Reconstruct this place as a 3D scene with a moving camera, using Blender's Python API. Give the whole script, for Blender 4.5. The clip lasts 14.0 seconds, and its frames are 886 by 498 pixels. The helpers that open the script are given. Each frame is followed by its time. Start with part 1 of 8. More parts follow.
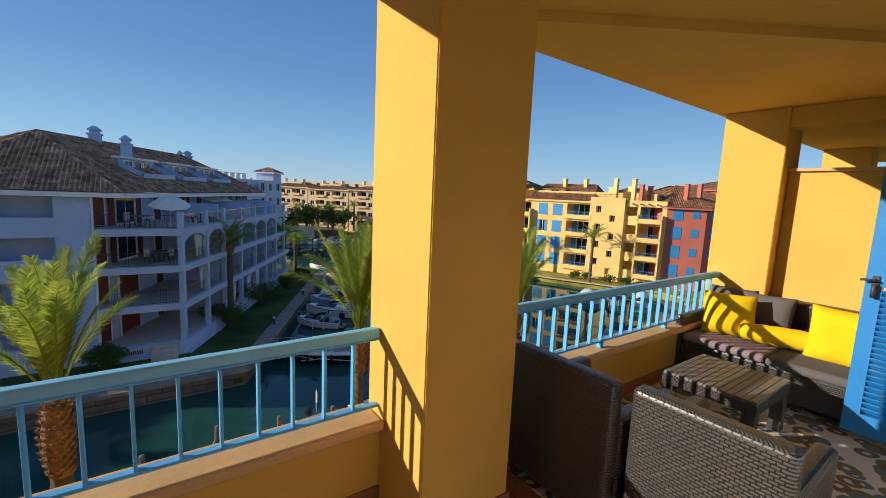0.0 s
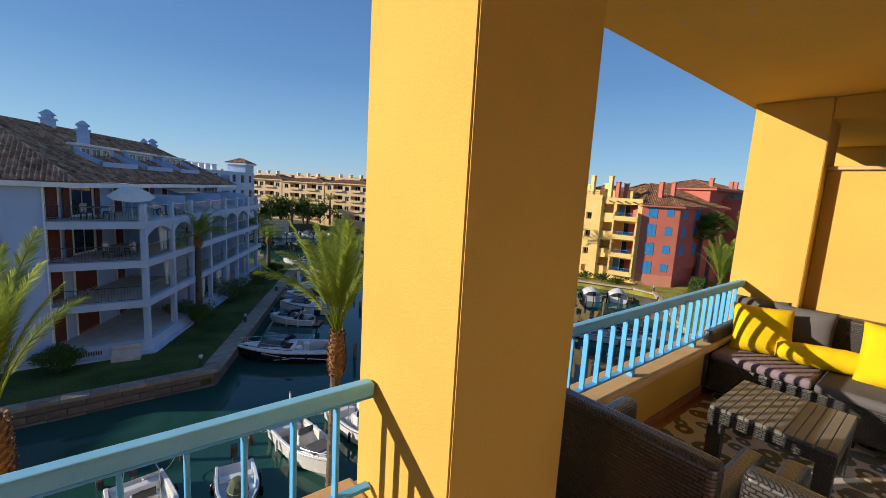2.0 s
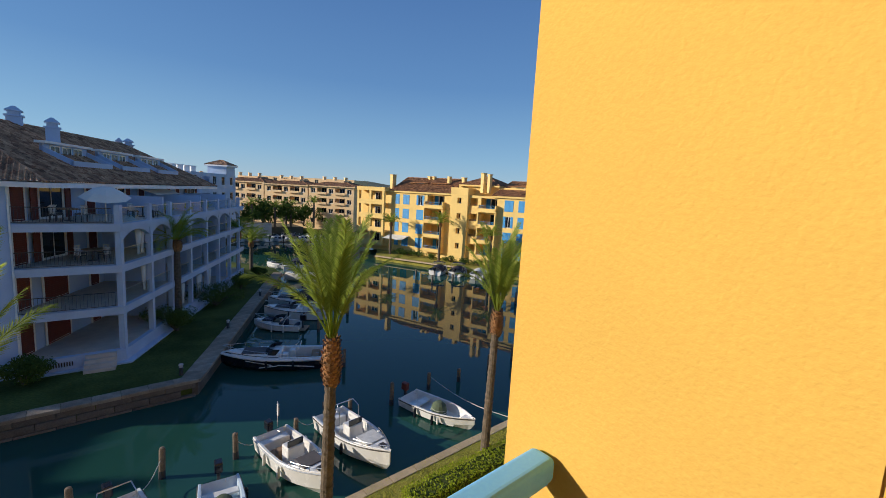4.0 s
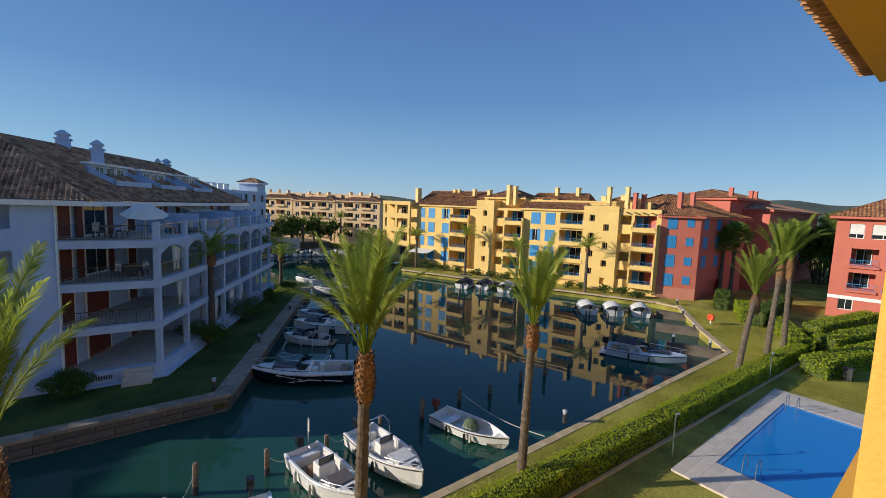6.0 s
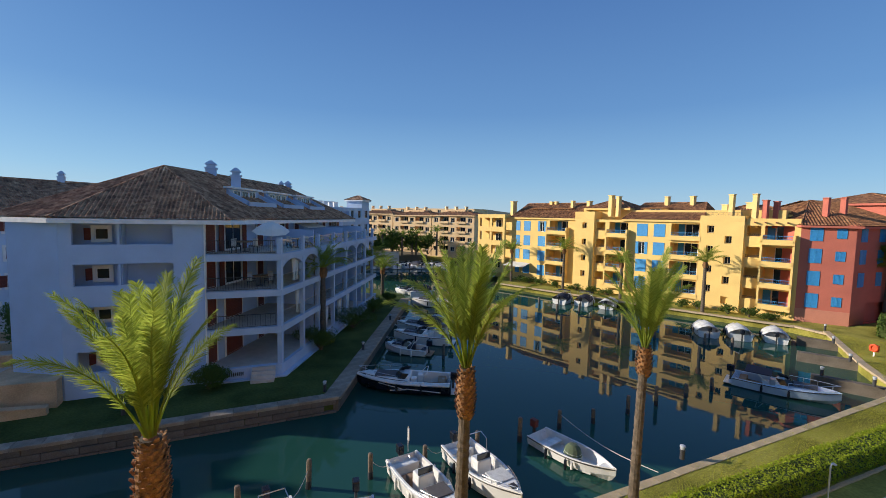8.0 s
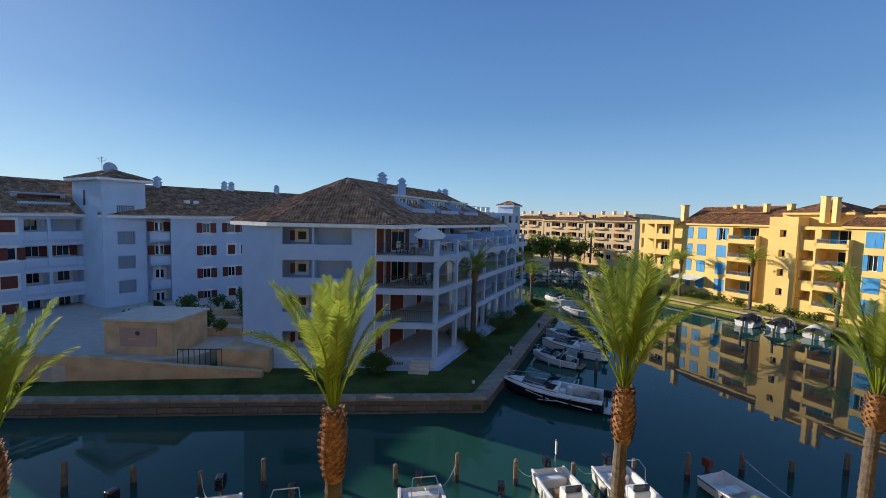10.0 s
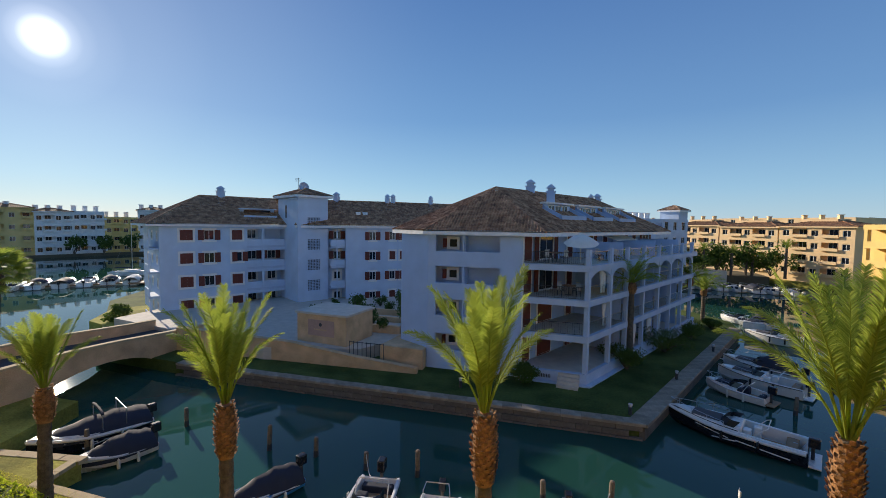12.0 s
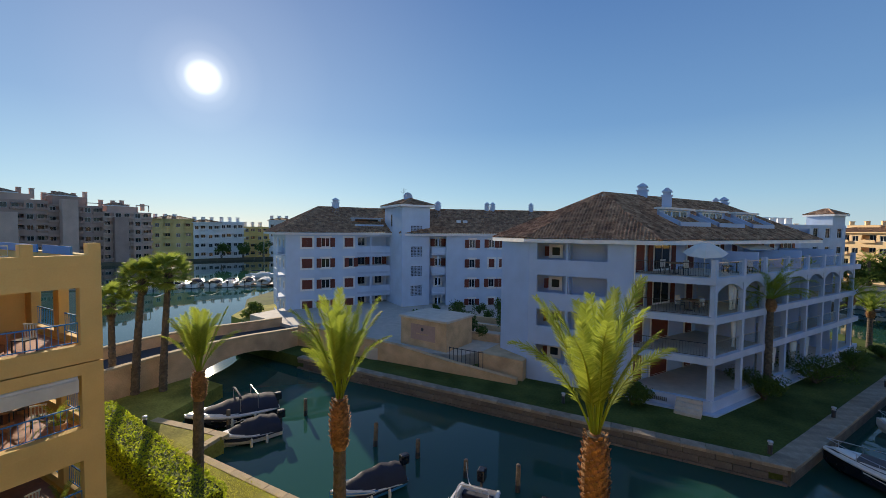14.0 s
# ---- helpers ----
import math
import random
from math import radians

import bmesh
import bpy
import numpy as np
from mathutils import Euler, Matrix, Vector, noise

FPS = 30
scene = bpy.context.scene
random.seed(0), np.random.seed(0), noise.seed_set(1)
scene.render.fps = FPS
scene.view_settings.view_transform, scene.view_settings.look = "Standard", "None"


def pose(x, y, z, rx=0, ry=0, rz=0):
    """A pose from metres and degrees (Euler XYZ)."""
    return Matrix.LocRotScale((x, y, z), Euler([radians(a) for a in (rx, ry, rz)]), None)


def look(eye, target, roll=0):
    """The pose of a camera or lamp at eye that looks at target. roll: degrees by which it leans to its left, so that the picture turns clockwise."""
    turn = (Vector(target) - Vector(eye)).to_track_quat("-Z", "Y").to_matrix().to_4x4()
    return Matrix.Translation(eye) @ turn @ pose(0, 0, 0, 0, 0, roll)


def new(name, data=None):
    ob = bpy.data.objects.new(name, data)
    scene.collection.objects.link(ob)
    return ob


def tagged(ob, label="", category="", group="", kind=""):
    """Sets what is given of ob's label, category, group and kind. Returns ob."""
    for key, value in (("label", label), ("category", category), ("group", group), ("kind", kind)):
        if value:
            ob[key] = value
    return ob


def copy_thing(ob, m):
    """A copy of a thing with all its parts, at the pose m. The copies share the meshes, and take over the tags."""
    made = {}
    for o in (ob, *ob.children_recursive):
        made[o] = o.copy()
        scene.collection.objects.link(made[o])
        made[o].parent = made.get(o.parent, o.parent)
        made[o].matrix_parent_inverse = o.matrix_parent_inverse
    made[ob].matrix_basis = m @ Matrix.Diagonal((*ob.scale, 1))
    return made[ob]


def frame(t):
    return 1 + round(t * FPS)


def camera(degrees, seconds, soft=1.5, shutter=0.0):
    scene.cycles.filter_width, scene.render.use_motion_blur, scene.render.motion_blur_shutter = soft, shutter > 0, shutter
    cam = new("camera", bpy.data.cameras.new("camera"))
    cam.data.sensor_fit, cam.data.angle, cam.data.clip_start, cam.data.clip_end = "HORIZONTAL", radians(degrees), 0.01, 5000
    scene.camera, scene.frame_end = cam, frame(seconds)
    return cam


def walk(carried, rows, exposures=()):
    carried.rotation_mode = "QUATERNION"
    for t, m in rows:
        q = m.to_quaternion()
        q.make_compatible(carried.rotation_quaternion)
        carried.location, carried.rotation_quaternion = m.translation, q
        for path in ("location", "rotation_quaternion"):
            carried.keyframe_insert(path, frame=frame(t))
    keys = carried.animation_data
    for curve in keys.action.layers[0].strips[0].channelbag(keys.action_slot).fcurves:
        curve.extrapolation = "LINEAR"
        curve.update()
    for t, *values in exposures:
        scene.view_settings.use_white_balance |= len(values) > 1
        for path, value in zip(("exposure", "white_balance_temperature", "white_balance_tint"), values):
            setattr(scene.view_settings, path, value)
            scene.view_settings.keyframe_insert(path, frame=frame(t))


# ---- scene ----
cam = camera(93.8, 14.0, soft=0.7)
PATH = [
    (0, (-0.073, -2.007, 1.531), (1.088, -0.399, 1.274), 2.5),
    (0.5, (-0.022, -1.932, 1.528), (1.206, -0.375, 1.269), 2.7),
    (1, (0.077, -1.761, 1.521), (1.328, -0.222, 1.260), 3),
    (1.5, (0.159, -1.591, 1.529), (1.408, -0.052, 1.260), 3.3),
    (2, (0.178, -1.356, 1.533), (1.426, 0.182, 1.256), 3.3),
    (2.5, (0.149, -1.119, 1.539), (1.410, 0.409, 1.263), 3.3),
    (5, (0.274, -0.159, 1.203), (1.594, 1.322, 0.952), 3.1),
    (5.5, (0.276, -0.047, 1.203), (1.544, 1.483, 0.98), 2.7),
    (6, (0.23, 0.02, 1.202), (1.449, 1.593, 1.002), 2.2),
    (6.5, (0.202, 0.096, 1.22), (1.368, 1.711, 1.038), 1.7),
    (7, (0.171, 0.12, 1.26), (1.26, 1.788, 1.088), 1.3),
    (7.5, (0.122, 0.165, 1.256), (1.1, 1.902, 1.095), 1.2),
    (8, (0.089, 0.184, 1.258), (0.925, 1.995, 1.107), 1.2),
    (10.5, (-0.09, 0.158, 1.273), (-0.12, 2.153, 1.13), 1.3),
    (11, (-0.158, 0.169, 1.279), (-0.363, 2.154, 1.14), 1.2),
    (11.5, (-0.21, 0.166, 1.285), (-0.586, 2.126, 1.154), 1.1),
    (12, (-0.222, 0.17, 1.263), (-0.761, 2.092, 1.146), 0.8),
    (12.5, (-0.287, 0.228, 1.225), (-0.968, 2.106, 1.123), 0.6),
    (13, (-0.343, 0.256, 1.214), (-1.148, 2.085, 1.124), 0.5),
    (13.5, (-0.373, 0.224, 1.224), (-1.277, 2.006, 1.141), 0.5),
    (14, (-0.422, 0.208, 1.256), (-1.397, 1.953, 1.171), 0.6),
]
walk(cam, [(t, look(eye, aim, roll)) for t, eye, aim, roll in PATH],
     [(0, 0.22, 6500, 10), (2.5, 0.2, 6500, 10), (5, -0.02, 6400, 10), (6.2, 0.12, 6450, 10), (8, 0.24, 6450, 10), (11, 0.3, 6650, 10), (12.5, 0.32, 7050, 10), (14, 0.34, 7250, 10)])

# ---------------------------------------------------------------- light
SUN = Vector((-0.8183, 0.4917, 0.2975)).normalized()
world = bpy.data.worlds.new("world")
scene.world = world
world.use_nodes = True
wn, wl = world.node_tree.nodes, world.node_tree.links
wn.clear()
sky = wn.new("ShaderNodeTexSky")
sky.sky_type = "NISHITA"
sky.sun_disc = False
sky.sun_elevation = math.asin(SUN.z)
sky.sun_rotation = math.atan2(SUN.x, SUN.y)
sky.altitude = 0
sky.air_density, sky.dust_density, sky.ozone_density = 1.0, 0.06, 3.0
hue = wn.new("ShaderNodeHueSaturation")
hue.inputs["Saturation"].default_value = 1.2
back = wn.new("ShaderNodeBackground")
back.inputs["Strength"].default_value = 0.112
out = wn.new("ShaderNodeOutputWorld")
# the sun's own disc and the haze close round it
tex = wn.new("ShaderNodeTexCoord")
dot = wn.new("ShaderNodeVectorMath")
dot.operation = "DOT_PRODUCT"
dot.inputs[1].default_value = SUN
ramp = wn.new("ShaderNodeValToRGB")
ramp.color_ramp.interpolation = "LINEAR"
ramp.color_ramp.elements[0].position, ramp.color_ramp.elements[0].color = 0.0, (0, 0, 0, 1)
ramp.color_ramp.elements[1].position, ramp.color_ramp.elements[1].color = 1.0, (1, 1, 1, 1)
for at, k in ((0.80, 0.005), (0.92, 0.013), (0.96, 0.026), (0.98, 0.055), (0.989, 0.12), (0.995, 0.35)):
    ramp.color_ramp.elements.new(at).color = (k, k, k, 1)
sunback = wn.new("ShaderNodeBackground")
sunback.inputs["Color"].default_value = (1.0, 0.97, 0.9, 1)
power = wn.new("ShaderNodeMath")
power.operation = "MULTIPLY"
power.inputs[1].default_value = 4.5
add = wn.new("ShaderNodeAddShader")
wl.new(sky.outputs[0], hue.inputs["Color"])
# the clear air's own even blue, paler towards the horizon
sep = wn.new("ShaderNodeSeparateXYZ")
rise = wn.new("ShaderNodeMapRange")
rise.inputs["From Min"].default_value, rise.inputs["From Max"].default_value = -0.02, 1.0
air = wn.new("ShaderNodeValToRGB")
air.color_ramp.elements[0].position, air.color_ramp.elements[0].color = 0.0, (0.31, 0.455, 0.59, 1)
air.color_ramp.elements[1].position, air.color_ramp.elements[1].color = 1.0, (0.055, 0.125, 0.31, 1)
for at, c in ((0.10, (0.205, 0.375, 0.575, 1)), (0.25, (0.11, 0.235, 0.465, 1)), (0.5, (0.062, 0.145, 0.36, 1))):
    air.color_ramp.elements.new(at).color = c
lift = wn.new("ShaderNodeVectorMath")
lift.operation = "SCALE"
lift.inputs["Scale"].default_value = 10.0
haze = wn.new("ShaderNodeMix")
haze.data_type = "RGBA"
haze.inputs["Factor"].default_value = 0.8
wl.new(tex.outputs["Generated"], sep.inputs[0])
wl.new(sep.outputs["Z"], rise.inputs["Value"])
wl.new(rise.outputs[0], air.inputs[0])
wl.new(air.outputs[0], lift.inputs[0])
wl.new(hue.outputs[0], haze.inputs["A"])
wl.new(lift.outputs[0], haze.inputs["B"])
wl.new(haze.outputs["Result"], back.inputs["Color"])
wl.new(tex.outputs["Generated"], dot.inputs[0])
near = wn.new("ShaderNodeMapRange")
near.inputs["From Min"].default_value, near.inputs["From Max"].default_value = 0.97, 1.0
wl.new(dot.outputs["Value"], near.inputs["Value"])
wl.new(near.outputs[0], ramp.inputs[0])
wl.new(ramp.outputs[0], power.inputs[0])
wl.new(power.outputs[0], sunback.inputs["Strength"])
wl.new(back.outputs[0], add.inputs[0])
wl.new(sunback.outputs[0], add.inputs[1])
# wide pale glow of the sunlit air round the sun
wide = wn.new("ShaderNodeMapRange")
wide.inputs["From Min"].default_value, wide.inputs["From Max"].default_value = 0.66, 1.0
curve = wn.new("ShaderNodeMath")
curve.operation = "POWER"
curve.inputs[1].default_value = 2.6
glow = wn.new("ShaderNodeMath")
glow.operation = "MULTIPLY"
glow.inputs[1].default_value = 0.085
glowback = wn.new("ShaderNodeBackground")
glowback.inputs["Color"].default_value = (1.0, 0.88, 0.70, 1)
both = wn.new("ShaderNodeAddShader")
wl.new(dot.outputs["Value"], wide.inputs["Value"])
wl.new(wide.outputs[0], curve.inputs[0])
wl.new(curve.outputs[0], glow.inputs[0])
wl.new(glow.outputs[0], glowback.inputs["Strength"])
wl.new(add.outputs[0], both.inputs[0])
wl.new(glowback.outputs[0], both.inputs[1])
wl.new(both.outputs[0], out.inputs["Surface"])
lamp = bpy.data.lights.new("sun", "SUN")
lamp.energy, lamp.angle, lamp.color = 5.0, radians(0.53), (1.0, 0.89, 0.74)
sun = new("sun", lamp)
sun.matrix_world = look(SUN * 100, (0, 0, 0))

# ---------------------------------------------------------------- building helpers
RND = random.Random(7)


def part(name, bm, material, parent=None, label="", smooth=False):
    """Links a bmesh as one mesh object, under a thing or a part."""
    me = bpy.data.meshes.new(name)
    bm.to_mesh(me)
    bm.free()
    if smooth:
        for p in me.polygons:
            p.use_smooth = True
    if material:
        me.materials.append(material)
    ob = new(name, me)
    if parent:
        ob.parent = parent
    if label:
        ob["label"] = label
    return ob


def share(name, me, parent, m=None):
    """One more object on a mesh that exists."""
    ob = new(name, me)
    ob.parent = parent
    if m is not None:
        ob.matrix_basis = m
    return ob


def thing(name, label, category, at=(0, 0, 0), rz=0, group="", kind=""):
    """A thing: an Empty at its base, that its parts hang from."""
    ob = new(name)
    ob.empty_display_size = 0.1
    ob.matrix_basis = pose(*at, 0, 0, rz)
    return tagged(ob, label, category, group, kind)


def box(bm, x0, x1, y0, y1, z0, z1, m=None):
    pts = [(x, y, z) for z in (z0, z1) for x, y in ((x0, y0), (x1, y0), (x1, y1), (x0, y1))]
    vs = [bm.verts.new(m @ Vector(p) if m else p) for p in pts]
    for f in ((3, 2, 1, 0), (4, 5, 6, 7), (0, 1, 5, 4), (1, 2, 6, 5), (2, 3, 7, 6), (3, 0, 4, 7)):
        bm.faces.new([vs[i] for i in f])
    return vs


def boxes(*rows):
    bm = bmesh.new()
    for r in rows:
        box(bm, *r)
    return bm


def soft_box(x0, x1, y0, y1, z0, z1, r=0.01, seg=2):
    bm = bmesh.new()
    box(bm, x0, x1, y0, y1, z0, z1)
    bmesh.ops.bevel(bm, geom=bm.edges[:], offset=r, segments=seg, affect="EDGES", profile=0.5)
    return bm


def prism(bm, pts, z0, z1):
    """A slab over a plan outline, anticlockwise."""
    lo = [bm.verts.new((x, y, z0)) for x, y in pts]
    hi = [bm.verts.new((x, y, z1)) for x, y in pts]
    n = len(pts)
    bm.faces.new(hi)
    bm.faces.new(lo[::-1])
    for i in range(n):
        bm.faces.new((lo[i], lo[(i + 1) % n], hi[(i + 1) % n], hi[i]))
    return bm


def slab(pts, z0, z1):
    return prism(bmesh.new(), pts, z0, z1)


def rings(bm, rows, close=True, caps=True):
    """Skins a row of rings of points, all of one length."""
    vs = [[bm.verts.new(p) for p in ring] for ring in rows]
    n = len(vs[0])
    for a, b in zip(vs, vs[1:]):
        for i in range(n if close else n - 1):
            j = (i + 1) % n
            bm.faces.new((a[i], a[j], b[j], b[i]))
    if caps and close:
        bm.faces.new(vs[0][::-1])
        bm.faces.new(vs[-1])
    return vs


def tube(bm, pts, r, sides=8, caps=True):
    """A round bar along points; r is one radius or one a point."""
    pts = [Vector(p) for p in pts]
    rows = []
    for i, p in enumerate(pts):
        d = (pts[min(i + 1, len(pts) - 1)] - pts[max(i - 1, 0)]).normalized()
        a = d.orthogonal().normalized() if abs(d.z) < 0.9 else Vector((1, 0, 0))
        if abs(d.z) < 0.9:
            a = d.cross(Vector((0, 0, 1))).normalized()
        b = d.cross(a).normalized()
        a = b.cross(d).normalized()
        rr = r[i] if isinstance(r, (list, tuple)) else r
        rows.append([p + (a * math.cos(k) + b * math.sin(k)) * rr for k in (2 * math.pi * s / sides for s in range(sides))])
    rings(bm, rows, caps=caps)
    return bm


def lathe(bm, prof, sides=16, at=(0, 0, 0)):
    rows = [[(at[0] + r * math.cos(2 * math.pi * s / sides), at[1] + r * math.sin(2 * math.pi * s / sides), at[2] + z) for s in range(sides)] for r, z in prof]
    rings(bm, rows)
    return bm


def wall_with_holes(bm, length, z0, z1, thick, holes):
    """A wall along x from 0, its outer face at y = 0, going back to +y; holes are (u0, u1, za, zb)."""
    zs = sorted({z0, z1, *[min(max(h[i], z0), z1) for h in holes for i in (2, 3)]})
    for za, zb in zip(zs, zs[1:]):
        zc = (za + zb) / 2
        us = sorted((max(h[0], 0), min(h[1], length)) for h in holes if h[2] < zc < h[3])
        at = 0.0
        for a, b in us + [(length, length)]:
            if a - at > 0.005:
                box(bm, at, a, 0, thick, za, zb)
            at = max(at, b)
    bmesh.ops.remove_doubles(bm, verts=bm.verts[:], dist=0.0005)
    return bm


def along(p, q, z=0):
    """The pose whose x runs from p to q on plan; +y lies to the left of it."""
    return pose(p[0], p[1], z, 0, 0, math.degrees(math.atan2(q[1] - p[1], q[0] - p[0])))

# ---------------------------------------------------------------- materials
def surface(name, colour, rough=0.7, metal=0.0, vary=0.12, scale=1.5, fine=30.0, bump=0.15, spec=0.5, tint=None, size=0.01, each=0.0):
    """A painted, worn or grained surface: broad stains, fine grain, fine relief, and some change from piece to piece."""
    m = bpy.data.materials.new(name)
    m.use_nodes = True
    n, l = m.node_tree.nodes, m.node_tree.links
    b = n["Principled BSDF"]
    co = n.new("ShaderNodeTexCoord")
    broad, grain = n.new("ShaderNodeTexNoise"), n.new("ShaderNodeTexNoise")
    broad.inputs["Scale"].default_value, broad.inputs["Detail"].default_value = scale, 6
    grain.inputs["Scale"].default_value, grain.inputs["Detail"].default_value = fine, 4
    l.new(co.outputs["Object"], broad.inputs["Vector"])
    l.new(co.outputs["Object"], grain.inputs["Vector"])
    dark = [c * (1 - vary * 1.6) for c in colour]
    light = [min(1, c * (1 + vary)) for c in (tint or colour)]
    r = n.new("ShaderNodeValToRGB")
    r.color_ramp.elements[0].position, r.color_ramp.elements[0].color = 0.3, (*dark, 1)
    r.color_ramp.elements[1].position, r.color_ramp.elements[1].color = 0.7, (*light, 1)
    l.new(broad.outputs["Fac"], r.inputs[0])
    mix = n.new("ShaderNodeMix")
    mix.data_type, mix.blend_type = "RGBA", "OVERLAY"
    mix.inputs["Factor"].default_value = min(1, vary * 2)
    l.new(r.outputs[0], mix.inputs["A"])
    l.new(grain.outputs["Fac"], mix.inputs["B"])
    col = mix.outputs["Result"]
    if each:
        info, hs = n.new("ShaderNodeObjectInfo"), n.new("ShaderNodeHueSaturation")
        rng = n.new("ShaderNodeMapRange")
        rng.inputs["To Min"].default_value, rng.inputs["To Max"].default_value = 1 - each, 1 + each
        l.new(info.outputs["Random"], rng.inputs["Value"])
        l.new(rng.outputs[0], hs.inputs["Value"])
        l.new(col, hs.inputs["Color"])
        col = hs.outputs[0]
    l.new(col, b.inputs["Base Color"])
    rr = n.new("ShaderNodeMapRange")
    rr.inputs["To Min"].default_value, rr.inputs["To Max"].default_value = max(0.02, rough - 0.08), min(1, rough + 0.1)
    l.new(broad.outputs["Fac"], rr.inputs["Value"])
    l.new(rr.outputs[0], b.inputs["Roughness"])
    b.inputs["Metallic"].default_value = metal
    b.inputs["Specular IOR Level"].default_value = spec
    if bump:
        bp = n.new("ShaderNodeBump")
        bp.inputs["Strength"].default_value, bp.inputs["Distance"].default_value = bump, size
        l.new(grain.outputs["Fac"], bp.inputs["Height"])
        l.new(bp.outputs[0], b.inputs["Normal"])
    return m


def tiled_roof(name, c1, c2):
    """Rows of rounded clay tiles, seen from afar: colour from tile to tile, old grey growth."""
    m = surface(name, c1, 0.85, vary=0.2, scale=1.6, fine=12, bump=0.4, tint=c2, size=0.03)
    n, l = m.node_tree.nodes, m.node_tree.links
    v = n.new("ShaderNodeTexVoronoi")
    v.inputs["Scale"].default_value = 3.2
    co = n.new("ShaderNodeTexCoord")
    l.new(co.outputs["Object"], v.inputs["Vector"])
    old = n["Principled BSDF"].inputs["Base Color"].links[0].from_socket
    mix = n.new("ShaderNodeMix")
    mix.data_type, mix.blend_type = "RGBA", "SOFT_LIGHT"
    mix.inputs["Factor"].default_value = 0.8
    l.new(old, mix.inputs["A"])
    grey = n.new("ShaderNodeRGBToBW")
    l.new(v.outputs["Color"], grey.inputs[0])
    l.new(grey.outputs[0], mix.inputs["B"])
    hs = n.new("ShaderNodeHueSaturation")
    hs.inputs["Saturation"].default_value = 1.0
    l.new(mix.outputs["Result"], hs.inputs["Color"])
    l.new(hs.outputs[0], n["Principled BSDF"].inputs["Base Color"])
    return m


def weave(name, colour, rough=0.5, spec=0.5):
    """Flat plastic cane, woven: bricks of relief in rows, with dark gaps."""
    m = bpy.data.materials.new(name)
    m.use_nodes = True
    n, l = m.node_tree.nodes, m.node_tree.links
    b = n["Principled BSDF"]
    co = n.new("ShaderNodeTexCoord")
    geo = n.new("ShaderNodeNewGeometry")
    # rows run across, on whichever way the face looks
    sep = n.new("ShaderNodeSeparateXYZ")
    l.new(co.outputs["Object"], sep.inputs[0])
    nsep = n.new("ShaderNodeSeparateXYZ")
    l.new(geo.outputs["Normal"], nsep.inputs[0])

    def math_node(op, a, c=None):
        k = n.new("ShaderNodeMath")
        k.operation = op
        for i, s in enumerate((a, c)):
            if s is None:
                continue
            if isinstance(s, (int, float)):
                k.inputs[i].default_value = s
            else:
                l.new(s, k.inputs[i])
        return k.outputs[0]

    up = math_node("GREATER_THAN", math_node("ABSOLUTE", nsep.outputs["Z"]), 0.7)
    across = math_node("ADD", sep.outputs["X"], sep.outputs["Y"])
    down = math_node("ADD", math_node("MULTIPLY", sep.outputs["Z"], math_node("SUBTRACT", 1.0, up)),
                     math_node("MULTIPLY", math_node("SUBTRACT", sep.outputs["X"], sep.outputs["Y"]), up))
    comb = n.new("ShaderNodeCombineXYZ")
    l.new(across, comb.inputs[0])
    l.new(down, comb.inputs[1])
    br = n.new("ShaderNodeTexBrick")
    br.offset = 0.5
    br.inputs["Scale"].default_value = 1.0
    br.inputs["Brick Width"].default_value, br.inputs["Row Height"].default_value = 0.034, 0.0155
    br.inputs["Mortar Size"].default_value, br.inputs["Mortar Smooth"].default_value = 0.0032, 0.7
    br.inputs["Color1"].default_value = (*colour, 1)
    br.inputs["Color2"].default_value = (*[c * 0.82 for c in colour], 1)
    br.inputs["Mortar"].default_value = (*[c * 0.12 for c in colour], 1)
    l.new(comb.outputs[0], br.inputs["Vector"])
    l.new(br.outputs["Color"], b.inputs["Base Color"])
    bp = n.new("ShaderNodeBump")
    bp.invert = True
    bp.inputs["Strength"].default_value, bp.inputs["Distance"].default_value = 1.0, 0.006
    l.new(br.outputs["Fac"], bp.inputs["Height"])
    l.new(bp.outputs[0], b.inputs["Normal"])
    b.inputs["Roughness"].default_value = rough
    b.inputs["Specular IOR Level"].default_value = spec
    return m


def water_material(name, colour, wave, strength, rough=0.02, scale2=6.0):
    m = bpy.data.materials.new(name)
    m.use_nodes = True
    n, l = m.node_tree.nodes, m.node_tree.links
    b = n["Principled BSDF"]
    co = n.new("ShaderNodeTexCoord")
    a, c = n.new("ShaderNodeTexNoise"), n.new("ShaderNodeTexNoise")
    a.inputs["Scale"].default_value, a.inputs["Detail"].default_value = wave, 3
    c.inputs["Scale"].default_value, c.inputs["Detail"].default_value = 0.03, 2
    l.new(co.outputs["Object"], a.inputs["Vector"])
    l.new(co.outputs["Object"], c.inputs["Vector"])
    r = n.new("ShaderNodeValToRGB")
    r.color_ramp.elements[0].color = (*[k * 0.75 for k in colour], 1)
    r.color_ramp.elements[1].color = (*[k * 1.3 for k in colour], 1)
    l.new(c.outputs["Fac"], r.inputs[0])
    l.new(r.outputs[0], b.inputs["Base Color"])
    bp = n.new("ShaderNodeBump")
    bp.inputs["Strength"].default_value, bp.inputs["Distance"].default_value = strength, 0.05
    l.new(a.outputs["Fac"], bp.inputs["Height"])
    l.new(bp.outputs[0], b.inputs["Normal"])
    b.inputs["Roughness"].default_value, b.inputs["IOR"].default_value = rough, 1.33
    return m


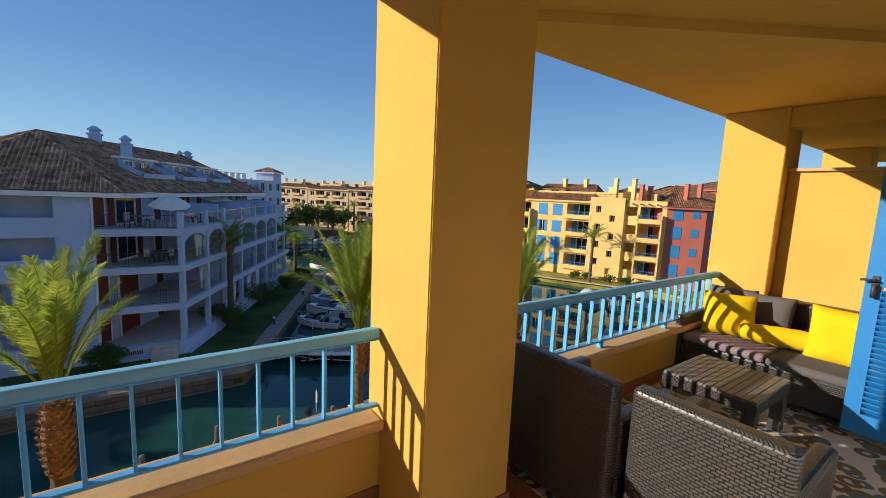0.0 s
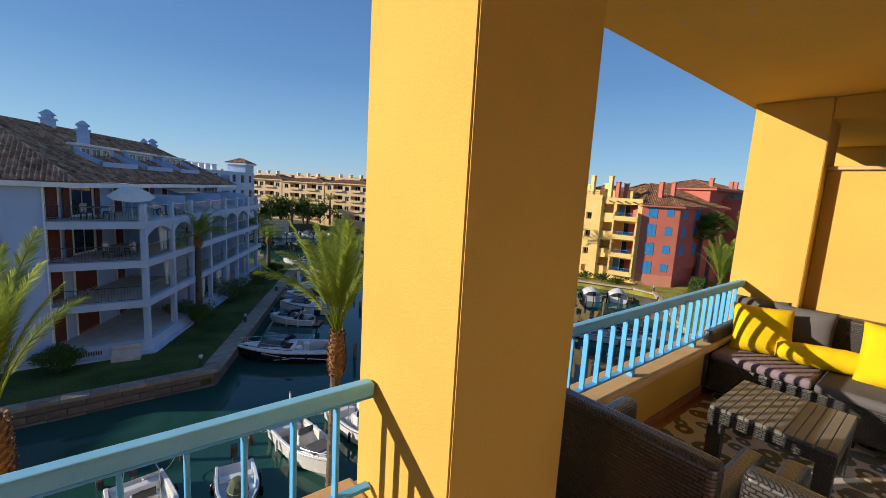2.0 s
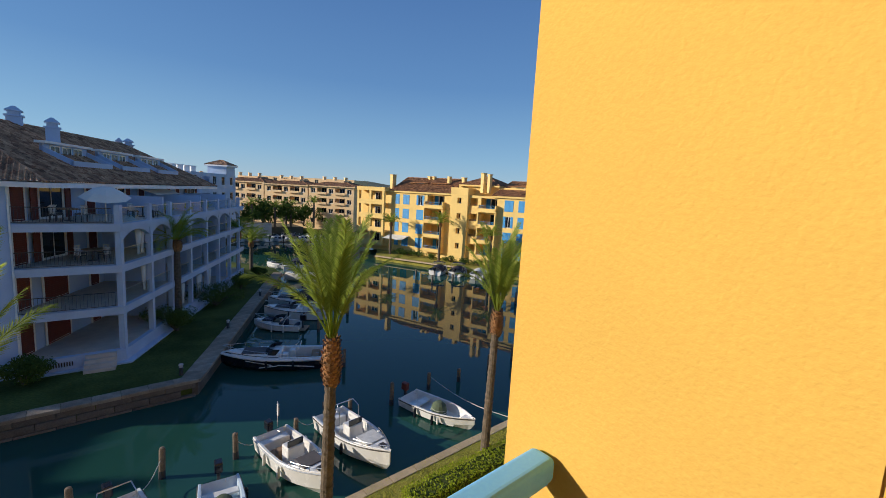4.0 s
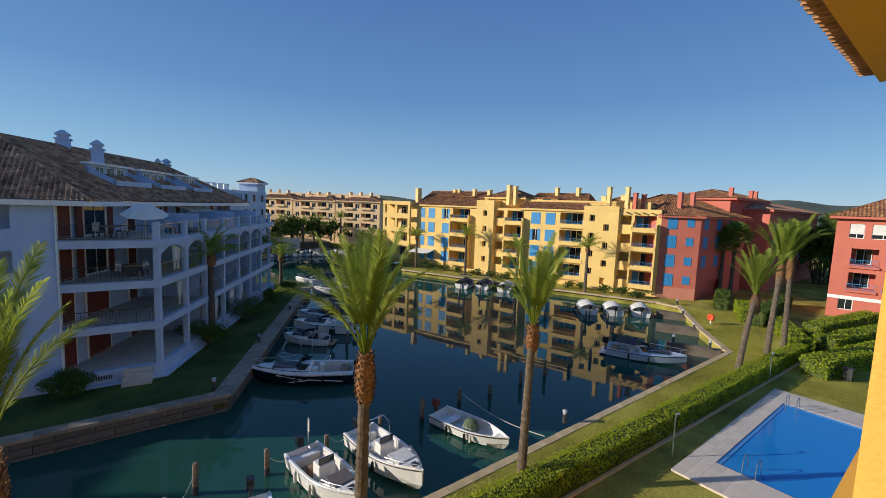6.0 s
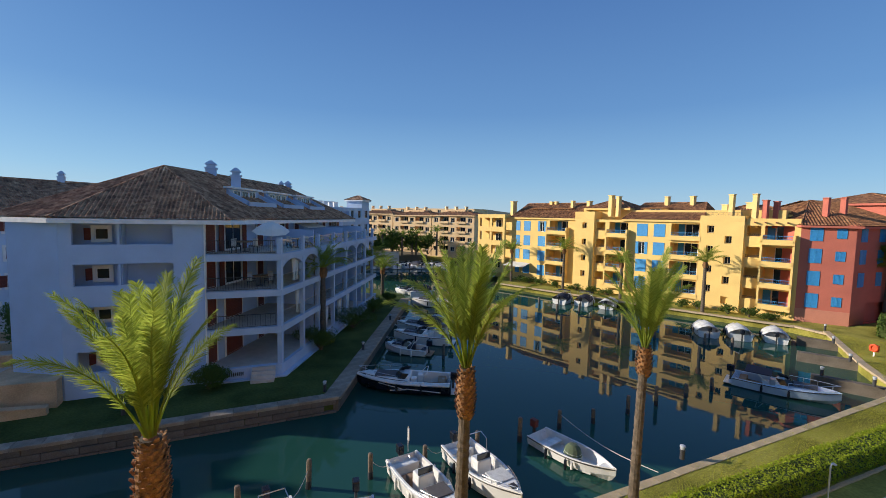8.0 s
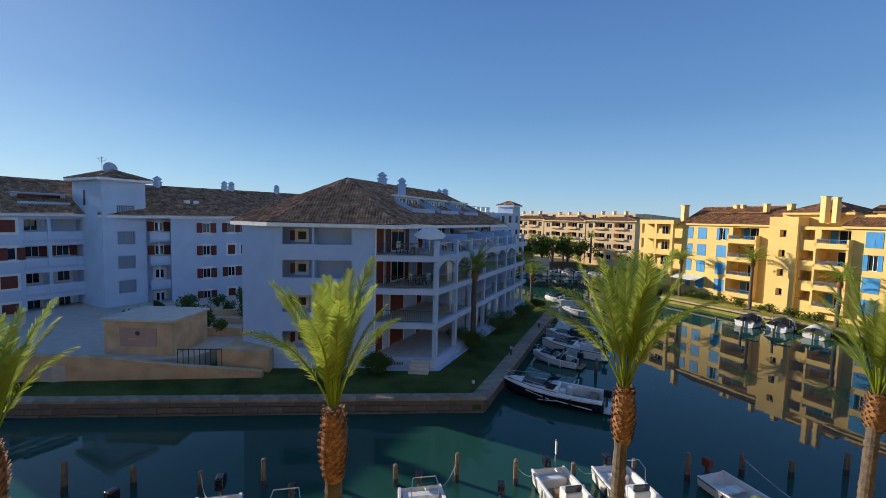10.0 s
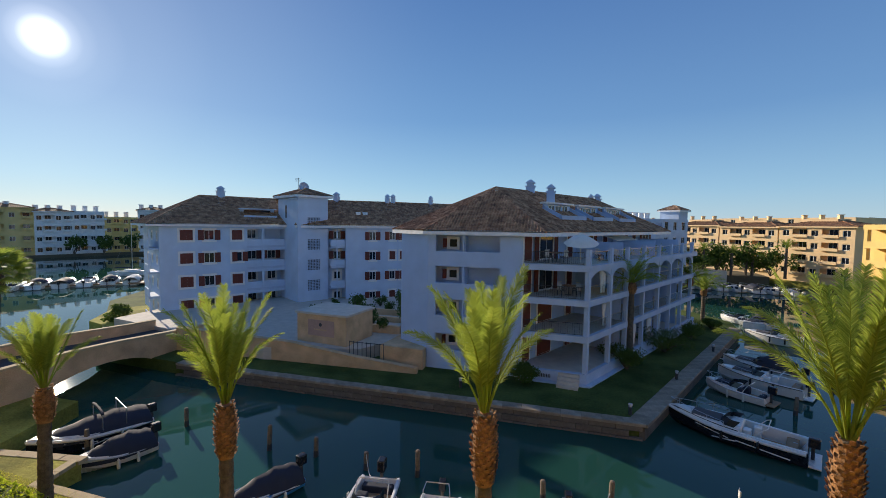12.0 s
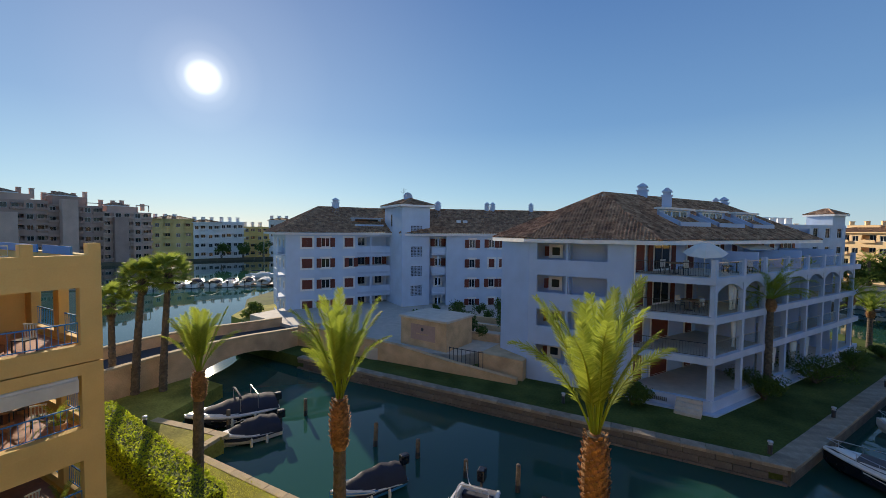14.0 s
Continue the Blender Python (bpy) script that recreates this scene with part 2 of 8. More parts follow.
def glass_material(name, tint=(0.02, 0.025, 0.03)):
    m = bpy.data.materials.new(name)
    m.use_nodes = True
    b = m.node_tree.nodes["Principled BSDF"]
    b.inputs["Base Color"].default_value = (*tint, 1)
    b.inputs["Roughness"].default_value, b.inputs["IOR"].default_value = 0.04, 1.5
    return m


def clear_glass(name):
    m = bpy.data.materials.new(name)
    m.use_nodes = True
    n, l = m.node_tree.nodes, m.node_tree.links
    n.clear()
    o, mix, t, g = n.new("ShaderNodeOutputMaterial"), n.new("ShaderNodeMixShader"), n.new("ShaderNodeBsdfTransparent"), n.new("ShaderNodeBsdfGlossy")
    t.inputs[0].default_value = (0.9, 0.93, 0.94, 1)
    g.inputs["Roughness"].default_value = 0.03
    mix.inputs[0].default_value = 0.03
    l.new(t.outputs[0], mix.inputs[1])
    l.new(g.outputs[0], mix.inputs[2])
    l.new(mix.outputs[0], o.inputs[0])
    return m


def leaf_material(name, c1, c2, trans=0.35):
    m = bpy.data.materials.new(name)
    m.use_nodes = True
    n, l = m.node_tree.nodes, m.node_tree.links
    b, o = n["Principled BSDF"], n["Material Output"]
    geo = n.new("ShaderNodeNewGeometry")
    r = n.new("ShaderNodeValToRGB")
    r.color_ramp.elements[0].color, r.color_ramp.elements[1].color = (*c1, 1), (*c2, 1)
    l.new(geo.outputs["Random Per Island"], r.inputs[0])
    l.new(r.outputs[0], b.inputs["Base Color"])
    b.inputs["Roughness"].default_value = 0.65
    b.inputs["Specular IOR Level"].default_value = 0.2
    t, mix = n.new("ShaderNodeBsdfTranslucent"), n.new("ShaderNodeMixShader")
    br = n.new("ShaderNodeHueSaturation")
    br.inputs["Value"].default_value = 1.5
    l.new(r.outputs[0], br.inputs["Color"])
    l.new(br.outputs[0], t.inputs[0])
    mix.inputs[0].default_value = trans
    l.new(b.outputs[0], mix.inputs[1])
    l.new(t.outputs[0], mix.inputs[2])
    l.new(mix.outputs[0], o.inputs[0])
    return m


def rug_material():
    """Beige rug with scattered olive, brown and blue-grey flowers on thin stems."""
    m = surface("rug_weave", (0.62, 0.56, 0.46), 0.95, vary=0.06, scale=9, fine=400, bump=0.3, size=0.003)
    n, l = m.node_tree.nodes, m.node_tree.links
    co = n.new("ShaderNodeTexCoord")
    warp = n.new("ShaderNodeTexNoise")
    warp.inputs["Scale"].default_value = 3.0
    l.new(co.outputs["Object"], warp.inputs["Vector"])
    addv = n.new("ShaderNodeVectorMath")
    addv.operation = "MULTIPLY_ADD"
    addv.inputs[1].default_value = (0.12, 0.12, 0)
    l.new(warp.outputs["Color"], addv.inputs[0])
    l.new(co.outputs["Object"], addv.inputs[2])
    old = n["Principled BSDF"].inputs["Base Color"].links[0].from_socket
    for scale, lo, hi, colour in ((4.2, 0.30, 0.33, (0.16, 0.15, 0.07)), (5.1, 0.24, 0.27, (0.13, 0.15, 0.16)), (3.4, 0.20, 0.23, (0.17, 0.11, 0.05))):
        v = n.new("ShaderNodeTexVoronoi")
        v.voronoi_dimensions = "2D"
        v.feature = "SMOOTH_F1"
        v.inputs["Scale"].default_value = scale
        v.inputs["Smoothness"].default_value = 0.1
        l.new(addv.outputs[0], v.inputs["Vector"])
        r = n.new("ShaderNodeValToRGB")
        r.color_ramp.elements[0].position, r.color_ramp.elements[0].color = lo, (1, 1, 1, 1)
        r.color_ramp.elements[1].position, r.color_ramp.elements[1].color = hi, (0, 0, 0, 1)
        hole = r.color_ramp.elements.new(0.07)
        hole.color = (0, 0, 0, 1)
        r.color_ramp.elements.new(0.09).color = (1, 1, 1, 1)
        l.new(v.outputs["Distance"], r.inputs[0])
        mix = n.new("ShaderNodeMix")
        mix.data_type = "RGBA"
        mix.inputs["B"].default_value = (*colour, 1)
        l.new(r.outputs[0], mix.inputs["Factor"])
        l.new(old, mix.inputs["A"])
        old = mix.outputs["Result"]
    l.new(old, n["Principled BSDF"].inputs["Base Color"])
    return m


OCHRE = surface("ochre_render", (0.715, 0.44, 0.098), 0.85, vary=0.05, scale=1.3, fine=120, bump=0.5, spec=0.2, size=0.0035)
LEDGE = surface("ledge_paint", (0.66, 0.42, 0.20), 0.7, vary=0.08, scale=3, fine=60, bump=0.1, spec=0.3)
BLUE = surface("blue_paint", (0.11, 0.45, 0.85), 0.4, vary=0.05, scale=4, fine=120, bump=0.05)
# Rail blue brightened for the handrail, to offset the warm bounce light.
HANDRAIL = surface("brightened_handrail_paint", (0.22, 0.58, 0.95), 0.5, vary=0.06, scale=5, fine=120, bump=0.05, spec=0.25)
SHUTTER = surface("shutter_paint", (0.022, 0.22, 0.58), 0.42, vary=0.06, scale=3, fine=90, bump=0.05)
YSHUTTER = surface("sky_blue_shutter_paint", (0.05, 0.30, 0.62), 0.5, vary=0.08, scale=3, fine=60, bump=0.05)
WICKER = weave("brown_wicker", (0.085, 0.081, 0.077), 0.34, 1.0)
# Dark table resin lightened, so sun on the top is in its colour.
TABLETOP = surface("sunlit_tone_resin", (0.19, 0.175, 0.155), 0.5, vary=0.12, scale=5, fine=80, bump=0.1)
DARKPLASTIC = surface("dark_resin", (0.045, 0.038, 0.034), 0.5, vary=0.1, fine=80, bump=0.1)
YELLOW = surface("yellow_cloth", (0.80, 0.55, 0.015), 0.95, vary=0.06, scale=6, fine=500, bump=0.3, spec=0.1, size=0.002)
GREYCLOTH = surface("grey_cloth", (0.13, 0.12, 0.12), 0.95, vary=0.06, scale=6, fine=500, bump=0.3, spec=0.1, size=0.002)
MAUVE = surface("mauve_cloth", (0.26, 0.20, 0.23), 0.95, vary=0.06, scale=6, fine=500, bump=0.3, spec=0.1, size=0.002)
TERRA = surface("terracotta_tile", (0.38, 0.15, 0.08), 0.5, vary=0.15, scale=5, fine=70, bump=0.1, each=0.15)
GROUT = surface("grout", (0.25, 0.2, 0.16), 0.9)
RUG = rug_material()
STEEL = surface("steel", (0.55, 0.56, 0.58), 0.3, metal=1.0, vary=0.05, bump=0.02)
# Paler ochre for the neighbouring house, lifted to make up for its shade.
OCHRE_PALE = surface("lifted_ochre_render", (0.82, 0.56, 0.22), 0.85, vary=0.06, scale=0.8, fine=20, bump=0.3, spec=0.2, size=0.006)
DARKMETAL = surface("dark_metal", (0.05, 0.05, 0.055), 0.45, vary=0.1, bump=0.05)
CLAY = surface("clay_tile", (0.42, 0.22, 0.11), 0.85, vary=0.2, scale=6, fine=40, bump=0.2, each=0.2)
GREYBLUE = surface("greyblue_render", (0.44, 0.57, 0.79), 0.85, vary=0.05, scale=0.5, fine=14, bump=0.15, spec=0.2, size=0.01)
GREYBLUE_PALE = surface("pale_slab_paint", (0.47, 0.57, 0.72), 0.8, vary=0.06, scale=0.8, fine=14, bump=0.1, spec=0.2)
WHITE = surface("white_paint", (0.82, 0.81, 0.79), 0.6, vary=0.06, scale=2, fine=40, bump=0.05)
REDWOOD = surface("red_brown_shutter", (0.17, 0.035, 0.022), 0.55, vary=0.15, scale=3, fine=50, bump=0.1)
ROOF_OLD = tiled_roof("weathered_roof_tile", (0.27, 0.135, 0.07), (0.47, 0.265, 0.145))
ROOF_RED = tiled_roof("brown_roof_tile", (0.23, 0.095, 0.038), (0.34, 0.155, 0.062))
YWALL = surface("yellow_render", (0.80, 0.56, 0.20), 0.85, vary=0.06, scale=0.4, fine=9, bump=0.1, spec=0.2)
YPALE = surface("pale_yellow_render", (0.80, 0.58, 0.24), 0.85, vary=0.06, scale=0.4, fine=9, bump=0.1, spec=0.2)
RWALL = surface("red_render", (0.56, 0.17, 0.12), 0.85, vary=0.07, scale=0.4, fine=9, bump=0.1, spec=0.2)
PINK = surface("pink_plinth_render", (0.60, 0.25, 0.17), 0.85, vary=0.07, scale=0.4, fine=9, bump=0.1, spec=0.2)
# Harbour haze is put into this wall colour by lightening it.
PINKWALL = surface("hazed_pink_render", (0.66, 0.46, 0.37), 0.85, vary=0.08, scale=0.3, fine=6, bump=0.05, spec=0.2)
BLUE_PALE = surface("pale_blue_render", (0.55, 0.66, 0.81), 0.85, vary=0.06, scale=0.5, fine=14, bump=0.15, spec=0.2, size=0.01)
GELBLUE = surface("boat_pale_blue", (0.55, 0.66, 0.76), 0.25, vary=0.04, bump=0.02)
# Greener grass than LAWN, with the buildings' shade also put into its colour.
LAWN_SHADE = surface("lush_shaded_lawn", (0.05, 0.085, 0.02), 0.95, vary=0.25, scale=0.35, fine=7, bump=0.8, spec=0.1, tint=(0.085, 0.11, 0.03), size=0.05)
TAN = surface("tan_render", (0.84, 0.60, 0.34), 0.85, vary=0.06, scale=0.3, fine=6, bump=0.05, spec=0.2)
# Brown lightened for the harbour blocks, standing in for the haze over them.
BROWNWALL = surface("brown_render", (0.48, 0.32, 0.26), 0.85, vary=0.08, scale=0.3, fine=6, bump=0.05, spec=0.2)
STONE = surface("sandstone", (0.64, 0.44, 0.26), 0.9, vary=0.16, scale=0.8, fine=14, bump=0.4, spec=0.2, size=0.02)
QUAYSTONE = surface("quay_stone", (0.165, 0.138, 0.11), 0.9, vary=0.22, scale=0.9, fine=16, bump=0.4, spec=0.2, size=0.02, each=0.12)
OLDCOPING = surface("weathered_coping", (0.33, 0.275, 0.21), 0.9, vary=0.2, scale=1.5, fine=22, bump=0.3, spec=0.2, each=0.15)
COPING = surface("pale_coping", (0.52, 0.405, 0.255), 0.9, vary=0.12, scale=1.5, fine=22, bump=0.2, spec=0.2, each=0.08)
PAVING = surface("pale_paving", (0.56, 0.50, 0.43), 0.85, vary=0.08, scale=1.5, fine=30, bump=0.2, each=0.08)
ASPHALT = surface("asphalt", (0.07, 0.07, 0.075), 0.9, vary=0.15, scale=0.7, fine=60, bump=0.3)
LAWN = surface("lawn_soil", (0.25, 0.235, 0.045), 0.95, vary=0.25, scale=0.35, fine=7, bump=0.8, spec=0.1, tint=(0.35, 0.315, 0.07), size=0.05)
EARTH = surface("earth", (0.13, 0.11, 0.07), 0.95, vary=0.2, scale=0.02, fine=0.5, bump=0.2)
BED = surface("canal_bed", (0.05, 0.055, 0.045), 0.95)
WATER = water_material("canal_water", (0.018, 0.075, 0.058), 1.1, 0.035)
POOLWATER = water_material("pool_water", (0.015, 0.21, 0.56), 2.0, 0.06)
POOLTILE = surface("pool_tile", (0.06, 0.25, 0.55), 0.4, vary=0.06)
GLASS = glass_material("window_glass")
CLEAR = clear_glass("balustrade_glass")
BARK = surface("palm_bark", (0.135, 0.105, 0.075), 0.95, vary=0.3, scale=5, fine=35, bump=0.8, size=0.03)
BOOT = surface("palm_boot", (0.27, 0.14, 0.06), 0.9, vary=0.3, scale=6, fine=40, bump=0.6, size=0.02, tint=(0.34, 0.17, 0.07))
FROND = leaf_material("palm_leaf", (0.16, 0.22, 0.03), (0.34, 0.39, 0.07), 0.5)
FANLEAF = leaf_material("fan_palm_leaf", (0.13, 0.18, 0.03), (0.25, 0.30, 0.06), 0.45)
DRYLEAF = leaf_material("dry_leaf", (0.20, 0.13, 0.06), (0.30, 0.20, 0.10))
HEDGE = leaf_material("hedge_leaf", (0.20, 0.27, 0.015), (0.40, 0.45, 0.04), 0.5)
HEDGE_DARK = leaf_material("shrub_leaf", (0.045, 0.085, 0.015), (0.11, 0.16, 0.03), 0.3)
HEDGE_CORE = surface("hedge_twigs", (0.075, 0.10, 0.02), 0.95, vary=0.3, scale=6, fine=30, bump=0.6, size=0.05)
GRASS = leaf_material("grass_blade", (0.29, 0.30, 0.04), (0.50, 0.46, 0.09), 0.6)
GEL = surface("boat_gelcoat", (0.74, 0.73, 0.70), 0.25, vary=0.03, scale=2, fine=60, bump=0.02)
GELGREY = surface("boat_silver", (0.45, 0.48, 0.52), 0.25, vary=0.04, bump=0.02)
NAVY = surface("boat_navy", (0.012, 0.014, 0.022), 0.25, vary=0.1, bump=0.02)
CANVAS = surface("dark_canvas", (0.02, 0.025, 0.045), 0.8, vary=0.12, scale=3, fine=150, bump=0.3)
COVER = surface("pale_boat_cover", (0.60, 0.60, 0.58), 0.85, vary=0.15, scale=2.5, fine=20, bump=0.5, size=0.03)
TEAK = surface("teak", (0.33, 0.20, 0.11), 0.7, vary=0.15, fine=40)
PILE = surface("old_pile", (0.19, 0.15, 0.11), 0.9, vary=0.25, scale=5, fine=40, bump=0.4)
ORANGE = surface("orange_plastic", (0.75, 0.09, 0.02), 0.5, vary=0.06)
ROPE = surface("rope", (0.6, 0.58, 0.52), 0.9)
CLOTHWHITE = surface("pale_canvas", (0.70, 0.70, 0.66), 0.9, vary=0.06, fine=200)
STRIPE = surface("green_stripe_cloth", (0.09, 0.12, 0.07), 0.9)
HILL = surface("far_hill", (0.09, 0.11, 0.07), 1.0, vary=0.2, scale=0.01, fine=0.1, bump=0.0)

# ---------------------------------------------------------------- ground, water, quays
LAWN_Z, WATER_Z = -10.3, -11.29
tagged(part("ground", slab([(-2500, -2500), (2500, -2500), (2500, 2500), (-2500, 2500)], -14.4, -14.0), BED), "dark canal bed and ground under the water", "ground", kind="structure")
bm = bmesh.new()
vs = [bm.verts.new(p) for p in ((-900, -60, WATER_Z), (500, -60, WATER_Z), (500, 900, WATER_Z), (-900, 900, WATER_Z))]
bm.faces.new(vs)
tagged(part("water", bm, WATER), "dark blue-green still canal water with reflections", "water", kind="structure")


def land(name, pts, label, mat=LAWN, top=LAWN_Z):
    return tagged(part(name, slab(pts, -14.0, top), mat), label, "lawn", kind="structure")


land("ground_near_bank", [(-140, -60), (62, -60), (300, -60), (300, 22.6), (57.2, 23.0), (47.2, 16.6), (41.8, 12.42), (-22.1, 12.42), (-22.1, 14.1), (-27.3, 13.2), (-29.5, 18.8), (-140, 14.5)],
     "green lawn of the near bank along the canal")
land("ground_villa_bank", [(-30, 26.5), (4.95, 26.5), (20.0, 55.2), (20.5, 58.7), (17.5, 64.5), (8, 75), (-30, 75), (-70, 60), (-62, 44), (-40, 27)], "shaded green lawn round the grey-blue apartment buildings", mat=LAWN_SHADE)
land("ground_yellow_bank", [(57.2, 22.99), (300, 22.61), (300, 260), (60, 260), (45, 116), (60, 98), (52, 82), (43.5, 68.5), (40.9, 64.7), (48.2, 46.5), (57.0, 26.5)], "green lawn in front of the yellow apartment building", top=LAWN_Z - 0.15)
land("ground_far_bank", [(-60, 118), (46, 110.5), (58, 262), (300, 262), (900, 900), (-300, 900), (-60, 240)], "dark planted bank behind the marina", mat=EARTH, top=-9.6)
land("ground_turret_bank", [(0, 77), (13.5, 82.5), (27, 97), (20, 106), (0, 106)], "bank under the grey-blue marina building", mat=EARTH)
land("ground_west_bank", [(-900, -200), (-163, -200), (-163, 70), (-163, 86), (-150, 116), (-120, 150), (-62, 240), (-300, 900), (-900, 900)], "far bank of the wide harbour water", mat=EARTH)

# hills on the horizon
bm = bmesh.new()
rowa, rowb, rowc = [], [], []
for i in range(61):
    a = radians(-12 + i * 1.2)
    h = 22 + 30 * noise.noise((i * 0.16, 3.1, 0)) + 22 * math.exp(-((i - 17) / 12) ** 2)
    for row, r, z in ((rowa, 900, -14), (rowb, 1300, h), (rowc, 1700, -14)):
        row.append(Vector((r * math.cos(a), r * math.sin(a), z)))
rings(bm, [rowa, rowb, rowc], close=False)
tagged(part("backdrop_hills", bm, HILL, smooth=True), "low green wooded hills on the horizon", "hill", kind="structure")


def coping(name, p, q, w=0.55, t=0.16, z=LAWN_Z, n=None, mat=None, label="pale stone coping along the quay"):
    """A row of coping stones from p to q, lying to the left of that way."""
    L = math.dist(p, q)
    n = n or max(1, round(L / 1.2))
    ob = tagged(new(name), label, "coping", kind="structure")
    ob.matrix_basis = along(p, q, z)
    me = bpy.data.meshes.new("stone")
    b = bmesh.new()
    box(b, 0.006, L / n - 0.006, 0, w, -t, 0.03)
    bmesh.ops.bevel(b, geom=b.edges[:], offset=0.015, segments=1, affect="EDGES")
    b.to_mesh(me)
    b.free()
    me.materials.append(mat or COPING)
    for i in range(n):
        share("stone", me, ob, pose(i * L / n, RND.uniform(-.01, .01), RND.uniform(-0.008, 0.008)))
    return ob


def quay_wall(name, p, q, z0, z1, rows=3, w=0.3, back=0.0, label="weathered stone quay wall above the water"):
    """Courses of long blocks, proud of the bank by w, with open joints."""
    L = math.dist(p, q)
    ob = tagged(new(name), label, "quay wall", kind="structure")
    ob.matrix_basis = along(p, q)
    h = (z1 - z0) / rows
    n = max(2, round(L / 1.5))
    meshes = []
    for k in range(3):
        b = bmesh.new()
        box(b, 0.012, L / n - 0.012, -w + 0.02 * k, 0.02, 0.012, h - 0.012)
        bmesh.ops.bevel(b, geom=b.edges[:], offset=0.025, segments=1, affect="EDGES")
        me = bpy.data.meshes.new("block")
        b.to_mesh(me)
        b.free()
        me.materials.append(QUAYSTONE)
        meshes.append(me)
    for r in range(rows):
        off = 0.5 * (r % 2)
        for i in range(n - (r % 2)):
            share("block", RND.choice(meshes), ob, pose((i + off) * L / n, 0.04 * r, z0 + r * h))
    return ob


# near bank
coping("coping_near", (-22.1, 12.0), (41.8, 12.0), w=0.43)
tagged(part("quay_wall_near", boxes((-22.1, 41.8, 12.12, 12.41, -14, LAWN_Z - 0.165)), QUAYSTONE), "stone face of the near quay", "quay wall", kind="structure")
coping("coping_slip", (-27.6, 13.0), (-22.0, 13.95), w=0.5)
coping("coping_slip", (-22.6, 14.0), (-22.1, 12.0), w=0.45)
# stepped finger quays on the right
coping("coping_finger", (41.8, 12.05), (47.4, 16.35), w=0.6)
coping("coping_finger", (47.2, 16.2), (57.4, 22.85), w=0.6)
for a, b_ in (((41.9, 13.0), (40.0, 16.9)), ((48.0, 16.9), (46.0, 20.6)), ((53.6, 20.4), (52.0, 23.4))):
    m = along(a, b_)
    ob = tagged(part("finger_pier", boxes((0, math.dist(a, b_), -0.3, 0.3, -1.6, 0.0)), QUAYSTONE), "low stone finger pier with bollards", "pier")
    ob.matrix_basis = along(a, b_, LAWN_Z - 0.12)
# villa bank
quay_wall("quay_wall_villa_south", (-30, 26.45), (4.85, 26.45), WATER_Z - 0.25, LAWN_Z - 0.1)
coping("coping_villa_south", (-30, 26.2), (5.0, 26.2), w=0.75, mat=OLDCOPING)
coping("coping_villa_east", (5.1, 26.15), (20.3, 55.1), w=1.15, mat=OLDCOPING, label="broad weathered stone quay edge along the moorings")
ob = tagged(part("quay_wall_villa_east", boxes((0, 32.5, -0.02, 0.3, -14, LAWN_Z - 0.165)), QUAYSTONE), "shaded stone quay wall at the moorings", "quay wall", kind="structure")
ob.matrix_basis = along((4.95, 26.3), (20.15, 55.15))
# yellow bank
coping("coping_yellow", (57.4, 26.2), (48.4, 46.3), w=0.6, z=LAWN_Z - 0.15)
coping("coping_yellow", (48.4, 46.3), (41.0, 64.6), w=0.6, z=LAWN_Z - 0.15)
coping("coping_yellow", (57.2, 22.6), (57.6, 26.4), w=0.6, z=LAWN_Z - 0.15)
# road level round the rear buildings
tagged(part("road_yard", slab([(-46, 33.0), (-24, 29.2), (-16, 31.4), (-14.2, 35.2), (-12, 60), (-46, 62)], -12, -9.25), PAVING), "paved forecourt at the rear apartment building", "pavement", kind="structure")
tagged(part("seawall", boxes((-20, 36, 106, 107, -14, -8.2)), PAVING), "pale concrete wall at the marina's end", "wall", kind="structure")

# ---------------------------------------------------------------- the balcony
BEFORE = set(scene.objects)
CEIL = 2.77
tagged(part("floor", boxes((-6, 9, -3.0, -0.06, -0.3, -0.012)), GROUT), "grout bed under terracotta balcony tiles", "floor", kind="structure")
# Unseen house wall, kept white so it bounces light onto the balcony.
tagged(part("wall_house", boxes((-6, 9, -3.3, -2.62, -0.3, CEIL)), WHITE), "unseen house wall behind the balcony, white to bounce light", "wall", kind="structure")
tagged(part("wall_west_end", boxes((-6.3, -6, -3.3, 0.085, -0.3, CEIL)), OCHRE), "ochre rendered end wall of the balcony", "wall", kind="structure")
tagged(part("ceiling", boxes((-6.3, 12, -3.3, 0.16, CEIL + .061, CEIL + 0.25)), OCHRE), "ochre painted balcony ceiling", "ceiling", kind="structure")
tagged(part("ceiling_soffit", slab([(5.6, -2.66), (12, -2.66), (12, .16), (1.29, .16)], CEIL, CEIL + .06), OCHRE), "ochre outer soffit with flaking patches", "ceiling", kind="structure")
tagged(part("ceiling_soffit_west", boxes((-6.3, 1.26, -.05, .16, CEIL, CEIL + .06)), OCHRE), "ochre lintel band along the balcony edge", "ceiling", kind="structure")
tagged(part("facade_below", boxes((-6.3, 12, -3.3, 0.05, -10.3, -0.31)), OCHRE), "ochre rendered facade under the balcony", "wall", kind="structure")
# Added unseen slab: gives a surface under the camera past the rail.
tagged(part("slab_edge", boxes((-6.3, 12, 0.052, 0.42, -0.52, -0.31)), OCHRE), "unseen ochre slab added outside the parapet", "wall", kind="structure")
tagged(part("facade_above", boxes((-6.3, 12, -3.3, 0.05, CEIL + 0.255, 5.0)), OCHRE), "ochre rendered attic wall above the balcony", "wall", kind="structure")
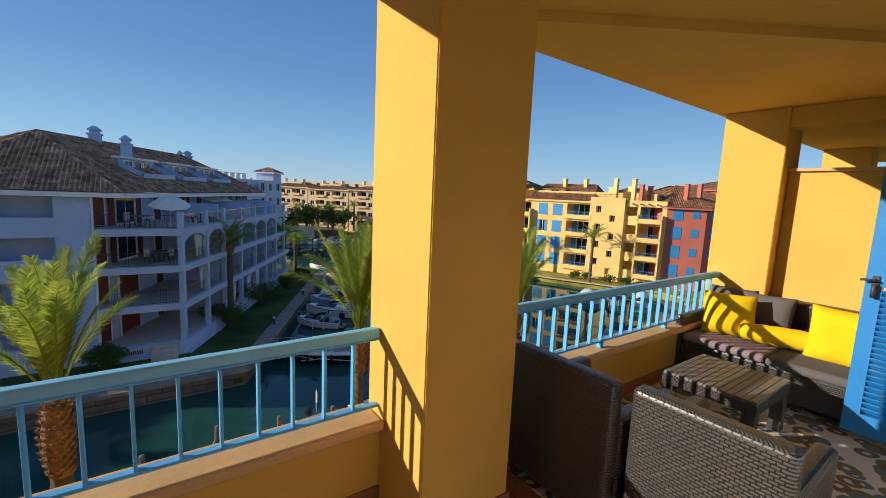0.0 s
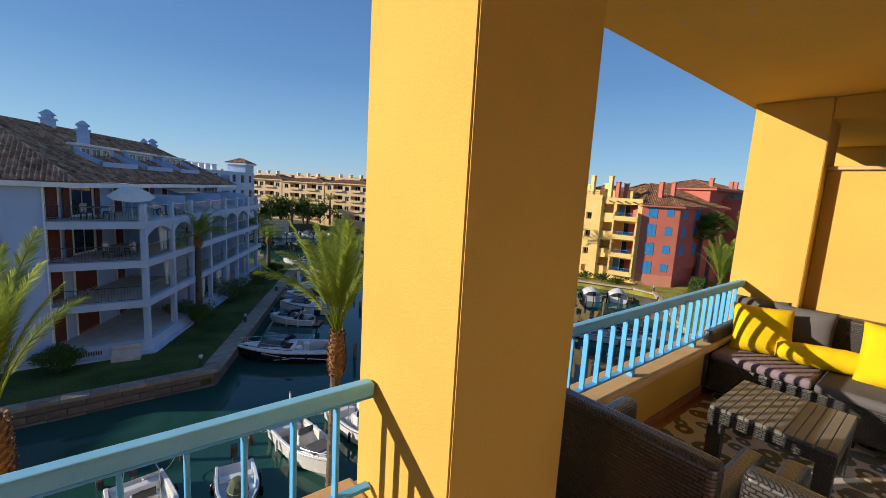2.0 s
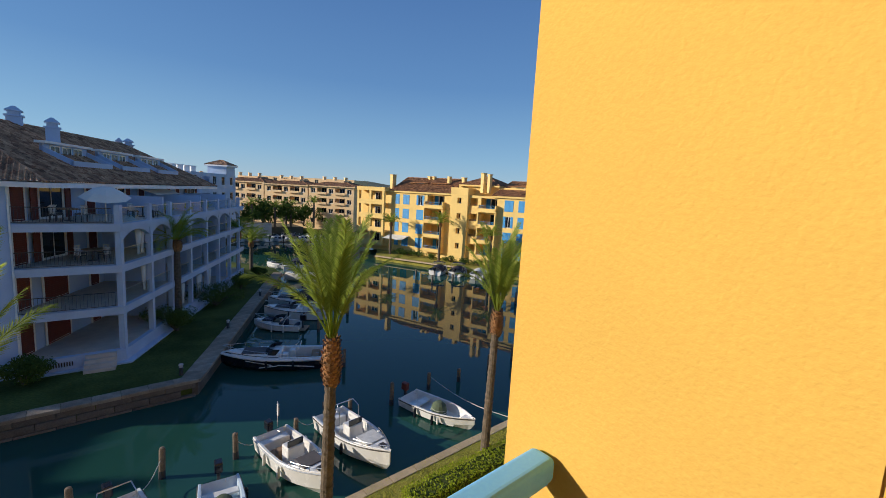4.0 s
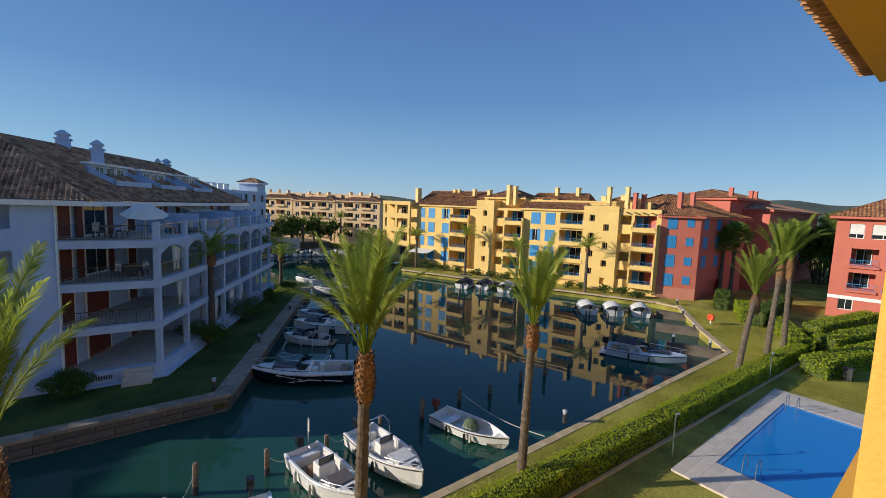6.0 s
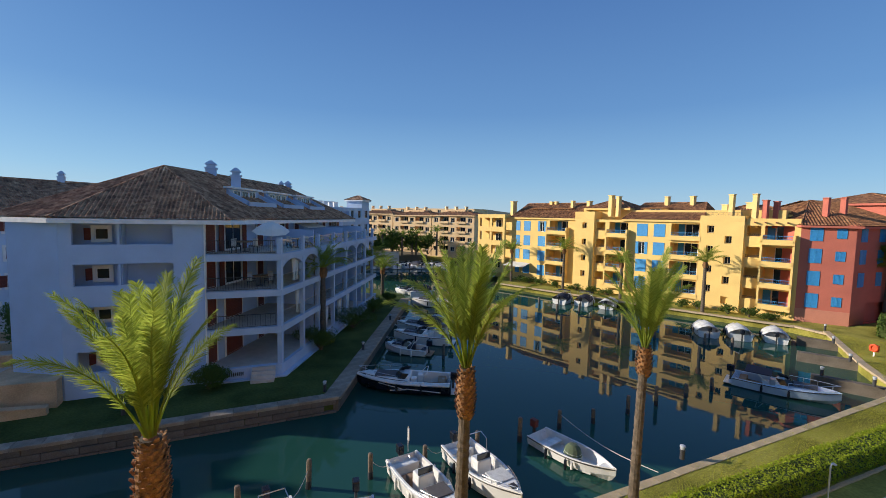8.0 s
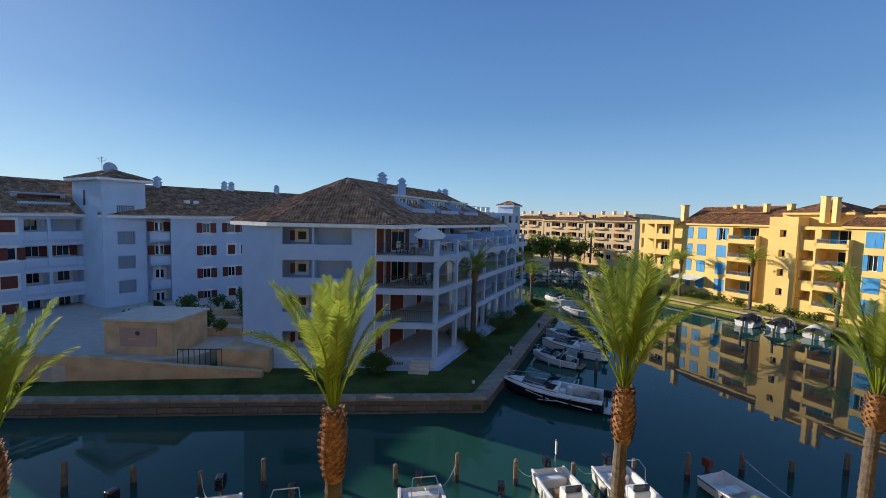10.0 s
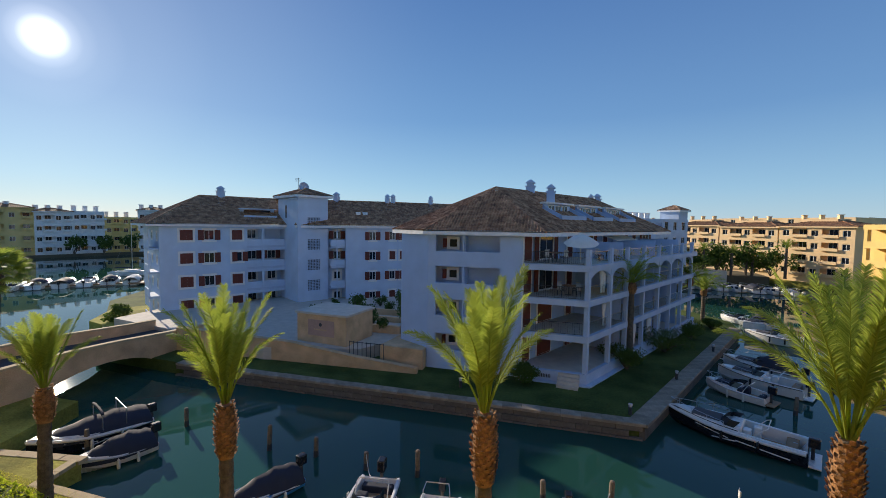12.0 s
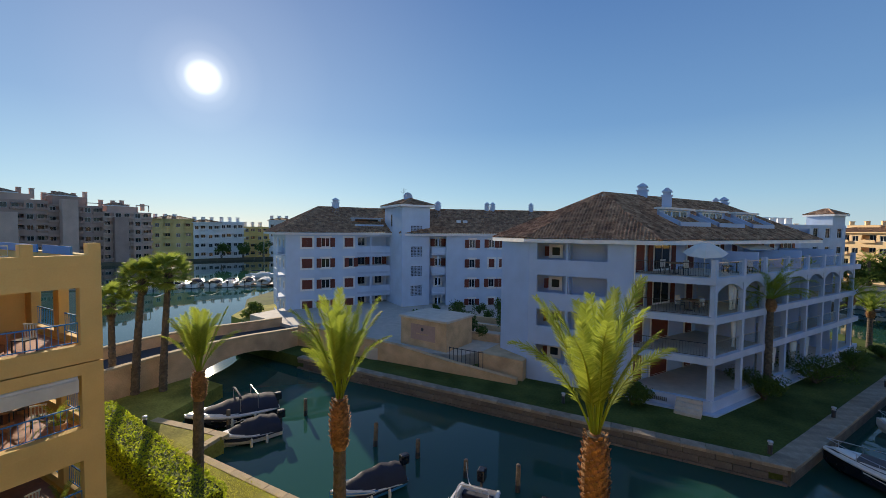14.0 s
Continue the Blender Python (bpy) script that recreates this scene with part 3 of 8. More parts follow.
# eave with clay tile ends
eave = tagged(part("eave_soffit", boxes((-6.3, 14, -1.0, 1.78, 4.62, 4.75)), OCHRE), "ochre soffit of the tiled eave", "eave", kind="structure")
b = bmesh.new()
rows = []
for u in (-0.4, 0.22):
    rows.append([(0.11 * math.cos(a), u, 0.075 * math.sin(a)) for a in (math.pi * k / 8 for k in range(9))] + [(0.085 * math.cos(a), u, 0.055 * math.sin(a)) for a in (math.pi * (8 - k) / 8 for k in range(9))])
rings(b, rows)
me = bpy.data.meshes.new("tile")
b.to_mesh(me)
b.free()
me.materials.append(CLAY)
for i in range(84):
    share("tile", me, eave, pose(-6.2 + i * 0.24, 1.9 + RND.uniform(-.012, .012), 4.76, 6, 0, RND.uniform(-1.5, 1.5)))


def pillar(x0, x1, name, label):
    b = bmesh.new()
    box(b, x0, x1, -0.5, 0.085, 0, CEIL - 0.004)
    bmesh.ops.bevel(b, geom=[e for e in b.edges if abs(e.verts[0].co.z - e.verts[1].co.z) > 1], offset=0.006, segments=2, affect="EDGES")
    return tagged(part(name, b, OCHRE), label, "pillar", kind="structure")


# Unseen facade wings, added to bounce sun onto the shaded canal side.
tagged(part("wall_facade_below", boxes((-15, -6.31, -.62, -.1, -10.4, -.31), (12.01, 18, -.62, -.1, -10.4, -.31)), OCHRE), "unseen ochre facade wings added to bounce sunlight", "wall", kind="structure")
pillar(0.947, 1.532, "pillar", "square ochre rendered pillar with rail shadows")
pillar(5.28, 5.75, "pillar_east", "square ochre rendered pillar beside the sofa")
tagged(part("skirting", boxes((0.935, 1.544, -0.512, -0.5, 0, 0.08)), TERRA), "terracotta skirting tiles at the pillar's foot", "skirting", kind="structure")


def parapet(x0, x1, name):
    wall = tagged(part(name, boxes((x0, x1, -0.06, 0.085, -0.3, 0.44)), OCHRE), "low ochre rendered parapet wall", "parapet", kind="structure")
    b = soft_box(x0 + 0.001, x1 - 0.001, -0.13, 0.13, 0.44, 0.495, 0.016, 3)
    part("ledge", b, LEDGE, wall, "pale sandy painted ledge")
    part("skirting", boxes((x0, x1, -0.072, -0.061, 0, 0.08)), TERRA, wall, "terracotta skirting tiles")
    return wall


parapet(-6, 0.946, "parapet_west")
parapet(1.533, 5.279, "parapet_east")


def railing(x0, x1, first, label, feet=True):
    rail = thing("railing", label, "railing", (0, -0.03, 0), group="balcony railings")
    b = soft_box(x0, x1, -0.03, 0.03, 0.945, 1.0, 0.014, 4)
    part("handrail", b, HANDRAIL, rail, "brightened blue handrail with rounded edges")
    part("bottom_rail", soft_box(x0, x1, -0.02, 0.02, 0.545, 0.562, 0.003, 1), BLUE, rail)
    part("top_bar", soft_box(x0, x1, -0.016, 0.016, 0.930, 0.943, 0.003, 1), BLUE, rail)
    b = soft_box(-0.007, 0.007, -0.017, 0.017, 0.562, 0.931, 0.002, 1)
    first_bar = None
    x = first
    k = 0
    while x < x1 - 0.04:
        if x > x0 + 0.04:
            if first_bar is None:
                first_bar = part("baluster", b, BLUE, rail)
                first_bar.location.x = x
            else:
                share("baluster", first_bar.data, rail, pose(x, 0, 0))
            if feet and k % 7 == 2:
                part("foot", boxes((x - 0.02, x + 0.02, -0.022, 0.022, 0.497, 0.546)), BLUE, rail)
        k += 1
        x += 0.1573
    return rail


railing(-5.99, 0.94, -5.81, "sky-blue painted steel railing with upright bars", feet=False)
railing(1.54, 5.275, 1.64, "sky-blue painted steel railing behind the sofa")

# partition to the neighbour, and the neighbour's bay
tagged(part("wall_partition", boxes((5.46, 5.6, -2.6, -0.505, -0.3, 2.13)), OCHRE), "sunlit ochre partition wall to the next balcony", "wall", kind="structure")
tagged(part("wall_partition_cap", soft_box(5.42, 5.64, -2.6, -0.505, 2.132, 2.165, 0.008), LEDGE), "pale cap of the partition wall", "trim", kind="structure")
tagged(part("pillar_neighbour", boxes((9.2, 9.7, -0.5, 0.085, -0.3, CEIL - 0.004)), OCHRE), "ochre pillar of the next balcony", "pillar", kind="structure")
tagged(part("beam_partition", boxes((5.3, 5.7, -2.6, -.505, CEIL - .2, CEIL - .004)), OCHRE), "ochre downstand beam between the balconies", "beam", kind="structure")
tagged(part("parapet_neighbour", boxes((5.76, 12, -0.06, 0.085, -0.3, 0.95)), OCHRE), "ochre parapet of the next balcony", "parapet", kind="structure")

# floor tiles
tile_floor = tagged(new("floor_tiles"), "terracotta floor tiles, worn", "floor", kind="structure")
b = soft_box(0.003, 0.327, 0.003, 0.327, -0.012, 0.0, 0.003, 1)
me = bpy.data.meshes.new("tile")
b.to_mesh(me)
b.free()
me.materials.append(TERRA)
for i in range(27):
    for j in range(8):
        share("tile", me, tile_floor, pose(-3 + i * 0.33, -2.62 + j * 0.33 - 0.02, 0))

BALCONY = set(scene.objects) - BEFORE

# ---------------------------------------------------------------- houses
MESHES = {}


def cached(key, make, mat):
    if key not in MESHES:
        b = make()
        me = bpy.data.meshes.new(key[0])
        b.to_mesh(me)
        b.free()
        me.materials.append(mat)
        MESHES[key] = me
    return MESHES[key]


def louvres(w, h, d=0.04, step=0.12):
    b = boxes((-w / 2, -w / 2 + 0.07, -d, 0, 0, h), (w / 2 - 0.07, w / 2, -d, 0, 0, h), (-w / 2, w / 2, -d, 0, 0, 0.08), (-w / 2, w / 2, -d, 0, h - 0.08, h),
              (-w / 2 + 0.07, w / 2 - 0.07, -d * 0.3, 0, 0.08, h - 0.08))
    k = int((h - 0.16) / step)
    for i in range(k):
        z = 0.08 + (i + 0.5) * (h - 0.16) / k
        box(b, -w / 2 + 0.07, w / 2 - 0.07, -d, -d * 0.3, z - step * 0.3, z + step * 0.25)
    return b


def frame_mesh(w, h, t=0.07, d=0.08, bars=1):
    b = boxes((-w / 2, w / 2, 0, d, 0, t), (-w / 2, w / 2, 0, d, h - t, h), (-w / 2, -w / 2 + t, 0, d, t, h - t), (w / 2 - t, w / 2, 0, d, t, h - t))
    for i in range(bars):
        x = -w / 2 + (i + 1) * w / (bars + 1)
        box(b, x - t * 0.4, x + t * 0.4, 0.01, d, t, h - t)
    return b


def window(house, m, u, z, w, h, style="closed", shutter=None, surround=None, frame=None, bars=1, depth=0.12):
    """A window in a wall whose frame is m: u along it, z its sill. style: closed, open or plain."""
    shutter, frame = shutter or SHUTTER, frame or WHITE
    win = share("window", cached(("window_frame", w, h, bars, frame.name), lambda: frame_mesh(w, h, bars=bars), frame), house, m @ pose(u, depth, z))
    share("pane", cached(("pane", w, h), lambda: boxes((-w / 2 + .06, w / 2 - .06, .03, .05, .06, h - .06)), GLASS), win)
    if surround:
        s = 0.16
        share("surround", cached(("surround", w, h, surround.name), lambda: boxes((-w / 2 - s, w / 2 + s, -.035, .0, -s, 0), (-w / 2 - s, w / 2 + s, -.035, .0, h, h + s), (-w / 2 - s, -w / 2, -.035, 0, 0, h), (w / 2, w / 2 + s, -.035, 0, 0, h)), surround), win, pose(0, -depth - 0.002, 0))
    if style == "closed":
        for s in (-1, 1):
            share("shutter", cached(("shutter", w / 2, h, shutter.name), lambda: louvres(w / 2 - .01, h - .02), shutter), win, pose(s * w / 4, -depth + 0.03, 0.01))
    elif style == "outside":
        for s in (-1, 1):
            share("shutter", cached(("shutter", w / 2, h, shutter.name), lambda: louvres(w / 2 - .01, h - .02), shutter), win, pose(s * w / 4, -depth - 0.005, 0.01))
    elif style == "open":
        for s in (-1, 1):
            share("shutter", cached(("shutter", w / 2, h, shutter.name), lambda: louvres(w / 2 - .01, h - .02), shutter), win, pose(s * w * 0.76, -depth - 0.004, 0.01))
    return win


def bars_rail(house, m, u0, u1, z, h=0.95, mat=None, y=0.0, step=0.14):
    w = round(u1 - u0, 2)
    mat = mat or DARKMETAL

    def make():
        b = boxes((0, w, -.02, .02, h - .04, h), (0, w, -.015, .015, .08, .11))
        k = int(w / step)
        for i in range(k + 1):
            x = 0.01 + i * (w - .02) / k
            box(b, x - .008, x + .008, -.008, .008, .1, h - .03)
        return b
    ob = share("railing", cached(("railing", w, h, mat.name, step), make, mat), house, m @ pose(u0, y, z))
    ob["kind"] = "stuff"
    return ob


def chimney(house, x, y, z, w, h, mat, cap=None, pots=False):
    b = boxes((-w / 2, w / 2, -w / 2, w / 2, -1.2, h), (-w * .62, w * .62, -w * .62, w * .62, h, h + 0.1))
    c = share("chimney", cached(("chimney", w, h, mat.name, pots), lambda: b, mat), house, pose(x, y, z))
    if cap is not None:
        def make():
            k = boxes((-w * .4, w * .4, -w * .4, w * .4, h + .1, h + .35), (-w * .55, w * .55, -w * .55, w * .55, h + .35, h + .42))
            rings(k, [[(sx * w * .55, sy * w * .55, h + .42) for sx, sy in ((-1, -1), (1, -1), (1, 1), (-1, 1))], [(sx * w * .1, sy * w * .1, h + .75) for sx, sy in ((-1, -1), (1, -1), (1, 1), (-1, 1))]])
            return k
        share("cap", cached(("cap", w, h, cap.name), make, cap), c)
    return c


def ridged_plane(bm, p0, p1, q1, q0, step=0.28, amp=0.07, course=0.0):
    """A roof slope between an eave p0-p1 and a ridge q0-q1, corrugated by its rounded tile rows that run from eave to ridge."""
    p0, p1, q1, q0 = map(Vector, (p0, p1, q1, q0))
    n = (p1 - p0).cross(q0 - p0).normalized()
    if n.z < 0:
        n = -n
    along_ = (p1 - p0).normalized()
    L = (p1 - p0).length
    a0, a1 = (q0 - p0).dot(along_), (q1 - p0).dot(along_)
    k = max(2, int(L / step))
    lo, hi = [], []
    H = (q0 - p0) - along_ * a0
    for i in range(2 * k + 1):
        s = L * i / (2 * k)
        # how far up the slope this row goes before it meets a hip
        t = 1.0
        if s < a0:
            t = s / a0
        elif s > a1:
            t = (L - s) / max(L - a1, 1e-6)
        off = n * (amp if i % 2 else 0.0)
        lo.append(p0 + along_ * s + off)
        hi.append(max(t, 0.0))
    # each course of tiles lies over the one below it, its lower edge a little raised
    courses = max(1, int(H.length / course)) if course else 1
    for j in range(courses):
        a, b_ = j / courses, (j + 1.12) / courses if course else 1.0
        vl = [bm.verts.new(v + H * min(a, t) + n * (0.035 if course else 0)) for v, t in zip(lo, hi)]
        vh = [bm.verts.new(v + H * min(b_, t)) for v, t in zip(lo, hi)]
        for i in range(2 * k):
            if max(hi[i], hi[i + 1]) > a + 1e-4:
                bm.faces.new((vl[i], vl[i + 1], vh[i + 1], vh[i]))
    return bm


def roof_of(house, planes, hips, mat, m=None, step=0.28, amp=0.07, label="", course=0.0):
    """Roof slopes and the rows of ridge tiles over their meeting lines, each a part."""
    for p in planes:
        ob = part("roof_slope", ridged_plane(bmesh.new(), *p, step=step, amp=amp, course=course), mat, house, label)
        ob["kind"] = "stuff"
        if m:
            ob.matrix_basis = m
    for p, q in hips:
        up = Vector((0, 0, .04))
        ob = part("ridge_tiles", tube(bmesh.new(), [Vector(p) + up, Vector(q) + up], 0.085, 6), mat, house)
        if m:
            ob.matrix_basis = m


def hip_roof(house, m, x0, x1, y0, y1, z0, rise, mat, over=0.5, name="roof", inset=None, step=0.28, course=0.0, trim=None):
    """A hipped tile roof over a rectangle in the frame m, its ridge along the longer way."""
    x0, x1, y0, y1 = x0 - over, x1 + over, y0 - over, y1 + over
    w = (y1 - y0) / 2 if inset is None else inset
    if x1 - x0 >= y1 - y0:
        ra, rb = (x0 + w, (y0 + y1) / 2, z0 + rise), (x1 - w, (y0 + y1) / 2, z0 + rise)
    else:
        w = (x1 - x0) / 2 if inset is None else inset
        ra, rb = ((x0 + x1) / 2, y0 + w, z0 + rise), ((x0 + x1) / 2, y1 - w, z0 + rise)
    a, b_, c, d = (x0, y0, z0), (x1, y0, z0), (x1, y1, z0), (x0, y1, z0)
    if x1 - x0 >= y1 - y0:
        planes = ((a, b_, rb, ra), (b_, c, rb, rb), (c, d, ra, rb), (d, a, ra, ra))
        hips = ((a, ra), (b_, rb), (c, rb), (d, ra), (ra, rb))
    else:
        planes = ((a, b_, ra, ra), (b_, c, rb, ra), (c, d, rb, rb), (d, a, ra, rb))
        hips = ((a, ra), (b_, ra), (c, rb), (d, rb), (ra, rb))
    roof_of(house, planes, hips, mat, m, step, course=course)
    e = part("eave", boxes((x0, x1, y0, y1, z0 - 0.30, z0 - 0.02)), trim or WHITE, house, "moulded eave cornice")
    e.matrix_basis = m

# ---------------------------------------------------------------- grey-blue terraced apartment building across the canal
A = thing("apartment_building", "grey-blue terraced apartment building with brown tile roof", "building")
LEVELS = (-9.48, -6.71, -4.07, -1.54)
EAVE_A = 0.78
mS = along((1.95, 31.4), (15.84, 56.3))
COLS = (0.2, 4.0, 7.3, 11.2, 15.2, 18.8, 22.8, 26.6)


def in_s(u, y):
    v = mS @ Vector((u, y, 0))
    return (v.x, v.y)


body = [(-10.0, 33.1), (-3.15, 33.1), in_s(-1.6, 4.85), in_s(28.5, 4.85), in_s(28.5, 15), (-13.03, 45), (-13.03, 34.0)]
part("core", slab(body, -10.3, EAVE_A - .3), GREYBLUE, A)
# south wall with loggia openings
holes = []
for z in LEVELS:
    holes += [(0.62, 2.82, z + 0.72, z + 2.05), (2.95, 5.73, z + 0.72, z + 2.05)]
w = part("south_wall", wall_with_holes(bmesh.new(), 7.45, -10.3, EAVE_A - .31, 0.25, holes), GREYBLUE, A)
w.matrix_basis = pose(-10.3, 31.75, 0)
m = pose(-10.3, 31.75, 0)
for z in LEVELS:
    part("loggia_floor", boxes((-9.9, -3.2, 32.0, 33.08, z - .1, z + .05)), GREYBLUE_PALE, A)
    part("loggia_pier", boxes((-7.52, -7.3, 32.0, 33.08, z + .05, z + 2.5)), GREYBLUE, A)
    window(A, pose(-10.3, 33.1 - .1, 0), 1.75, z + 0.95, 0.75, 0.75, "plain", surround=WHITE, depth=0.02, bars=0)
    b = louvres(0.4, 0.75)
    part("shutter", b, REDWOOD, A).matrix_basis = pose(-9.22, 32.78, z + .95, 0, 0, 55)
part("south_east_wall", boxes((-3.2, -2.86, 31.76, 33.4, -10.3, EAVE_A - .31)), GREYBLUE, A)
# canted south-west wall
q = along((-13.27, 33.51), (-10.3, 31.75))
part("canted_wall", boxes((0, math.dist((-13.27, 33.51), (-10.3, 31.75)) - .01, 0, .3, -10.3, EAVE_A - .31)), GREYBLUE, A, "plain pale grey-blue canted wall").matrix_basis = q
part("west_wall", slab([(-13.27, 33.54), (-13.04, 33.8), (-13.04, 46), (-13.27, 46)], -10.3, EAVE_A - .31), GREYBLUE, A)
# terrace slabs, columns, rails, doors
for k, z in enumerate(LEVELS):
    outline = [in_s(0, 0), in_s(28.3, 0), in_s(28.3, 4.84), in_s(-1.6, 4.84), (-2.85, 31.66)]
    t = 0.46 if k else 0.9
    part("terrace_slab", slab(outline, z - t, z), GREYBLUE_PALE, A, "pale grey-blue terrace slab edge")
    part("terrace_tiles", slab([in_s(.3, .3), in_s(28, .3), in_s(28, 4.8), in_s(-1.2, 4.8), (-2.5, 31.95)], z + .004, z + .02), PAVING, A, "beige terrace floor tiles")
    last = k == 3
    h = 1.15 if last else LEVELS[k + 1] - .46 - z - .002
    for i, u in enumerate(COLS):
        c = part("column", boxes((u - .16, u + .16, .05, .37, z, z + h)), GREYBLUE_PALE, A)
        c.matrix_basis = mS
    for i, (a, b_) in enumerate(zip(COLS, COLS[1:])):
        if k:
            share("glass_rail", cached(("glass_rail", round(b_ - a, 1)), lambda: boxes((.0, b_ - a - .42, -.008, .008, .08, .95)), CLEAR), A, mS @ pose(a + .21, .2, z)).visible_shadow = False
            share("rail_cap", cached(("rail_cap", round(b_ - a, 1)), lambda: boxes((.0, b_ - a - .42, -.02, .02, .95, .98)), STEEL), A, mS @ pose(a + .21, .2, z))
        if k == 2:
            bm = bmesh.new()
            L = b_ - a - .42
            top, rise = LEVELS[3] - .47, 0.5
            lo = [(L * s / 12, .08, top - rise * (2 * s / 12 - 1) ** 2) for s in range(13)]
            hi = [(L * s / 12, .08, top) for s in range(13)]
            rings(bm, [lo, hi, [(x, .36, z_) for x, _, z_ in hi], [(x, .36, z_) for x, _, z_ in lo], lo], close=False)
            c = part("arch", bm, GREYBLUE_PALE, A)
            c.matrix_basis = mS @ pose(a + .21, 0, 0)
    if last:
        bars_rail(A, along((-2.8, 31.72), (1.7, 31.55)), 0.05, 4.35, z, 0.95)
    elif k:
        bars_rail(A, along((-2.8, 31.72), (1.7, 31.55)), 0.05, 4.35, z, 0.95, mat=DARKMETAL, step=0.16)
    # doors on the inner wall
    mi = mS @ pose(0, 4.82, z)
    for u, wd, kind in ((-0.7, 0.95, "door"), (2.0, 2.1, "slide"), (6.0, 0.9, "door"), (9.5, 2.1, "slide"), (13.3, .9, "door"), (17.2, 2.1, "slide"), (21.0, .9, "door"), (24.6, 2.1, "slide")):
        f = share("door_frame", cached(("door_frame", wd), lambda: frame_mesh(wd + .3, 2.2, .14, .06, 0), WHITE), A, mi @ pose(u, -.07, 0.02))
        shut = kind == "door" or k < 2
        if shut:
            share("shutter_door", cached(("shutter_door", wd), lambda: louvres(wd, 2.05), REDWOOD), f, pose(0, 0.03, .02))
        else:
            share("pane", cached(("door_pane", wd), lambda: boxes((-wd / 2, wd / 2, .02, .04, .05, 2.05)), GLASS), f)
            share("mullion", cached(("mullion", wd), lambda: frame_mesh(wd, 2.05, .06, .03, 1), WHITE), f, pose(0, -.02, 0))
            for s in (-1, 1):
                share("shutter_leaf", cached(("shutter_leaf",), lambda: louvres(.55, 2.05), REDWOOD), f, pose(s * (wd / 2 + .45), -.02, .02))
    for u in (7.3, 15.2, 22.8):
        part("terrace_screen", boxes((u - .08, u + .08, 0.6, 4.8, z + .02, z + (1.5 if last else h))), GREYBLUE, A).matrix_basis = mS
# steps and plinth
bm = bmesh.new()
for i in range(4):
    box(bm, -0.75, 0.75, -0.3 * (4 - i), 0.0, 0.2 * i, 0.2 * (i + 1))
part("garden_steps", bm, PAVING, A, "small sandstone garden steps").matrix_basis = pose(0.75, 31.55, -10.3, 0, 0, -8)
part("plinth_path", slab([(-2.9, 31.2), (2.2, 31.0), in_s(28.3, -.4), in_s(28.3, -.01), in_s(0.01, -.01), (-2.85, 31.6)], -10.3, -10.2), GREYBLUE_PALE, A)
part("vent_grille", boxes(*[(-2.2 + .12 * i, -2.14 + .12 * i, 31.5, 31.6, -10.0, -9.75) for i in range(14)]), DARKMETAL, A)
# roof
R1, R2 = Vector((-6.04, 38.8, 4.77)), None
e0, e1 = Vector((-1.2, 31.2, EAVE_A)), None
d = (mS.to_3x3() @ Vector((1, 0, 0))).normalized()
e1 = e0 + d * 28.8
R2 = R1 + d * 20.2
wl_, wf = Vector((-14.5, 34.4, EAVE_A)), Vector((-10.6, 31.2, EAVE_A))
nin = (mS.to_3x3() @ Vector((0, 1, 0))).normalized()
eb = e1 + nin * 16.2
ww = wl_ + Vector((0, 13, 0))
roof_of(A, ((wf, e0, R1, R1), (e0, e1, R2, R1), (e1, eb, R2, R2), (wl_, wf, R1, R1), (ww, wl_, R1, R1), (eb, ww, R1, R2)),
        ((e0, R1), (wf, R1), (wl_, R1), (e1, R2), (R1, R2), (eb, R2), (ww, R1)), ROOF_OLD, label="weathered brown barrel tile roof", step=.24, amp=.1, course=.4)
part("eave", slab([(p.x, p.y) for p in (wf, e0, e1, eb, ww, wl_)], EAVE_A - .3, EAVE_A - .01), WHITE, A, "pale moulded eave cornice")
slope = (R1.z - EAVE_A) / 7.93


def on_roof(s, up, lift=0.0):
    v = e0 + d * s + nin * up
    return Vector((v.x, v.y, EAVE_A + up * slope + lift))


mR = along((e0.x, e0.y), (e1.x, e1.y))
for s in (8.0, 14.0, 20.2):
    z = EAVE_A + 2.0 * slope
    dm = mR @ pose(s, 2.0, z)
    bm = boxes((-2.3, 2.3, -.1, .06, -.3, .42))
    part("dormer_parapet", bm, GREYBLUE_PALE, A).matrix_basis = dm
    bm = boxes((-2.3, 2.3, 1.6, 1.8, -.2, 1.45))
    dorm = part("dormer_wall", bm, GREYBLUE, A)
    dorm.matrix_basis = dm
    for side in (-2.3, 2.2):
        bm = bmesh.new()
        rings(bm, [[(side, -.1, .0), (side, 1.8, .2), (side, 1.8, 1.35), (side, -.1, .42)], [(side + .12, -.1, .0), (side + .12, 1.8, .2), (side + .12, 1.8, 1.35), (side + .12, -.1, .42)]])
        part("cheek", bm, GREYBLUE, dorm, "sloping blue-grey dormer cheek")
    part("lintel", boxes((-2.5, 2.5, 1.3, 1.95, 1.46, 1.62)), WHITE, dorm)
    for i in range(3):
        window(A, dm @ pose(0, 1.6, 0), -1.2 + 1.2 * i, .62, 1.0, .75, "plain", depth=-.05)
chimney(A, -3.23, 43.8, 4.5, .85, .75, GREYBLUE, GREYBLUE_PALE)
chimney(A, -1.12, 40.8, 3.2, .75, 1.25, GREYBLUE, GREYBLUE_PALE)
chimney(A, 4.33, 57.4, 4.3, .85, .45, GREYBLUE, GREYBLUE_PALE)
chimney(A, 3.5, 56.6, 4.3, .6, .35, GREYBLUE, GREYBLUE_PALE)
# rain pipe
bm = bmesh.new()
tube(bm, [(-2.78, 31.6, -10.2), (-2.78, 31.6, .45)], .05, 8)
part("downpipe", bm, WHITE, A)
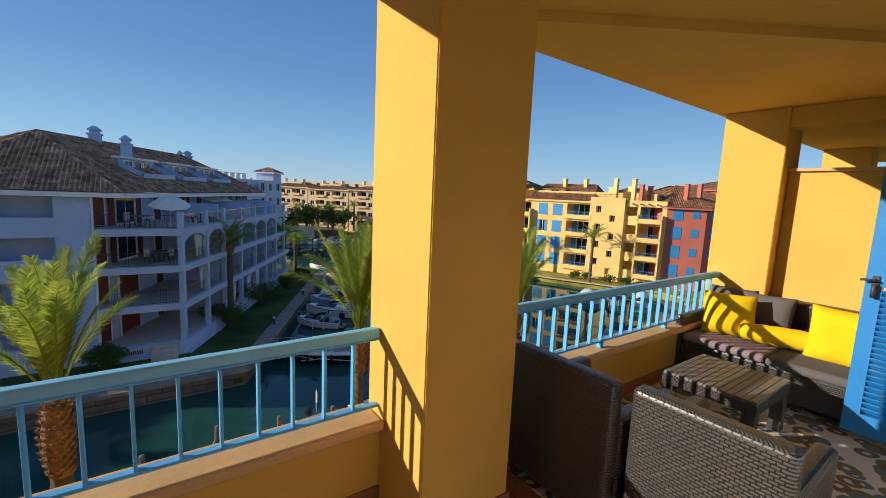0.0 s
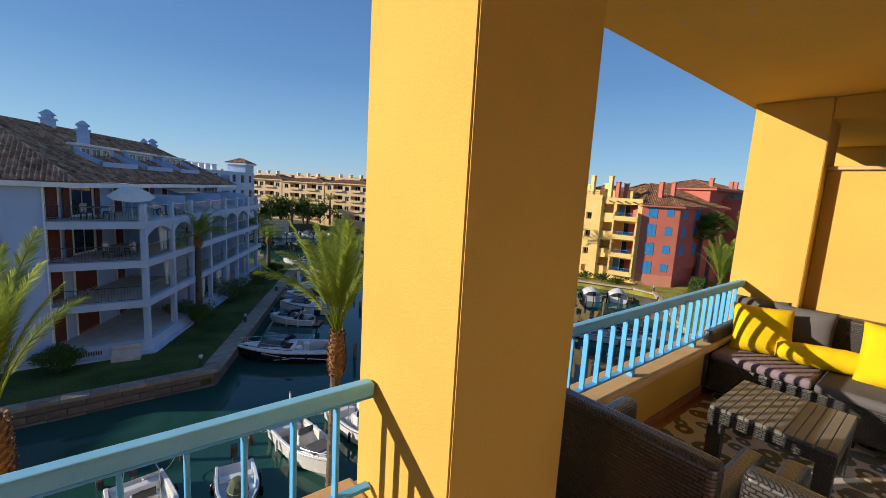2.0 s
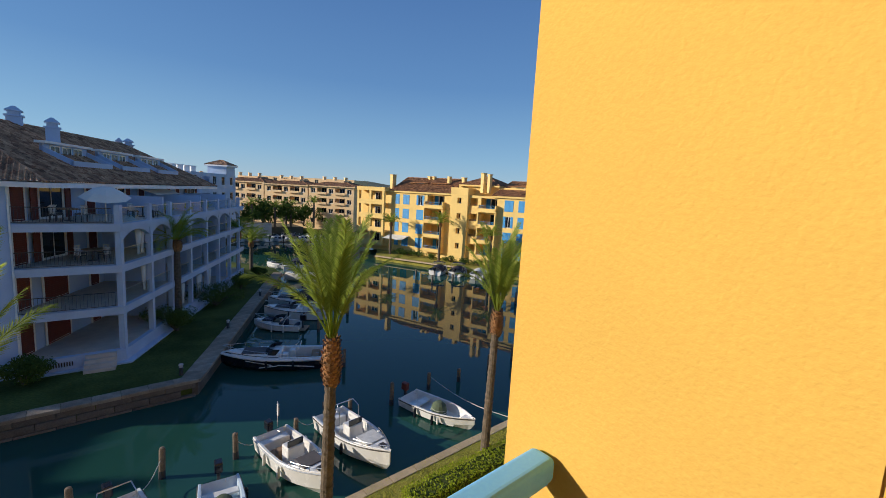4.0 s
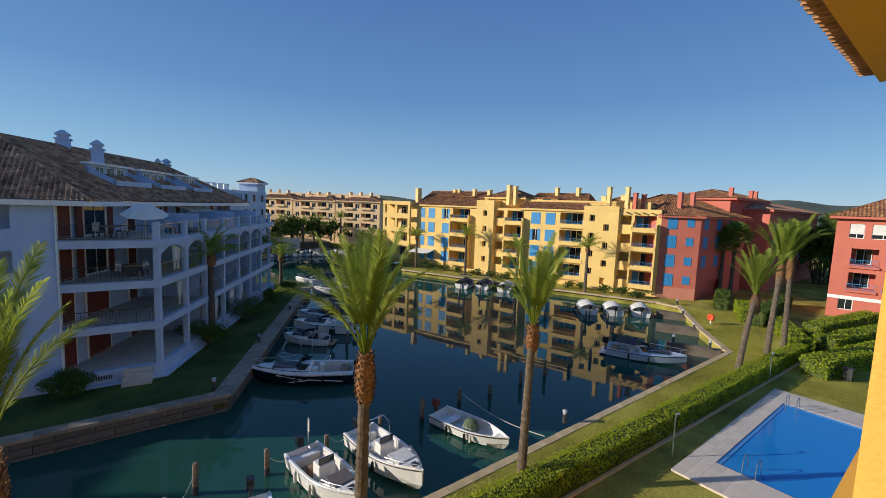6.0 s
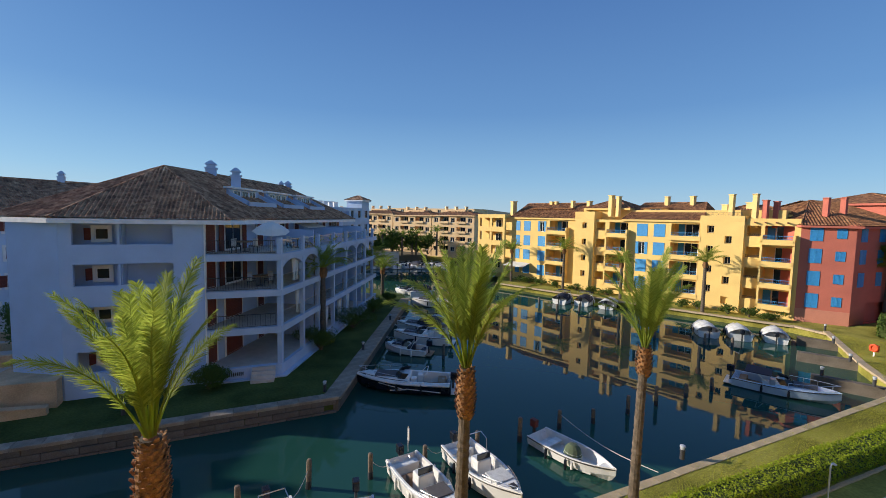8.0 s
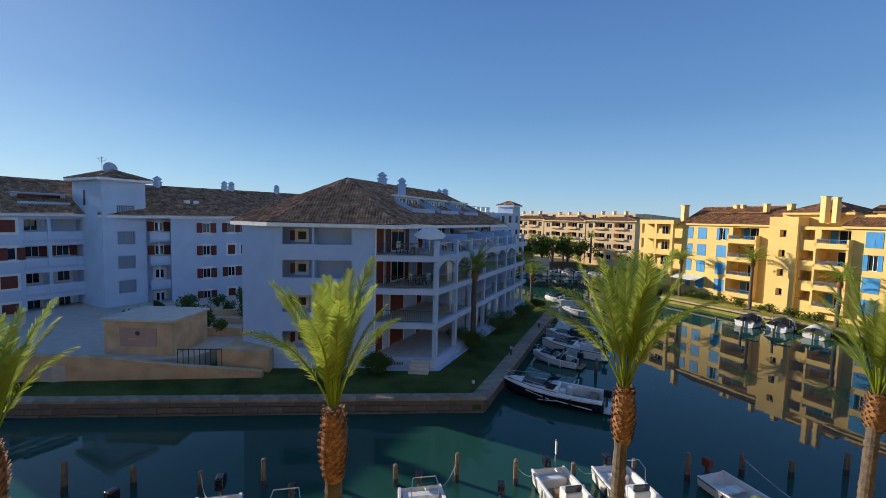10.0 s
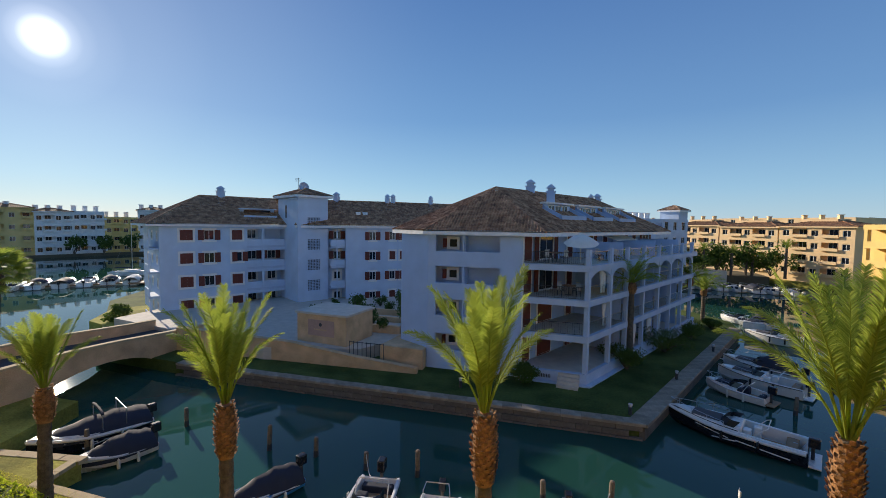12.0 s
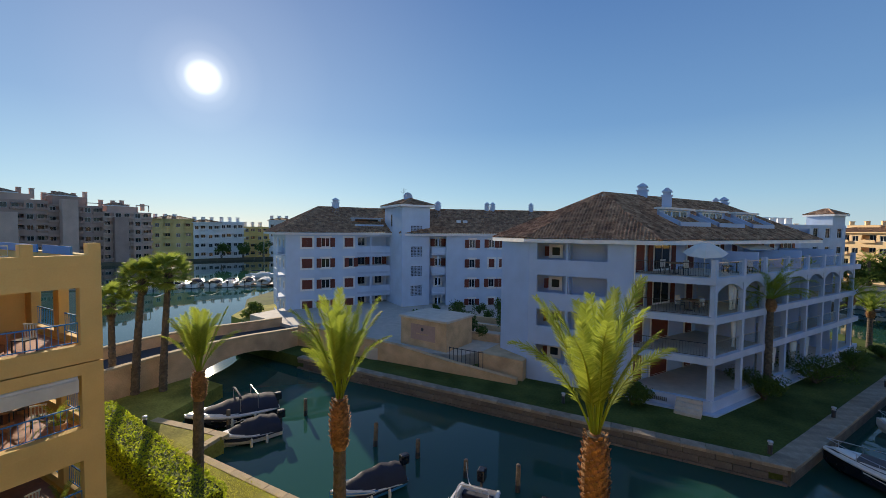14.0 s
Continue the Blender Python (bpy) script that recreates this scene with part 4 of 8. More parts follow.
# awning on the top terrace
bm = bmesh.new()
rings(bm, [[(0, 0, 0), (5, 0, 0), (5, 0, .05), (0, 0, .05)], [(0, -1.6, -.5), (5, -1.6, -.5), (5, -1.6, -.45), (0, -1.6, -.45)]])
part("awning", bm, CLOTHWHITE, A, "pale rolled-out awning").matrix_basis = mS @ pose(12, 4.6, .45)

# ---------------------------------------------------------------- rear grey-blue building with its stair tower
B = thing("apartment_building", "grey-blue apartment building with a square stair tower", "building")
pB = (-44.52, 37.21)
mB = pose(*pB, 0, 0, 0, 58)
LB = 14.9
ROWS_B = (.02, -2.78, -5.62, -8.45)


def red_window(m, u, z, w, h, style, depth=.12):
    """A window with a broad pale surround: shut behind red-brown panels, half open, or open with its leaves at its sides."""
    win = window(B, m, u, z, w, h, "plain", REDWOOD, None, depth=depth)
    s = .24
    share("surround", cached(("broad_surround", w, h), lambda: boxes((-w / 2 - s, w / 2 + s, -.04, 0, -s, 0), (-w / 2 - s, w / 2 + s, -.04, 0, h, h + s), (-w / 2 - s, -w / 2, -.04, 0, 0, h), (w / 2, w / 2 + s, -.04, 0, 0, h)), WHITE), win, pose(0, -depth - .002, 0))
    if style == "shut":
        for k in (-1, 1):
            share("shutter", cached(("shutter", w / 2, h, "red_panel"), lambda: louvres(w / 2 - .01, h - .02), REDWOOD), win, pose(k * w / 4, -depth + .03, .01))["kind"] = "stuff"
    elif style == "half":
        share("shutter", cached(("shutter", w / 2, h, "red_panel"), lambda: louvres(w / 2 - .01, h - .02), REDWOOD), win, pose(-w / 4, -depth + .03, .01))["kind"] = "stuff"
        share("shutter", cached(("shutter", w / 2, h, "red_panel"), lambda: louvres(w / 2 - .01, h - .02), REDWOOD), win, pose(w * .75 + .02, -depth - .05, .01))["kind"] = "stuff"
    else:
        for k in (-1, 1):
            share("shutter", cached(("shutter", .66, h, "red_leaf"), lambda: louvres(.64, h - .02), REDWOOD), win, pose(k * (w / 2 + .34), -depth - .05, .01))["kind"] = "stuff"
    return win


holes, wins = [], []
for i, z in enumerate(ROWS_B):
    wins += [(2.7, z - 1.05, 1.35, "shut"), (5.15, z - 1.05, 1.15, "open"), (8.35, z - 1.05, 1.25, "half" if i == 1 else "shut")]
    holes.append((9.6, 14.5, z - 1.85, z + .3))
holes += [(u - w / 2, u + w / 2, z, z + 1.25) for u, z, w, st in wins]
part("wall", wall_with_holes(bmesh.new(), LB, -10.3, .62, .25, holes), BLUE_PALE, B).matrix_basis = mB
for u, z, w, st in wins:
    red_window(mB, u, z, w, 1.25, st)
for i, z in enumerate(ROWS_B):
    part("loggia_slab", boxes((9.5, 14.6, -.06, 1.7, z - 2.15, z - 1.86)), GREYBLUE_PALE, B, "pale loggia floor edge").matrix_basis = mB
    part("loggia_post", boxes((11.45, 11.75, -.03, .24, z - 1.85, z + .3)), BLUE_PALE, B).matrix_basis = mB
    part("loggia_parapet", boxes((9.62, 11.44, .04, .14, z - 1.85, z - 1.0), (11.76, 14.48, .04, .14, z - 1.85, z - 1.0)), BLUE_PALE, B).matrix_basis = mB
    red_window(mB @ pose(0, 1.62, 0), 10.6, z - .95, 1.15, 1.15, "open" if i == 1 else "shut", depth=-.05)
    if i:
        red_window(mB @ pose(0, 1.62, 0), 13.2, z - .95, 1.15, 1.15, "open" if i == 1 else "shut", depth=-.05)
    else:
        share("landing_door", cached(("landing_door",), lambda: louvres(.95, 2.0), BLUE_PALE), B, mB @ pose(12.9, 1.6, z - 1.84))
part("core", boxes((0.3, LB + 3, 1.72, 13, -10.3, .61)), BLUE_PALE, B).matrix_basis = mB
part("west_wall", boxes((-.01, .28, .26, 13, -10.3, .61)), BLUE_PALE, B).matrix_basis = mB
for z in ROWS_B:
    for v in (1.6, 5.2, 8.8):
        window(B, mB @ pose(0, 13, 0, 0, 0, -90), 13 - v, z - 1.0, .8, .9, "plain", REDWOOD, WHITE, depth=-.06)
    part("west_balcony", boxes((-1.0, -.02, .6, 4.4, z - 2.15, z - 1.9)), GREYBLUE_PALE, B).matrix_basis = mB
    part("west_balcony_wall", boxes((-1.0, -.9, .6, 4.4, z - 1.9, z - 1.1)), BLUE_PALE, B).matrix_basis = mB
    part("west_balcony_post", boxes((-1.0, -.8, .6, .8, z - 1.1, z + .3)), BLUE_PALE, B).matrix_basis = mB
# hipped at its free end, running on behind the tower at the other
x0, x1, y0, y1, zE = -1.3, LB + .5, -.6, 14.0, .92
ra, rb = (5.6, 6.7, 4.75), (LB + 6, 6.7, 4.75)
roof_of(B, (((x0, y0, zE), (x1, y0, zE), (x1 + 5.5, 6.7, 4.75), ra), ((x0, y1, zE), (x0, y0, zE), ra, ra), ((x1 + 6, y1, zE), (x0, y1, zE), ra, rb)),
        (((x0, y0, zE), ra), ((x0, y1, zE), ra), (ra, rb)), ROOF_OLD, mB, step=.24, course=.4, label="weathered brown barrel tile roof")
part("eave", boxes((x0, x1, y0, y1, zE - .28, zE - .02)), WHITE, B, "pale moulded eave cornice").matrix_basis = mB
part("roof_terrace", boxes((9.6, 13.9, 1.2, 1.35, 1.5, 2.15), (9.5, 14.0, 2.6, 2.75, 1.9, 3.0), (9.4, 14.1, 1.9, 2.9, 3.0, 3.12)), BLUE_PALE, B, "recessed roof terrace with a pale parapet").matrix_basis = mB
part("roof_light", boxes((10.0, 13.5, 2.55, 2.59, 2.15, 2.9)), GLASS, B).matrix_basis = mB
v = mB @ Vector((8.2, 6.7, 0))
chimney(B, v.x, v.y, 4.75, .75, .7, BLUE_PALE, GREYBLUE_PALE)
# stair tower, standing out from the front
mT = pose(-33.15, 47.22, 0, 0, 0, 58)
LT = 4.25
holes = [(1.35, 3.1, z, z + 1.45) for z in (.55, -2.35, -5.1, -7.85)]
part("tower_wall", wall_with_holes(bmesh.new(), LT, -10.3, 4.62, .25, holes), BLUE_PALE, B).matrix_basis = mT
part("tower_core", boxes((0.0, LT, .27, 6.6, -10.3, 4.6)), BLUE_PALE, B).matrix_basis = mT
part("tower_slot", boxes((-.012, -.002, 3.6, 4.1, 1.9, 3.6)), DARKMETAL, B, "narrow dark slot window").matrix_basis = mT
for u0, u1, za, zb in holes:
    bm = bmesh.new()
    for i in range(9):
        x = u0 + (u1 - u0) * i / 8
        box(bm, x - .035, x + .035, .06, .14, za, zb)
    for i in range(8):
        z = za + (zb - za) * i / 7
        box(bm, u0, u1, .06, .14, z - .035, z + .035)
    part("lattice", bm, GREYBLUE_PALE, B, "pierced block lattice window").matrix_basis = mT
    # Dark sheet put behind the lattice so its openings look shaded.
    part("lattice_back", boxes((u0, u1, .2, .26, za, zb)), DARKMETAL, B).matrix_basis = mT
hip_roof(B, mT, 0, LT, 0, 6.6, 4.92, 1.0, ROOF_OLD, over=.55, step=.24, course=.4)
bm = bmesh.new()
lathe(bm, [(0.01, -.5), (.35, -.45), (.62, -.2), (.7, .1), (.66, .12), (.5, -.1), (.01, -.3)], 16, (0, 0, 0))
dish = part("satellite_dish", bm, GREYBLUE_PALE, B, "round pale satellite dish", smooth=True)
dish.matrix_basis = mT @ pose(2.0, 2.6, 6.15, 75, 0, 0)
bm = bmesh.new()
tube(bm, [(0, 0, 0), (0, 0, 2.2)], .03, 6)
for k in range(4):
    tube(bm, [(-.5 + .05 * k, 0, 2.1 - k * .15), (.5 - .05 * k, 0, 2.1 - k * .15)], .012, 5)
part("aerial", bm, DARKMETAL, B).matrix_basis = mT @ pose(1.4, 3.0, 5.2)
# recessed landings beside the tower, then the right wing
pW, qW = (-28.6, 51.6), (-15.5, 61.5)
mW = along(pW, qW)
LW = math.dist(pW, qW)
holes, wins = [], []
for i, z in enumerate(ROWS_B):
    wins += [(3.75, z - 1.1, .85, "open"), (6.6, z - 1.05, .85, "shut" if i % 2 else "open")]
    if i < 3:
        wins.append((8.1, z - 1.05, .75, "half" if i == 0 else "shut"))
wins += [(11.2, z - 1.05, 1.0, "shut") for z in ROWS_B]
holes = [(u - w / 2, u + w / 2, z, z + 1.2) for u, z, w, st in wins]
part("wing_wall", wall_with_holes(bmesh.new(), LW, -10.3, .62, .25, holes), BLUE_PALE, B).matrix_basis = mW
part("wing_core", boxes((-4.5, LW, 1.6, 12, -10.3, .61)), BLUE_PALE, B).matrix_basis = mW
for u, z, w, st in wins:
    red_window(mW, u, z, w, 1.2, st)
for i, z in enumerate(ROWS_B):
    part("landing_slab", boxes((-2.0, -.02, .3, 1.58, z - 2.15, z - 1.86)), GREYBLUE_PALE, B, "pale landing floor edge").matrix_basis = mW
    part("landing_parapet", boxes((-2.0, -.02, .36, .44, z - 1.85, z - 1.05)), BLUE_PALE, B).matrix_basis = mW
    red_window(mW @ pose(0, 1.55, 0), -1.0, z - .95, .9, 1.1, "open" if i < 2 else "shut", depth=-.05)
part("landing_post", boxes((-1.2, -1.05, .32, .48, -10.3, .6)), BLUE_PALE, B).matrix_basis = mW
hip_roof(B, mW, -6, LW + 8, 0, 12, .92, 3.7, ROOF_OLD, over=.6, inset=2.0, step=.24, course=.4)
for u, v_ in ((2.1, .5), (3.1, .5)):
    part("roof_window", soft_box(u - .3, u + .3, 2.0, 2.9, 2.5, 2.9, .03), WHITE, B).matrix_basis = mW
for u, w_ in ((-.5, .7), (7.3, .6), (8.2, .6), (14.5, .6)):
    v = mW @ Vector((u, 6, 0))
    chimney(B, v.x, v.y, 4.55, w_, .6, BLUE_PALE, GREYBLUE_PALE)
# gatehouse and ramp wall
G = thing("gatehouse", "low sandstone gatehouse with a flat roof", "building")
mG = along((-22.6, 32.0), (-17.4, 31.4))
part("wall", boxes((0, 5.2, 0, 4.2, -9.6, -6.75)), STONE, G).matrix_basis = mG
part("roof", soft_box(-.15, 5.35, -.15, 4.35, -6.74, -6.55, .02), PAVING, G).matrix_basis = mG
part("name_panel", soft_box(1.2, 4.0, -.04, -.002, -8.6, -7.2, .01), BROWNWALL, G, "dark stone name panel").matrix_basis = mG
bm = bmesh.new()
lathe(bm, [(.01, 0), (.14, 0), (.16, .03), (.01, .04)], 12)
part("emblem", bm, DARKMETAL, G).matrix_basis = mG @ pose(2.6, -.06, -7.6, 90)
part("lettering", boxes(*[(1.9 + .17 * i, 2.02 + .17 * i, -.055, -.042, -8.1, -7.98) for i in range(8)]), STONE, G).matrix_basis = mG

# ---------------------------------------------------------------- yellow waterfront building and its red end
Y = thing("apartment_building", "yellow waterfront apartment building with blue shutters", "building")
P0, P1 = (45.45, 73.05), (60.42, 27.65)
mY = along(P0, P1)
LY = math.dist(P0, P1)
FLOORS_Y = (-9.2, -6.5, -3.8, -1.05)
holes = []
# (u, width, style) of shuttered windows, a row on each floor
BLUEWINS = ((5.8, 0.95, "outside"), (7.9, 1.5, "outside"), (11.2, 1.6, "outside"), (29.2, 1.6, "outside"), (31.7, 1.6, "outside"))
BAYS = ((12.8, 16.5), (24.0, 27.0), (33.3, 37.0), (44.3, 47.2))
SLITS = ((21.8, 23.3), (42.4, 43.9))
SMALL = ((19.9, 0.0), (38.4, 0.0), (40.5, -1.35))
for i, z in enumerate(FLOORS_Y):
    for u, w, st in BLUEWINS:
        holes.append((u - w / 2, u + w / 2, z + .12, z + 2.02))
    for a, b_ in BAYS:
        holes.append((a, b_, z + .1, z + 2.15))
    for a, b_ in SLITS:
        holes.append((a, b_, z + .75, z + 2.1))
    for u, dz in SMALL:
        if z + dz > -10:
            holes.append((u - .4, u + .4, z + dz + 1.0, z + dz + 2.0))
part("wall", wall_with_holes(bmesh.new(), LY, -10.6, 1.5, .3, holes), YWALL, Y).matrix_basis = mY
part("inner_wall", boxes((0, LY, 2.2, 2.5, -10.6, 1.5)), YWALL, Y).matrix_basis = mY
part("rear_core", boxes((-6, LY, 2.6, 13, -10.6, 1.48)), YWALL, Y).matrix_basis = mY
for z in (*FLOORS_Y, 1.5):
    part("floor_slab", boxes((.02, LY - .02, .31, 2.19, z - .22, z)), YWALL, Y).matrix_basis = mY
for u in (4.4, 12.5, 16.9, 18.2, 21.6, 23.6, 27.3, 33.0, 37.3, 42.2, 44.1):
    part("party_wall", boxes((u - .1, u + .1, .31, 2.19, -10.6, 1.4)), YWALL, Y).matrix_basis = mY
for i, z in enumerate(FLOORS_Y):
    for j, (u, w, st) in enumerate(BLUEWINS):
        s = "open" if (i, j) in ((3, 2), (2, 3)) else "outside"
        window(Y, mY, u, z + .12, w * .55 if s == "open" else w, 1.9, s, YSHUTTER)
    for u, dz in SMALL:
        if z + dz > -10:
            window(Y, mY, u, z + dz + 1.0, .8, 1.0, "plain", depth=.15)
    for k, (a, b_) in enumerate(BAYS):
        proj = 0.9 if k != 2 else .5
        par = part("balcony", boxes((a - .25, b_ + .25, -proj, -.01, z - .25, z + .02), (a - .25, b_ + .25, -proj, -proj + .14, z + .02, z + .42)), YWALL, Y)
        par.matrix_basis = mY
        if k in (0, 1, 3):
            for s in (a - .25, b_ + .03):
                part("pier", boxes((s, s + .22, -proj, -.012, z + .02, z + (2.44 if i < 3 else 1.0))), YWALL, Y).matrix_basis = mY
        bars_rail(Y, mY, a, b_, z + .42, .5, mat=YSHUTTER, y=-proj + .07, step=.2)
        mid = (a + b_) / 2
        window(Y, mY @ pose(0, 2.2, 0), mid + .3, z + .05, 1.8, 2.05, "plain", YSHUTTER, depth=-.08)
        if i in (0, 3) or k == 2:
            share("shutter", cached(("balcony_shutter",), lambda: louvres(.8, 2.0), YSHUTTER), Y, mY @ pose(mid - 1.1, 2.15, z + .05))
    for a, b_ in SLITS:
        bars_rail(Y, mY, a, b_, z + .75, .3, mat=DARKMETAL, y=.1, step=.2)
# end block on the water side, with open corner balconies
for i, z in enumerate(FLOORS_Y):
    part("corner_slab", boxes((-3.4, 3.6, -1.5, .3, z - .25, z)), YWALL, Y).matrix_basis = mY
    for u in (-3.4, -.2, 3.1):
        part("corner_pier", boxes((u, u + .5, -1.5, -1.0, z, z + 2.45)), YWALL, Y).matrix_basis = mY
    part("corner_parapet", boxes((-2.9, 3.1, -1.48, -1.36, z, z + .75)), YWALL, Y).matrix_basis = mY
    window(Y, mY @ pose(0, 0, 0), .9, z + .1, 1.4, 2.0, "plain", depth=-.07)
part("corner_parapet_top", boxes((-3.5, 3.7, -1.55, .3, 1.4, 2.15)), YWALL, Y).matrix_basis = mY
part("corner_side_wall", boxes((-3.4, -.02, .31, 6, -10.6, 1.9)), YWALL, Y).matrix_basis = mY
# projecting parapet blocks
for a, b_, top, proj in ((18.1, 21.6, 2.75, .5), (37.1, 42.2, 2.3, .45), (42.3, 47.75, 2.0, .02)):
    part("parapet_block", boxes((a, b_, -proj if proj > .1 else .0, .35, 1.5, top), (a, a + .3, .35, 6, 1.5, top), (b_ - .3, b_, .35, 6, 1.5, top)), YWALL, Y).matrix_basis = mY
    if proj > .1:
        wl2 = [(u - a - .4, u - a + .4, z + dz + 1.0, z + dz + 2.0) for u, dz in SMALL for z in FLOORS_Y if a < u < b_]
        part("tower_wall", wall_with_holes(bmesh.new(), b_ - a, -10.6, 1.5, proj - .01, wl2), YWALL, Y).matrix_basis = mY @ pose(a, -proj, 0)
bars_rail(Y, mY, 37.5, 41.8, 2.3, .5, mat=DARKMETAL, y=.1)
# roofs
hip_roof(Y, mY, 4.6, 17.9, .1, 9.5, 1.62, 2.8, ROOF_RED, over=.45, inset=.5, step=.3, course=.5, trim=YWALL)
hip_roof(Y, mY, 26.6, 37.0, .1, 10.5, 1.62, 2.7, ROOF_RED, over=.45, inset=1.2, step=.3, course=.5, trim=YWALL)
part("attic", boxes((18.3, 46, 2.0, 9, 1.5, 3.1)), YWALL, Y).matrix_basis = mY
hip_roof(Y, mY, 19.0, 26.2, 1.8, 9, 3.4, 1.7, ROOF_RED, over=.4, step=.35, trim=YWALL)
hip_roof(Y, mY, 37.6, 46, 4, 10, 2.6, 1.3, ROOF_RED, over=.4, step=.35, trim=YWALL)
for u in (9.2, 14.0, 30.0):
    dm = mY @ pose(u, 2.6, 2.4)
    part("dormer", boxes((-1.8, 1.8, 0, 2.0, 0, .95)), YPALE, Y).matrix_basis = dm
    window(Y, dm, 0, .2, 1.6, .7, "plain", depth=-.07)
    part("dormer_roof", boxes((-2.1, 2.1, -.35, 2.6, .96, 1.1)), ROOF_RED, Y).matrix_basis = dm
# roof terrace beside the chimneys
for u in range(4):
    part("pergola_beam", boxes((43.2 + u * 1.1, 43.34 + u * 1.1, -.6, 3, 1.3, 1.46)), REDWOOD, Y).matrix_basis = mY @ pose(0, 0, .1)
for u, v, z, w, h in ((3.6, 1.2, 2.1, .9, 2.6), (10.2, 4.6, 3.7, .7, 1.0), (11.2, 4.6, 3.7, .6, 1.0), (15.6, 3.0, 3.0, .6, 1.7), (18.8, 3, 3.2, .7, 1.4), (23.6, 1.2, 3.2, .7, 2.2), (24.8, 1.2, 3.2, .6, 2.0),
                       (31.0, 4.6, 4.0, .6, 1.2), (34.6, 4.6, 4.0, .6, 1.2), (40.4, .8, 2.2, .55, 2.9), (43.0, .8, 2.0, .55, 3.1), (38.8, 5, 3.2, .8, .7), (41.6, 6, 3.4, .9, .8)):
    c = mY @ Vector((u, v, 0))
    chimney(Y, c.x, c.y, z, w, h, YPALE)
# awning of the ground-floor cafe
bm = bmesh.new()
rings(bm, [[(0, 0, 0), (4.6, 0, 0), (4.6, 0, .06), (0, 0, .06)], [(0, -2.4, -.6), (4.6, -2.4, -.6), (4.6, -2.4, -.54), (0, -2.4, -.54)]])
part("awning", bm, CLOTHWHITE, Y, "sand-coloured canvas awning").matrix_basis = mY @ pose(4.3, -.1, -7.1)

R = thing("apartment_building", "red rendered end building with blue shutters", "building")
mRa = along((60.42, 27.65), (63.2, 23.55))
LR = math.dist((60.42, 27.65), (63.2, 23.55))
wins = []
for z in (-8.3, -5.6, -2.9, -.25):
    wins += [(1.45, z - .35, 1.2, 1.75), (3.7, z + .0, .9, 1.15)]
part("wall", wall_with_holes(bmesh.new(), LR, -10.6, 1.25, .3, [(u - w / 2, u + w / 2, z, z + h) for u, z, w, h in wins]), RWALL, R).matrix_basis = mRa
part("plinth", boxes((-.01, LR, -.04, -.002, -10.6, -8.85)), PINK, R, "faded pink plinth").matrix_basis = mRa
for u, z, w, h in wins:
    window(R, mRa, u, z, w, h, "outside", YSHUTTER)
mRb = along((63.22, 23.55), (78.2, 22.8))
wins = [(u, z, 1.3, 1.7) for u in (1.6, 5.5) for z in (-5.9, -3.2, -.6)] + [(9.5, -.4, 1.2, 1.2), (12.5, -.4, 1.2, 1.2), (9.5, -3.2, 1.2, 1.2), (12.5, -3.2, 1.2, 1.2)]
part("side_wall", wall_with_holes(bmesh.new(), 15, -10.6, 1.25, .3, [(u - w / 2, u + w / 2, z, z + h) for u, z, w, h in wins] + [(3.2, 7.8, -10.3, -7.9)]), RWALL, R).matrix_basis = mRb
part("carport_back", boxes((3.1, 7.9, .8, 1.0, -10.6, -7.8)), YSHUTTER, R, "blue garage doors").matrix_basis = mRb
for u, z, w, h in wins:
    window(R, mRb, u, z, w, h, "outside", YSHUTTER)
part("core", slab([(60.95, 28.0), (63.5, 24.1), (80, 23.4), (80, 38), (66, 40)], -10.6, 1.2), RWALL, R)
ra, rb = Vector((69, 31, 4.6)), Vector((76, 31, 4.6))
pts = [Vector(p) for p in ((60.0, 27.5, 1.25), (63.1, 22.9, 1.25), (79.0, 22.2, 1.25), (80.6, 39, 1.25), (66, 41, 1.25))]
roof_of(R, ((pts[0], pts[1], ra, ra), (pts[1], pts[2], rb, ra), (pts[2], pts[3], rb, rb), (pts[4], pts[0], ra, ra), (pts[3], pts[4], ra, rb)),
        ((pts[0], ra), (pts[1], ra), (pts[2], rb), (ra, rb)), ROOF_RED, step=.3, amp=.09, course=.5)
part("eave", slab([(p.x, p.y) for p in pts], 1.0, 1.24), RWALL, R)
part("attic", slab([(76, 24.5), (92, 23.5), (92, 34), (76, 34)], 1.0, 4.4), RWALL, R)
hip_roof(R, pose(0, 0, 0), 76, 92, 24, 34, 4.4, 1.6, ROOF_RED, over=.5, step=.4, trim=RWALL)
part("rear_wing", boxes((81, 112, 20.5, 32, -10.6, 2.6)), RWALL, R)
hip_roof(R, pose(0, 0, 0), 81, 112, 20.5, 32, 2.8, 1.6, ROOF_OLD, over=.5, step=.45, trim=RWALL)
for u in range(5):
    for z in (-6, -3.3, -.6):
        window(R, pose(81, 20.5, 0), 3 + u * 5.5, z, 1.2, 1.3, "outside", YSHUTTER, depth=-.06)
for x, y, z, h in ((64.2, 27.0, 3.0, 2.2), (66.9, 26.4, 2.8, 2.6), (76.8, 24.8, 4.6, 1.9), (86, 24.8, 4.8, 1.6), (88.4, 24.8, 4.8, 1.6), (60.3, 31.6, 2.0, 3.2), (61.6, 31.0, 2.0, 3.0)):
    chimney(R, x, y, z, .55, h * .72, RWALL)

